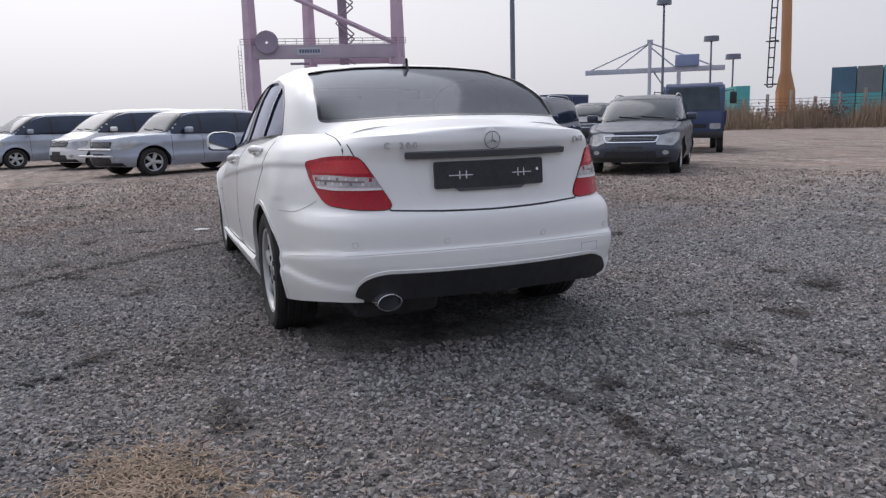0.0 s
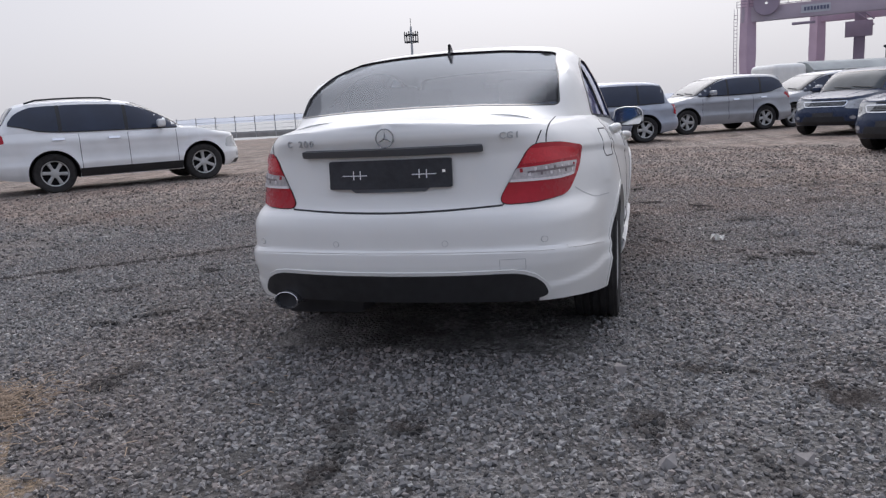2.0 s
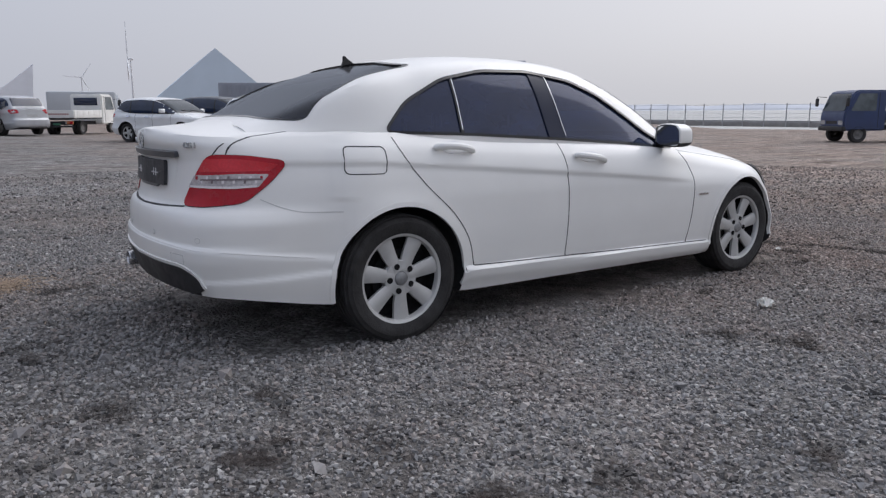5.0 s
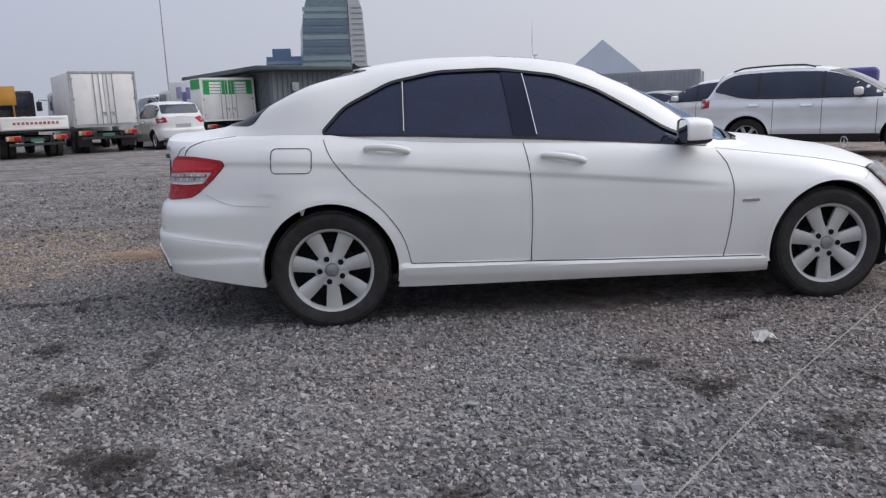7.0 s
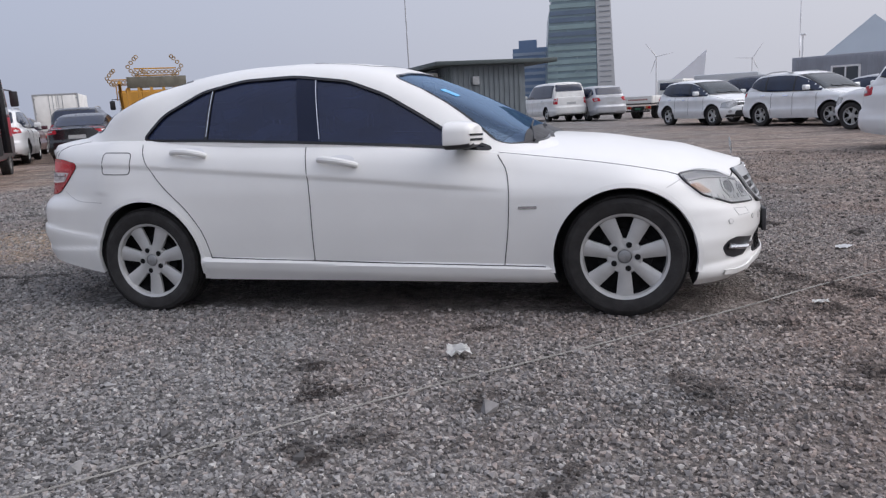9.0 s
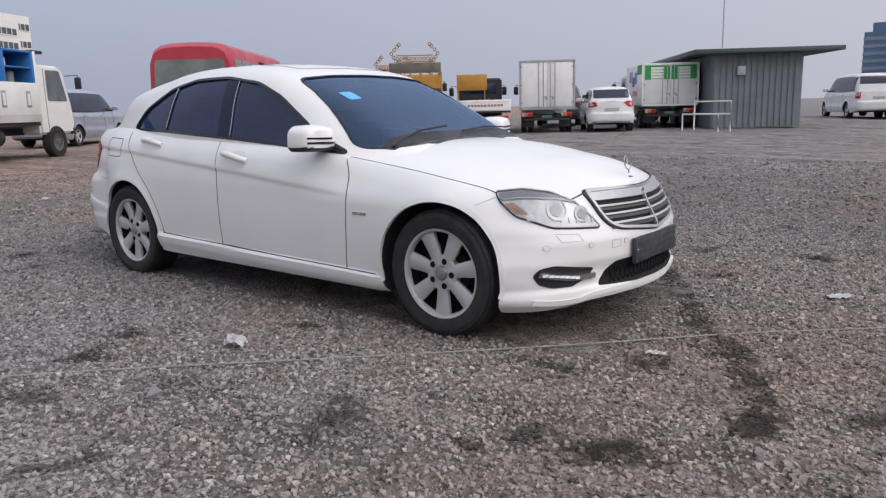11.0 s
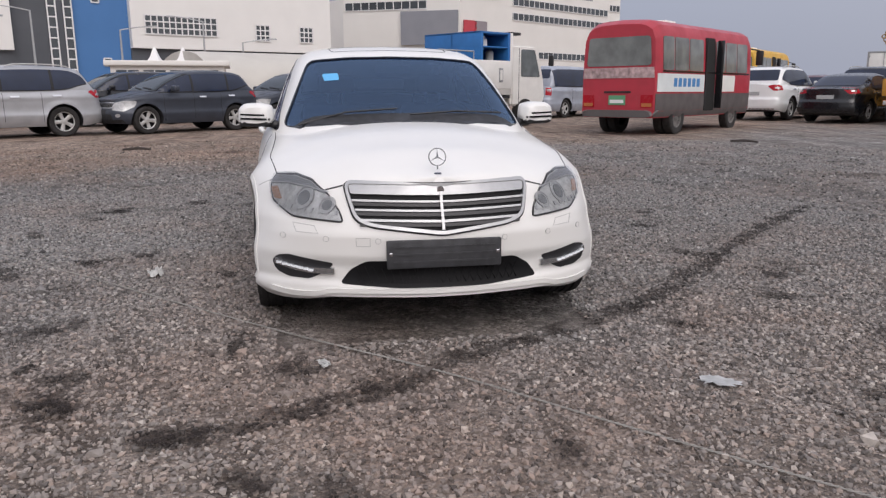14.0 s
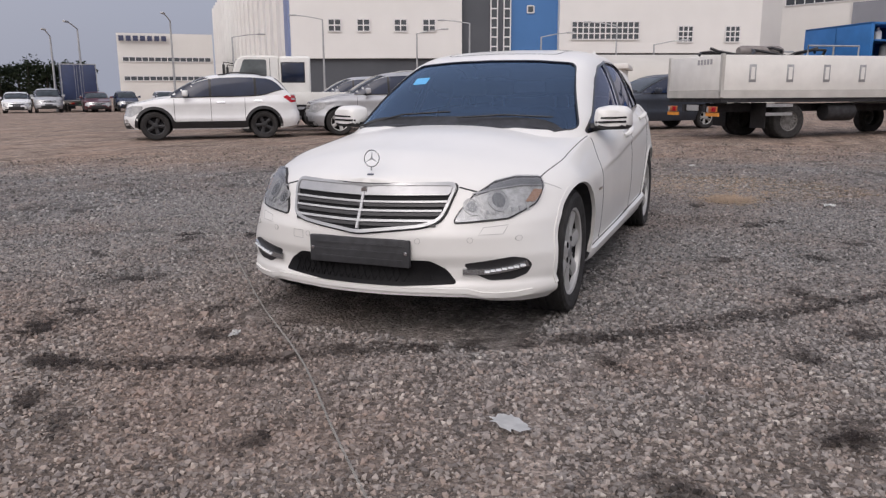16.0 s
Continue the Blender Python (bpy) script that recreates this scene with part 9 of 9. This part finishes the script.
for a, b in zip(rings, rings[1:]):
    for k in range(64):
        bm.faces.new((a[k], b[k], b[(k + 1) % 64], a[(k + 1) % 64]))
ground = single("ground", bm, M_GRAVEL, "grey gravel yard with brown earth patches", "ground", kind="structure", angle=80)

# water of the basin with the far shore
bm = bmesh.new()
bm.faces.new([bm.verts.new(p) for p in ((47.0, -36, -0.35), (2800, -2200, -0.35), (2800, 2600, -0.35), (47.0, 60, -0.35))])
wm = mat("basin_water", (0.16, 0.19, 0.20), 0.16, 0, 0.1, 0.2, 0.5, 1.5, spec=0.8)
single("water", bm, wm, "calm grey harbour water", "water", kind="structure")
rs = np.random.RandomState(5)
bm = bmesh.new()
prev = None
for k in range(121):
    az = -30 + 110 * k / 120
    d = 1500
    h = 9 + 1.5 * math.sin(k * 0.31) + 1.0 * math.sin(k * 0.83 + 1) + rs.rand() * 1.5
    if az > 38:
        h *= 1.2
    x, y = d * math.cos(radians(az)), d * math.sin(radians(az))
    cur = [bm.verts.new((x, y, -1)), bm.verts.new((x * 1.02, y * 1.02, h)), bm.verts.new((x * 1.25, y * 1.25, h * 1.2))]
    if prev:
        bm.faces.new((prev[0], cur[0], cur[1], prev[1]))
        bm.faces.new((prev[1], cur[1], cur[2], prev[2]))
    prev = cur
# the shore's pale bluish colour has the distance haze mixed into it
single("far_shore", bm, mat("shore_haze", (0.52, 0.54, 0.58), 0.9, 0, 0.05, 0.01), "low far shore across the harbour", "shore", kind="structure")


def stone_field(name, places, sizes, material, label):
    """Many small crushed stones, each an irregular solid, joined into one mesh."""
    base = np.array([(math.cos(a), math.sin(a), z) for z, k in ((-0.75, 0), (0.75, 1)) for a in (k * 1.05, k * 1.05 + 2.09, k * 1.05 + 4.19)])
    faces = np.array([(0, 2, 1), (3, 4, 5), (0, 1, 3), (1, 4, 3), (1, 2, 4), (2, 5, 4), (2, 0, 5), (0, 3, 5)])
    n = len(places)
    g = np.random.RandomState(11)
    kinds = []
    for _ in range(24):
        q = base * (1 + 0.5 * (g.rand(6, 1) - 0.5)) * np.array([1.15, 0.55 + 0.4 * g.rand(), 0.5 + 0.4 * g.rand()])
        q[3:, :2] *= 0.65 + 0.4 * g.rand(3, 1)
        kinds.append(q + 0.4 * (g.rand(6, 3) - 0.5))
    kinds = np.array(kinds)
    pick = g.randint(0, 24, n)
    a, b = g.rand(n) * 6.283, (g.rand(n) - 0.5) * 1.4
    ca, sa, cb, sb = np.cos(a), np.sin(a), np.cos(b), np.sin(b)
    v = kinds[pick] * sizes[:, None, None]
    x, y, z = v[..., 0], v[..., 1], v[..., 2]
    y, z = y * cb[:, None] - z * sb[:, None], y * sb[:, None] + z * cb[:, None]
    x, y = x * ca[:, None] - y * sa[:, None], x * sa[:, None] + y * ca[:, None]
    zg = np.array([gh(p[0], p[1]) for p in places])
    co = np.stack([x + places[:, None, 0], y + places[:, None, 1], z + (zg + sizes * 0.34)[:, None]], -1).reshape(-1, 3)
    f = (faces[None] + 6 * np.arange(n)[:, None, None]).reshape(-1, 3)
    me = bpy.data.meshes.new(name)
    me.vertices.add(len(co))
    me.vertices.foreach_set("co", co.ravel())
    me.loops.add(f.size)
    me.loops.foreach_set("vertex_index", f.ravel())
    me.polygons.add(len(f))
    me.polygons.foreach_set("loop_start", np.arange(0, f.size, 3))
    me.polygons.foreach_set("use_smooth", np.zeros(len(f), bool))
    me.update(calc_edges=True)
    me.materials.append(material)
    me.materials.append(M_STONE_DAMP)
    me.polygons.foreach_set("material_index", np.repeat(damp_at(places), 8).astype(np.int32))
    ob = new(name, me)
    return tagged(ob, label, "gravel", kind="stuff")


def stone_material(name="crushed_stone", tone=1.0):
    m = bpy.data.materials.new(name)
    m.use_nodes = True
    n, l = m.node_tree.nodes, m.node_tree.links
    b = n["Principled BSDF"]
    b.inputs["Roughness"].default_value = 0.85
    b.inputs["Specular IOR Level"].default_value = 0.3
    geo, tc = n.new("ShaderNodeNewGeometry"), n.new("ShaderNodeTexCoord")
    r = n.new("ShaderNodeValToRGB")
    stops = [(0.0, (0.055, 0.053, 0.052)), (0.25, (0.135, 0.131, 0.129)), (0.60, (0.210, 0.206, 0.203)), (0.80, (0.215, 0.190, 0.175)), (0.93, (0.250, 0.243, 0.235)), (1.0, (0.335, 0.327, 0.312))]
    while len(r.color_ramp.elements) < len(stops):
        r.color_ramp.elements.new(0.5)
    for e, (p, c) in zip(r.color_ramp.elements, stops):
        e.position, e.color = p, (*c, 1)
    l.new(geo.outputs["Random Per Island"], r.inputs[0])
    nz = n.new("ShaderNodeTexNoise")
    nz.inputs["Scale"].default_value, nz.inputs["Detail"].default_value = 60, 5
    l.new(tc.outputs["Object"], nz.inputs["Vector"])
    mr = n.new("ShaderNodeMapRange")
    mr.inputs[3].default_value, mr.inputs[4].default_value = 0.7 * tone, 1.25 * tone
    l.new(nz.outputs["Fac"], mr.inputs[0])
    # damp earthy spots tint the stones as they tint the ground
    wide = n.new("ShaderNodeTexNoise")
    wide.inputs["Scale"].default_value, wide.inputs["Detail"].default_value, wide.inputs["Roughness"].default_value = 1.3, 7, 0.6
    l.new(tc.outputs["Object"], wide.inputs["Vector"])
    wr = n.new("ShaderNodeMapRange")
    wr.inputs[1].default_value, wr.inputs[2].default_value, wr.inputs[3].default_value, wr.inputs[4].default_value = 0.58, 0.72, 1.0, 0.5
    l.new(wide.outputs["Fac"], wr.inputs[0])
    mu = n.new("ShaderNodeMath")
    mu.operation = "MULTIPLY"
    l.new(mr.outputs[0], mu.inputs[0])
    l.new(wr.outputs[0], mu.inputs[1])
    mx = n.new("ShaderNodeVectorMath")
    mx.operation = "SCALE"
    l.new(r.outputs[0], mx.inputs[0])
    l.new(mu.outputs[0], mx.inputs["Scale"])
    # brown earth clings to them in wide areas
    ew, er, em = n.new("ShaderNodeTexNoise"), n.new("ShaderNodeMapRange"), n.new("ShaderNodeMix")
    ew.inputs["Scale"].default_value, ew.inputs["Detail"].default_value, ew.inputs["Roughness"].default_value = 0.55, 7, 0.6
    l.new(tc.outputs["Object"], ew.inputs["Vector"])
    er.inputs[1].default_value, er.inputs[2].default_value, er.inputs[4].default_value = 0.46, 0.62, 0.75
    l.new(ew.outputs["Fac"], er.inputs[0])
    em.data_type, em.blend_type = "RGBA", "MULTIPLY"
    em.inputs[7].default_value = (0.97, 0.87, 0.82, 1)
    l.new(er.outputs[0], em.inputs[0])
    l.new(mx.outputs[0], em.inputs[6])
    sd = n.new("ShaderNodeVectorMath")
    sd.operation = "SCALE"
    mud = n.new("ShaderNodeMix")
    mud.data_type, mud.blend_type = "RGBA", "MULTIPLY"
    mud.inputs[7].default_value = (1.12, 0.96, 0.84, 1)
    l.new(tan_side(n, l, tc), mud.inputs[0])
    l.new(em.outputs[2], mud.inputs[6])
    l.new(mud.outputs[2], sd.inputs[0])
    l.new(side_tone(n, l, tc), sd.inputs["Scale"])
    l.new(sd.outputs[0], b.inputs["Base Color"])
    return m


M_STONE = stone_material()
M_STONE_DAMP = stone_material("damp_stone", 0.38)
MARKS = [([(-1.1, 4.14), (-0.16, 3.07), (0.98, 1.92), (1.65, 1.25), (1.94, 0.82), (2.19, 0.39), (2.42, -0.02), (2.65, -0.33), (2.84, -0.72), (2.98, -1.1)], 0.115), ([(-2.85, 0.06), (-2.97, 0.02), (-3.1, -0.05), (-3.33, -0.05), (-3.55, -0.08)], 0.085)]
SPOTS = ((2.2, -1.74), (2.33, -1.56), (2.62, -1.5), (0.12, -1.96), (0.64, -1.12), (0.0, -1.72), (0.2, -2.04), (0.35, -2.52), (1.22, -2.62), (-2.04, -2.31), (-1.56, -2.46), (-2.82, -1.04), (-2.21, -1.28), (-2.42, -1.7), (2.91, -1.06), (2.64, -0.36), (-0.12, 1.54), (0.67, 2.01), (2.53, 2.03), (2.6, -1.56), (2.0, 3.3), (-0.5, 3.4), (4.2, -0.9), (-4.2, -1.2), (2.04, -0.92), (2.38, -0.63), (0.52, -2.42), (1.67, -1.83), (-0.86, -2.7), (-2.0, -2.4), (3.25, -0.78), (-1.05, 2.46), (2.12, 1.16), (1.28, 2.2), (3.09, 1.56), (3.25, 0.2), (-1.83, 1.91), (-2.66, 1.22), (-2.77, -1.06), (-3.04, -1.37), (-2.95, -0.23), (-0.44, 2.13), (-1.6, 1.72), (3.4, -0.5), (2.5, 2.0), (1.74, 1.91))
SPOT_SIZE = [(0.12 + 0.11 * ((k * 7) % 5) / 5, 0.055 + 0.06 * ((k * 3) % 4) / 4, k * 1.7) for k in range(len(SPOTS))]


def damp_at(places):
    """Which stones lie in the damp tyre marks and spots, with ragged edges."""
    q = np.random.RandomState(8)
    hit = np.zeros(len(places), bool)
    for line, w in MARKS:
        pts = along(line, 60)
        d = np.full(len(places), 9.0)
        for p in pts:
            d = np.minimum(d, np.hypot(places[:, 0] - p[0], places[:, 1] - p[1]))
        hit |= d < w * (0.15 + 0.6 * q.rand(len(places)))
    for (x, y), (a, b, an) in zip(SPOTS, SPOT_SIZE):
        dx, dy = places[:, 0] - x, places[:, 1] - y
        u, v = dx * math.cos(an) + dy * math.sin(an), -dx * math.sin(an) + dy * math.cos(an)
        hit |= (u / a) ** 2 + (v / b) ** 2 < 0.08 + 0.6 * q.rand(len(places))
    return hit


g = np.random.RandomState(3)


def scatter(n, r0, r1, power=1.0):
    """n places round the saloon, denser towards the ring on which one walks round it."""
    a, r = g.rand(n) * 6.283, r0 + (r1 - r0) * g.rand(n) ** power
    p = np.stack([r * np.cos(a) * 1.12, r * np.sin(a)], 1)
    keep = (np.abs(p[:, 0]) > 2.1) | (np.abs(p[:, 1]) > 0.75)
    return p[keep]


p1 = scatter(230000, 0.8, 4.3, 0.62)
stone_field("gravel_stones", p1, 0.0040 + 0.0098 * g.rand(len(p1)) ** 2.2, M_STONE, "loose grey crushed stones on the yard")
p2 = scatter(90000, 4.2, 11.0, 1.0)
stone_field("gravel_stones", p2, 0.007 + 0.015 * g.rand(len(p2)) ** 2.0, M_STONE, "loose grey crushed stones farther from the saloon")
p3 = scatter(320, 1.5, 6.5, 0.9)
stone_field("gravel_stones", p3, 0.017 + 0.018 * g.rand(len(p3)) ** 2, M_STONE, "larger loose stones among the gravel")


def soft_patch(name, outline, material, z, label, category, seed=0):
    """A thin irregular patch that lies on the ground."""
    rr = random.Random(seed)
    pts = [(x + rr.uniform(-1, 1) * 0.04, y + rr.uniform(-1, 1) * 0.04) for x, y in dense(outline, 0.18)]
    bm = bmesh.new()
    bm.faces.new([bm.verts.new((x, y, gh(x, y) + z)) for x, y in pts])
    bmesh.ops.triangulate(bm, faces=bm.faces)
    return single(name, bm, material, label, category, kind="stuff")


def stain_material(name, color, scale=6.0, cut=(0.42, 0.62), most=0.65):
    m = bpy.data.materials.new(name)
    m.use_nodes = True
    n, l = m.node_tree.nodes, m.node_tree.links
    b = n["Principled BSDF"]
    b.inputs["Base Color"].default_value, b.inputs["Roughness"].default_value = (*color, 1), 0.95
    tc, nz, nz2 = n.new("ShaderNodeTexCoord"), n.new("ShaderNodeTexNoise"), n.new("ShaderNodeTexNoise")
    nz.inputs["Scale"].default_value, nz.inputs["Detail"].default_value, nz.inputs["Roughness"].default_value = scale, 8, 0.65
    nz2.inputs["Scale"].default_value, nz2.inputs["Detail"].default_value = scale * 9, 3
    mr, ad = n.new("ShaderNodeMapRange"), n.new("ShaderNodeMath")
    ad.operation = "MULTIPLY_ADD"
    ad.inputs[1].default_value, ad.inputs[2].default_value = 0.35, 0.0
    l.new(tc.outputs["Object"], nz.inputs["Vector"])
    l.new(tc.outputs["Object"], nz2.inputs["Vector"])
    l.new(nz2.outputs["Fac"], ad.inputs[0])
    su = n.new("ShaderNodeMath")
    su.operation = "ADD"
    l.new(nz.outputs["Fac"], su.inputs[0])
    l.new(ad.outputs[0], su.inputs[1])
    mr.inputs[1].default_value, mr.inputs[2].default_value, mr.inputs[3].default_value, mr.inputs[4].default_value = cut[0] + 0.17, cut[1] + 0.17, 0.0, most
    l.new(su.outputs[0], mr.inputs[0])
    l.new(mr.outputs[0], b.inputs["Alpha"])
    return m


M_DAMP = stain_material("damp_earth", (0.024, 0.016, 0.013), 8.0, (0.44, 0.64), 0.65)
M_STRAWBED = stain_material("straw_dust", (0.36, 0.26, 0.165), 5.0, (0.42, 0.66), 0.62)


def track(line, w, seed):
    pts = [tuple(p) for p in along(line, 24)]
    rr = random.Random(seed)
    left, right = [], []
    for i, p in enumerate(pts):
        a, b = Vector(pts[max(i - 1, 0)]), Vector(pts[min(i + 1, len(pts) - 1)])
        d = (b - a).normalized()
        s = Vector((-d.y, d.x)) * w * (0.5 + 0.3 * rr.random())
        left.append(tuple(Vector(p) + s))
        right.append(tuple(Vector(p) - s))
    return left + right[::-1]


soft_patch("tyre_mark", track(*MARKS[0], 1), M_DAMP, 0.010, "dark damp curved tyre mark in the gravel", "tyre mark", 1)
soft_patch("tyre_mark", track(*MARKS[1], 2), M_DAMP, 0.012, "dark damp streak behind the saloon", "tyre mark", 2)
for k, (x, y) in enumerate(SPOTS):
    a, b, an = SPOT_SIZE[k]
    o = [(x + a * math.cos(t) * math.cos(an) - b * math.sin(t) * math.sin(an), y + a * math.cos(t) * math.sin(an) + b * math.sin(t) * math.cos(an)) for t in np.linspace(0, 6.283, 14, False)]
    soft_patch("damp_spot", o, M_DAMP, 0.009 + 0.0004 * k, "dark damp spot in the gravel", "stain", k)
soft_patch("straw_bed", [(-2.95, 1.35), (-2.85, 1.6), (-3.05, 1.82), (-3.3, 1.72), (-3.42, 1.45), (-3.2, 1.28)], M_STRAWBED, 0.0066, "heap of tan straw behind the saloon", "straw", 5)
soft_patch("straw_bed", [(-3.0, 1.3), (-3.3, 1.15), (-3.6, 0.5), (-4.6, 0.1), (-5.4, 0.3), (-5.6, 1.6), (-5.2, 2.6), (-4.2, 3.2), (-3.4, 2.3), (-2.95, 1.75)], M_STRAWBED, 0.007, "scattered tan straw dust", "straw", 3)
bm = bmesh.new()
rr = random.Random(9)
for k in range(2600):
    cx, cy, sp = ((-4.3, 1.4, 0.75), (-3.1, 1.52, 0.17))[k % 5 < 3]
    x, y, a, ln = cx + rr.gauss(0, sp), cy + rr.gauss(0, sp * 0.7), rr.uniform(0, 6.283), rr.uniform(0.02, 0.06)
    z = gh(x, y) + rr.uniform(0.012, 0.035)
    d, s = Vector((math.cos(a) * ln, math.sin(a) * ln, rr.uniform(-0.012, 0.012))), Vector((-math.sin(a), math.cos(a), 0)) * 0.002
    p = Vector((x, y, z))
    v = [bm.verts.new(q) for q in (p + s, p - s, p + d - s, p + d + s, p + d / 2 + Vector((0, 0, 0.004)))]
    bm.faces.new((v[0], v[1], v[4]))
    bm.faces.new((v[1], v[2], v[4]))
    bm.faces.new((v[2], v[3], v[4]))
    bm.faces.new((v[3], v[0], v[4]))
single("loose_straw", bm, mat("straw", (0.33, 0.25, 0.18), 0.8, 0, 0.2, 30), "loose dry straw on the gravel", "straw", kind="stuff")

# rope lying on the ground
def twisted(line, r, name, label):
    pts = along(line, 1000)
    bm = bmesh.new()
    for ph in (0, math.pi):
        tubes([(x + r * 0.8 * math.cos(i * 0.9 + ph), y + r * 0.8 * math.sin(i * 0.9 + ph), gh(x, y) + 0.008 + r * (1 + 0.5 * math.sin(i * 0.9 + ph))) for i, (x, y) in enumerate(pts)], r=r * 0.7, n=4, bm=bm)
    return single(name, bm, mat("rope_fibre", (0.27, 0.26, 0.24), 0.9, 0, 0.25, 40), label, "rope")


twisted([(-1.45, -4.0), (-0.86, -3.4), (-0.1, -2.63), (0.5, -2.03), (1.19, -1.39), (1.9, -0.72), (2.58, -0.03), (3.1, 0.42), (3.5, 0.78), (3.9, 1.15)], 0.0033, "rope", "thin twisted grey rope lying straight across the gravel")


# litter
def scrap(x, y, sx, sy, hgt, az, seed, material, label, name="paper_scrap", cat="litter"):
    rr = random.Random(seed)
    bm = bmesh.new()
    n = 6
    grid = [[bm.verts.new((sx * (i / n - 0.5 + rr.uniform(-0.06, 0.06)), sy * (j / n - 0.5 + rr.uniform(-0.06, 0.06)), 0.015 + hgt * rr.random())) for j in range(n + 1)] for i in range(n + 1)]
    for i in range(n):
        for j in range(n):
            if (i in (0, n - 1) and j in (0, n - 1)) and rr.random() < 0.6:
                continue
            bm.faces.new((grid[i][j], grid[i + 1][j], grid[i + 1][j + 1], grid[i][j + 1]))
    bmesh.ops.solidify(bm, geom=bm.faces[:], thickness=0.002)
    return single(name, bm, material, label, cat, pose(x, y, gh(x, y), 0, 0, az), "litter")


M_PAPER = mat("paper_white", (0.78, 0.78, 0.76), 0.8, 0, 0.06, 20)
scrap(0.655, -1.525, 0.11, 0.085, 0.05, 25, 1, M_PAPER, "crumpled white paper scrap on the gravel")
scrap(2.84, 0.95, 0.15, 0.09, 0.012, 60, 2, mat("tape_white", (0.72, 0.73, 0.73), 0.7, 0, 0.15, 25), "flat torn white plastic scrap pressed into the gravel", "plastic_scrap")
scrap(2.37, -0.54, 0.09, 0.04, 0.012, 20, 4, M_PAPER, "small white paper strip on the gravel")
scrap(-2.95, 2.43, 0.10, 0.07, 0.03, 70, 5, M_PAPER, "small crumpled white paper on the gravel")
scrap(-6.7, 0.91, 0.12, 0.08, 0.03, 10, 6, M_PAPER, "white paper scrap by the straw")
scrap(-7.6, -0.75, 0.14, 0.08, 0.03, 30, 7, M_PAPER, "white paper scrap beyond the straw")
for x, y, az, ln in ((-9.5, -3.8, 100, 0.5), (-8.6, 8.1, 40, 0.55)):
    single("wood_stick", tubes([(-ln / 2, 0, 0.03), (0, 0.02, 0.05), (ln / 2, 0, 0.03)], r=[0.02, 0.03, 0.018], n=6), mat("dark_wood", (0.05, 0.04, 0.035), 0.8, 0, 0.3, 20), "dark broken stick on the gravel", "stick", pose(x, y, gh(x, y), 0, 0, az), "sticks")


# ---- plants ----
def leaf_cloud(bm, c, r, n, size, rr, flat=0.7):
    """Small leaf blades in an uneven clump."""
    for _ in range(n):
        d = Vector((rr.gauss(0, 1), rr.gauss(0, 1), rr.gauss(0, 1) * flat))
        d = d.normalized() * r * rr.random() ** 0.4
        p = Vector(c) + d
        u = Vector((rr.gauss(0, 1), rr.gauss(0, 1), rr.gauss(0, 1))).normalized() * size * rr.uniform(0.6, 1.4)
        v = u.orthogonal().normalized() * size * 0.45
        bm.faces.new([bm.verts.new(q) for q in (p - u, p + v, p + u, p - v)])


M_TREE = mat("tree_leaf", (0.035, 0.055, 0.030), 0.8, 0, 0.4, 0.5)
M_BARK = mat("bark", (0.06, 0.05, 0.04), 0.9, 0, 0.3, 8)
rr = random.Random(21)
for k in range(12):
    c = Vector((-66.5 - 0.9 * k, -94.7 + 0.75 * k, 0)) * rr.uniform(0.97, 1.06)
    h = rr.uniform(5.0, 6.6)
    t = thing("tree", pose(c.x, c.y, 0), "dark evergreen tree in a far windbreak", "tree", "windbreak trees")
    part("trunk", tubes([(0, 0, 0), (0.1, 0, h * 0.5), (0, 0.1, h * 0.9)], r=[0.25, 0.18, 0.05], n=6), M_BARK, t)
    bm = bmesh.new()
    for j in range(9):
        leaf_cloud(bm, (rr.uniform(-1.6, 1.6), rr.uniform(-1.6, 1.6), h * rr.uniform(0.3, 0.95)), rr.uniform(0.8, 1.5), 90, 0.28, rr)
    part("crown", bm, M_TREE, t)
bm = bmesh.new()
for k in range(5200):
    u = rr.random()
    p = spot(-34.5 - 28 * u, 50 + rr.uniform(-4, 5))
    h = rr.uniform(0.4, 1.5) * (0.5 + 0.9 * abs(math.sin(u * 19)) )
    a = rr.uniform(0, 6.283)
    s = Vector((math.cos(a), math.sin(a), 0)) * 0.03
    tip = Vector((rr.gauss(0, 0.25), rr.gauss(0, 0.25), h))
    q = [bm.verts.new(p + w) for w in (s, -s, tip * 0.6 - s * 0.7, tip, tip * 0.6 + s * 0.7)]
    bm.faces.new(q)
single("dry_grass", bm, mat("dry_grass", (0.22, 0.16, 0.11), 0.9, 0, 0.35, 2), "tall dry brown grass along the fence", "grass", kind="stuff")
bm = bmesh.new()
for k in range(60):
    u = rr.random()
    p = spot(-36 - 24 * u, 53 + rr.uniform(-3, 4), rr.uniform(0.4, 1.3))
    leaf_cloud(bm, p, rr.uniform(0.5, 1.1), 70, 0.10, rr)
single("dry_scrub", bm, mat("dry_scrub", (0.16, 0.10, 0.08), 0.9, 0, 0.35, 2), "reddish brown dry scrub by the fence", "scrub", kind="stuff")
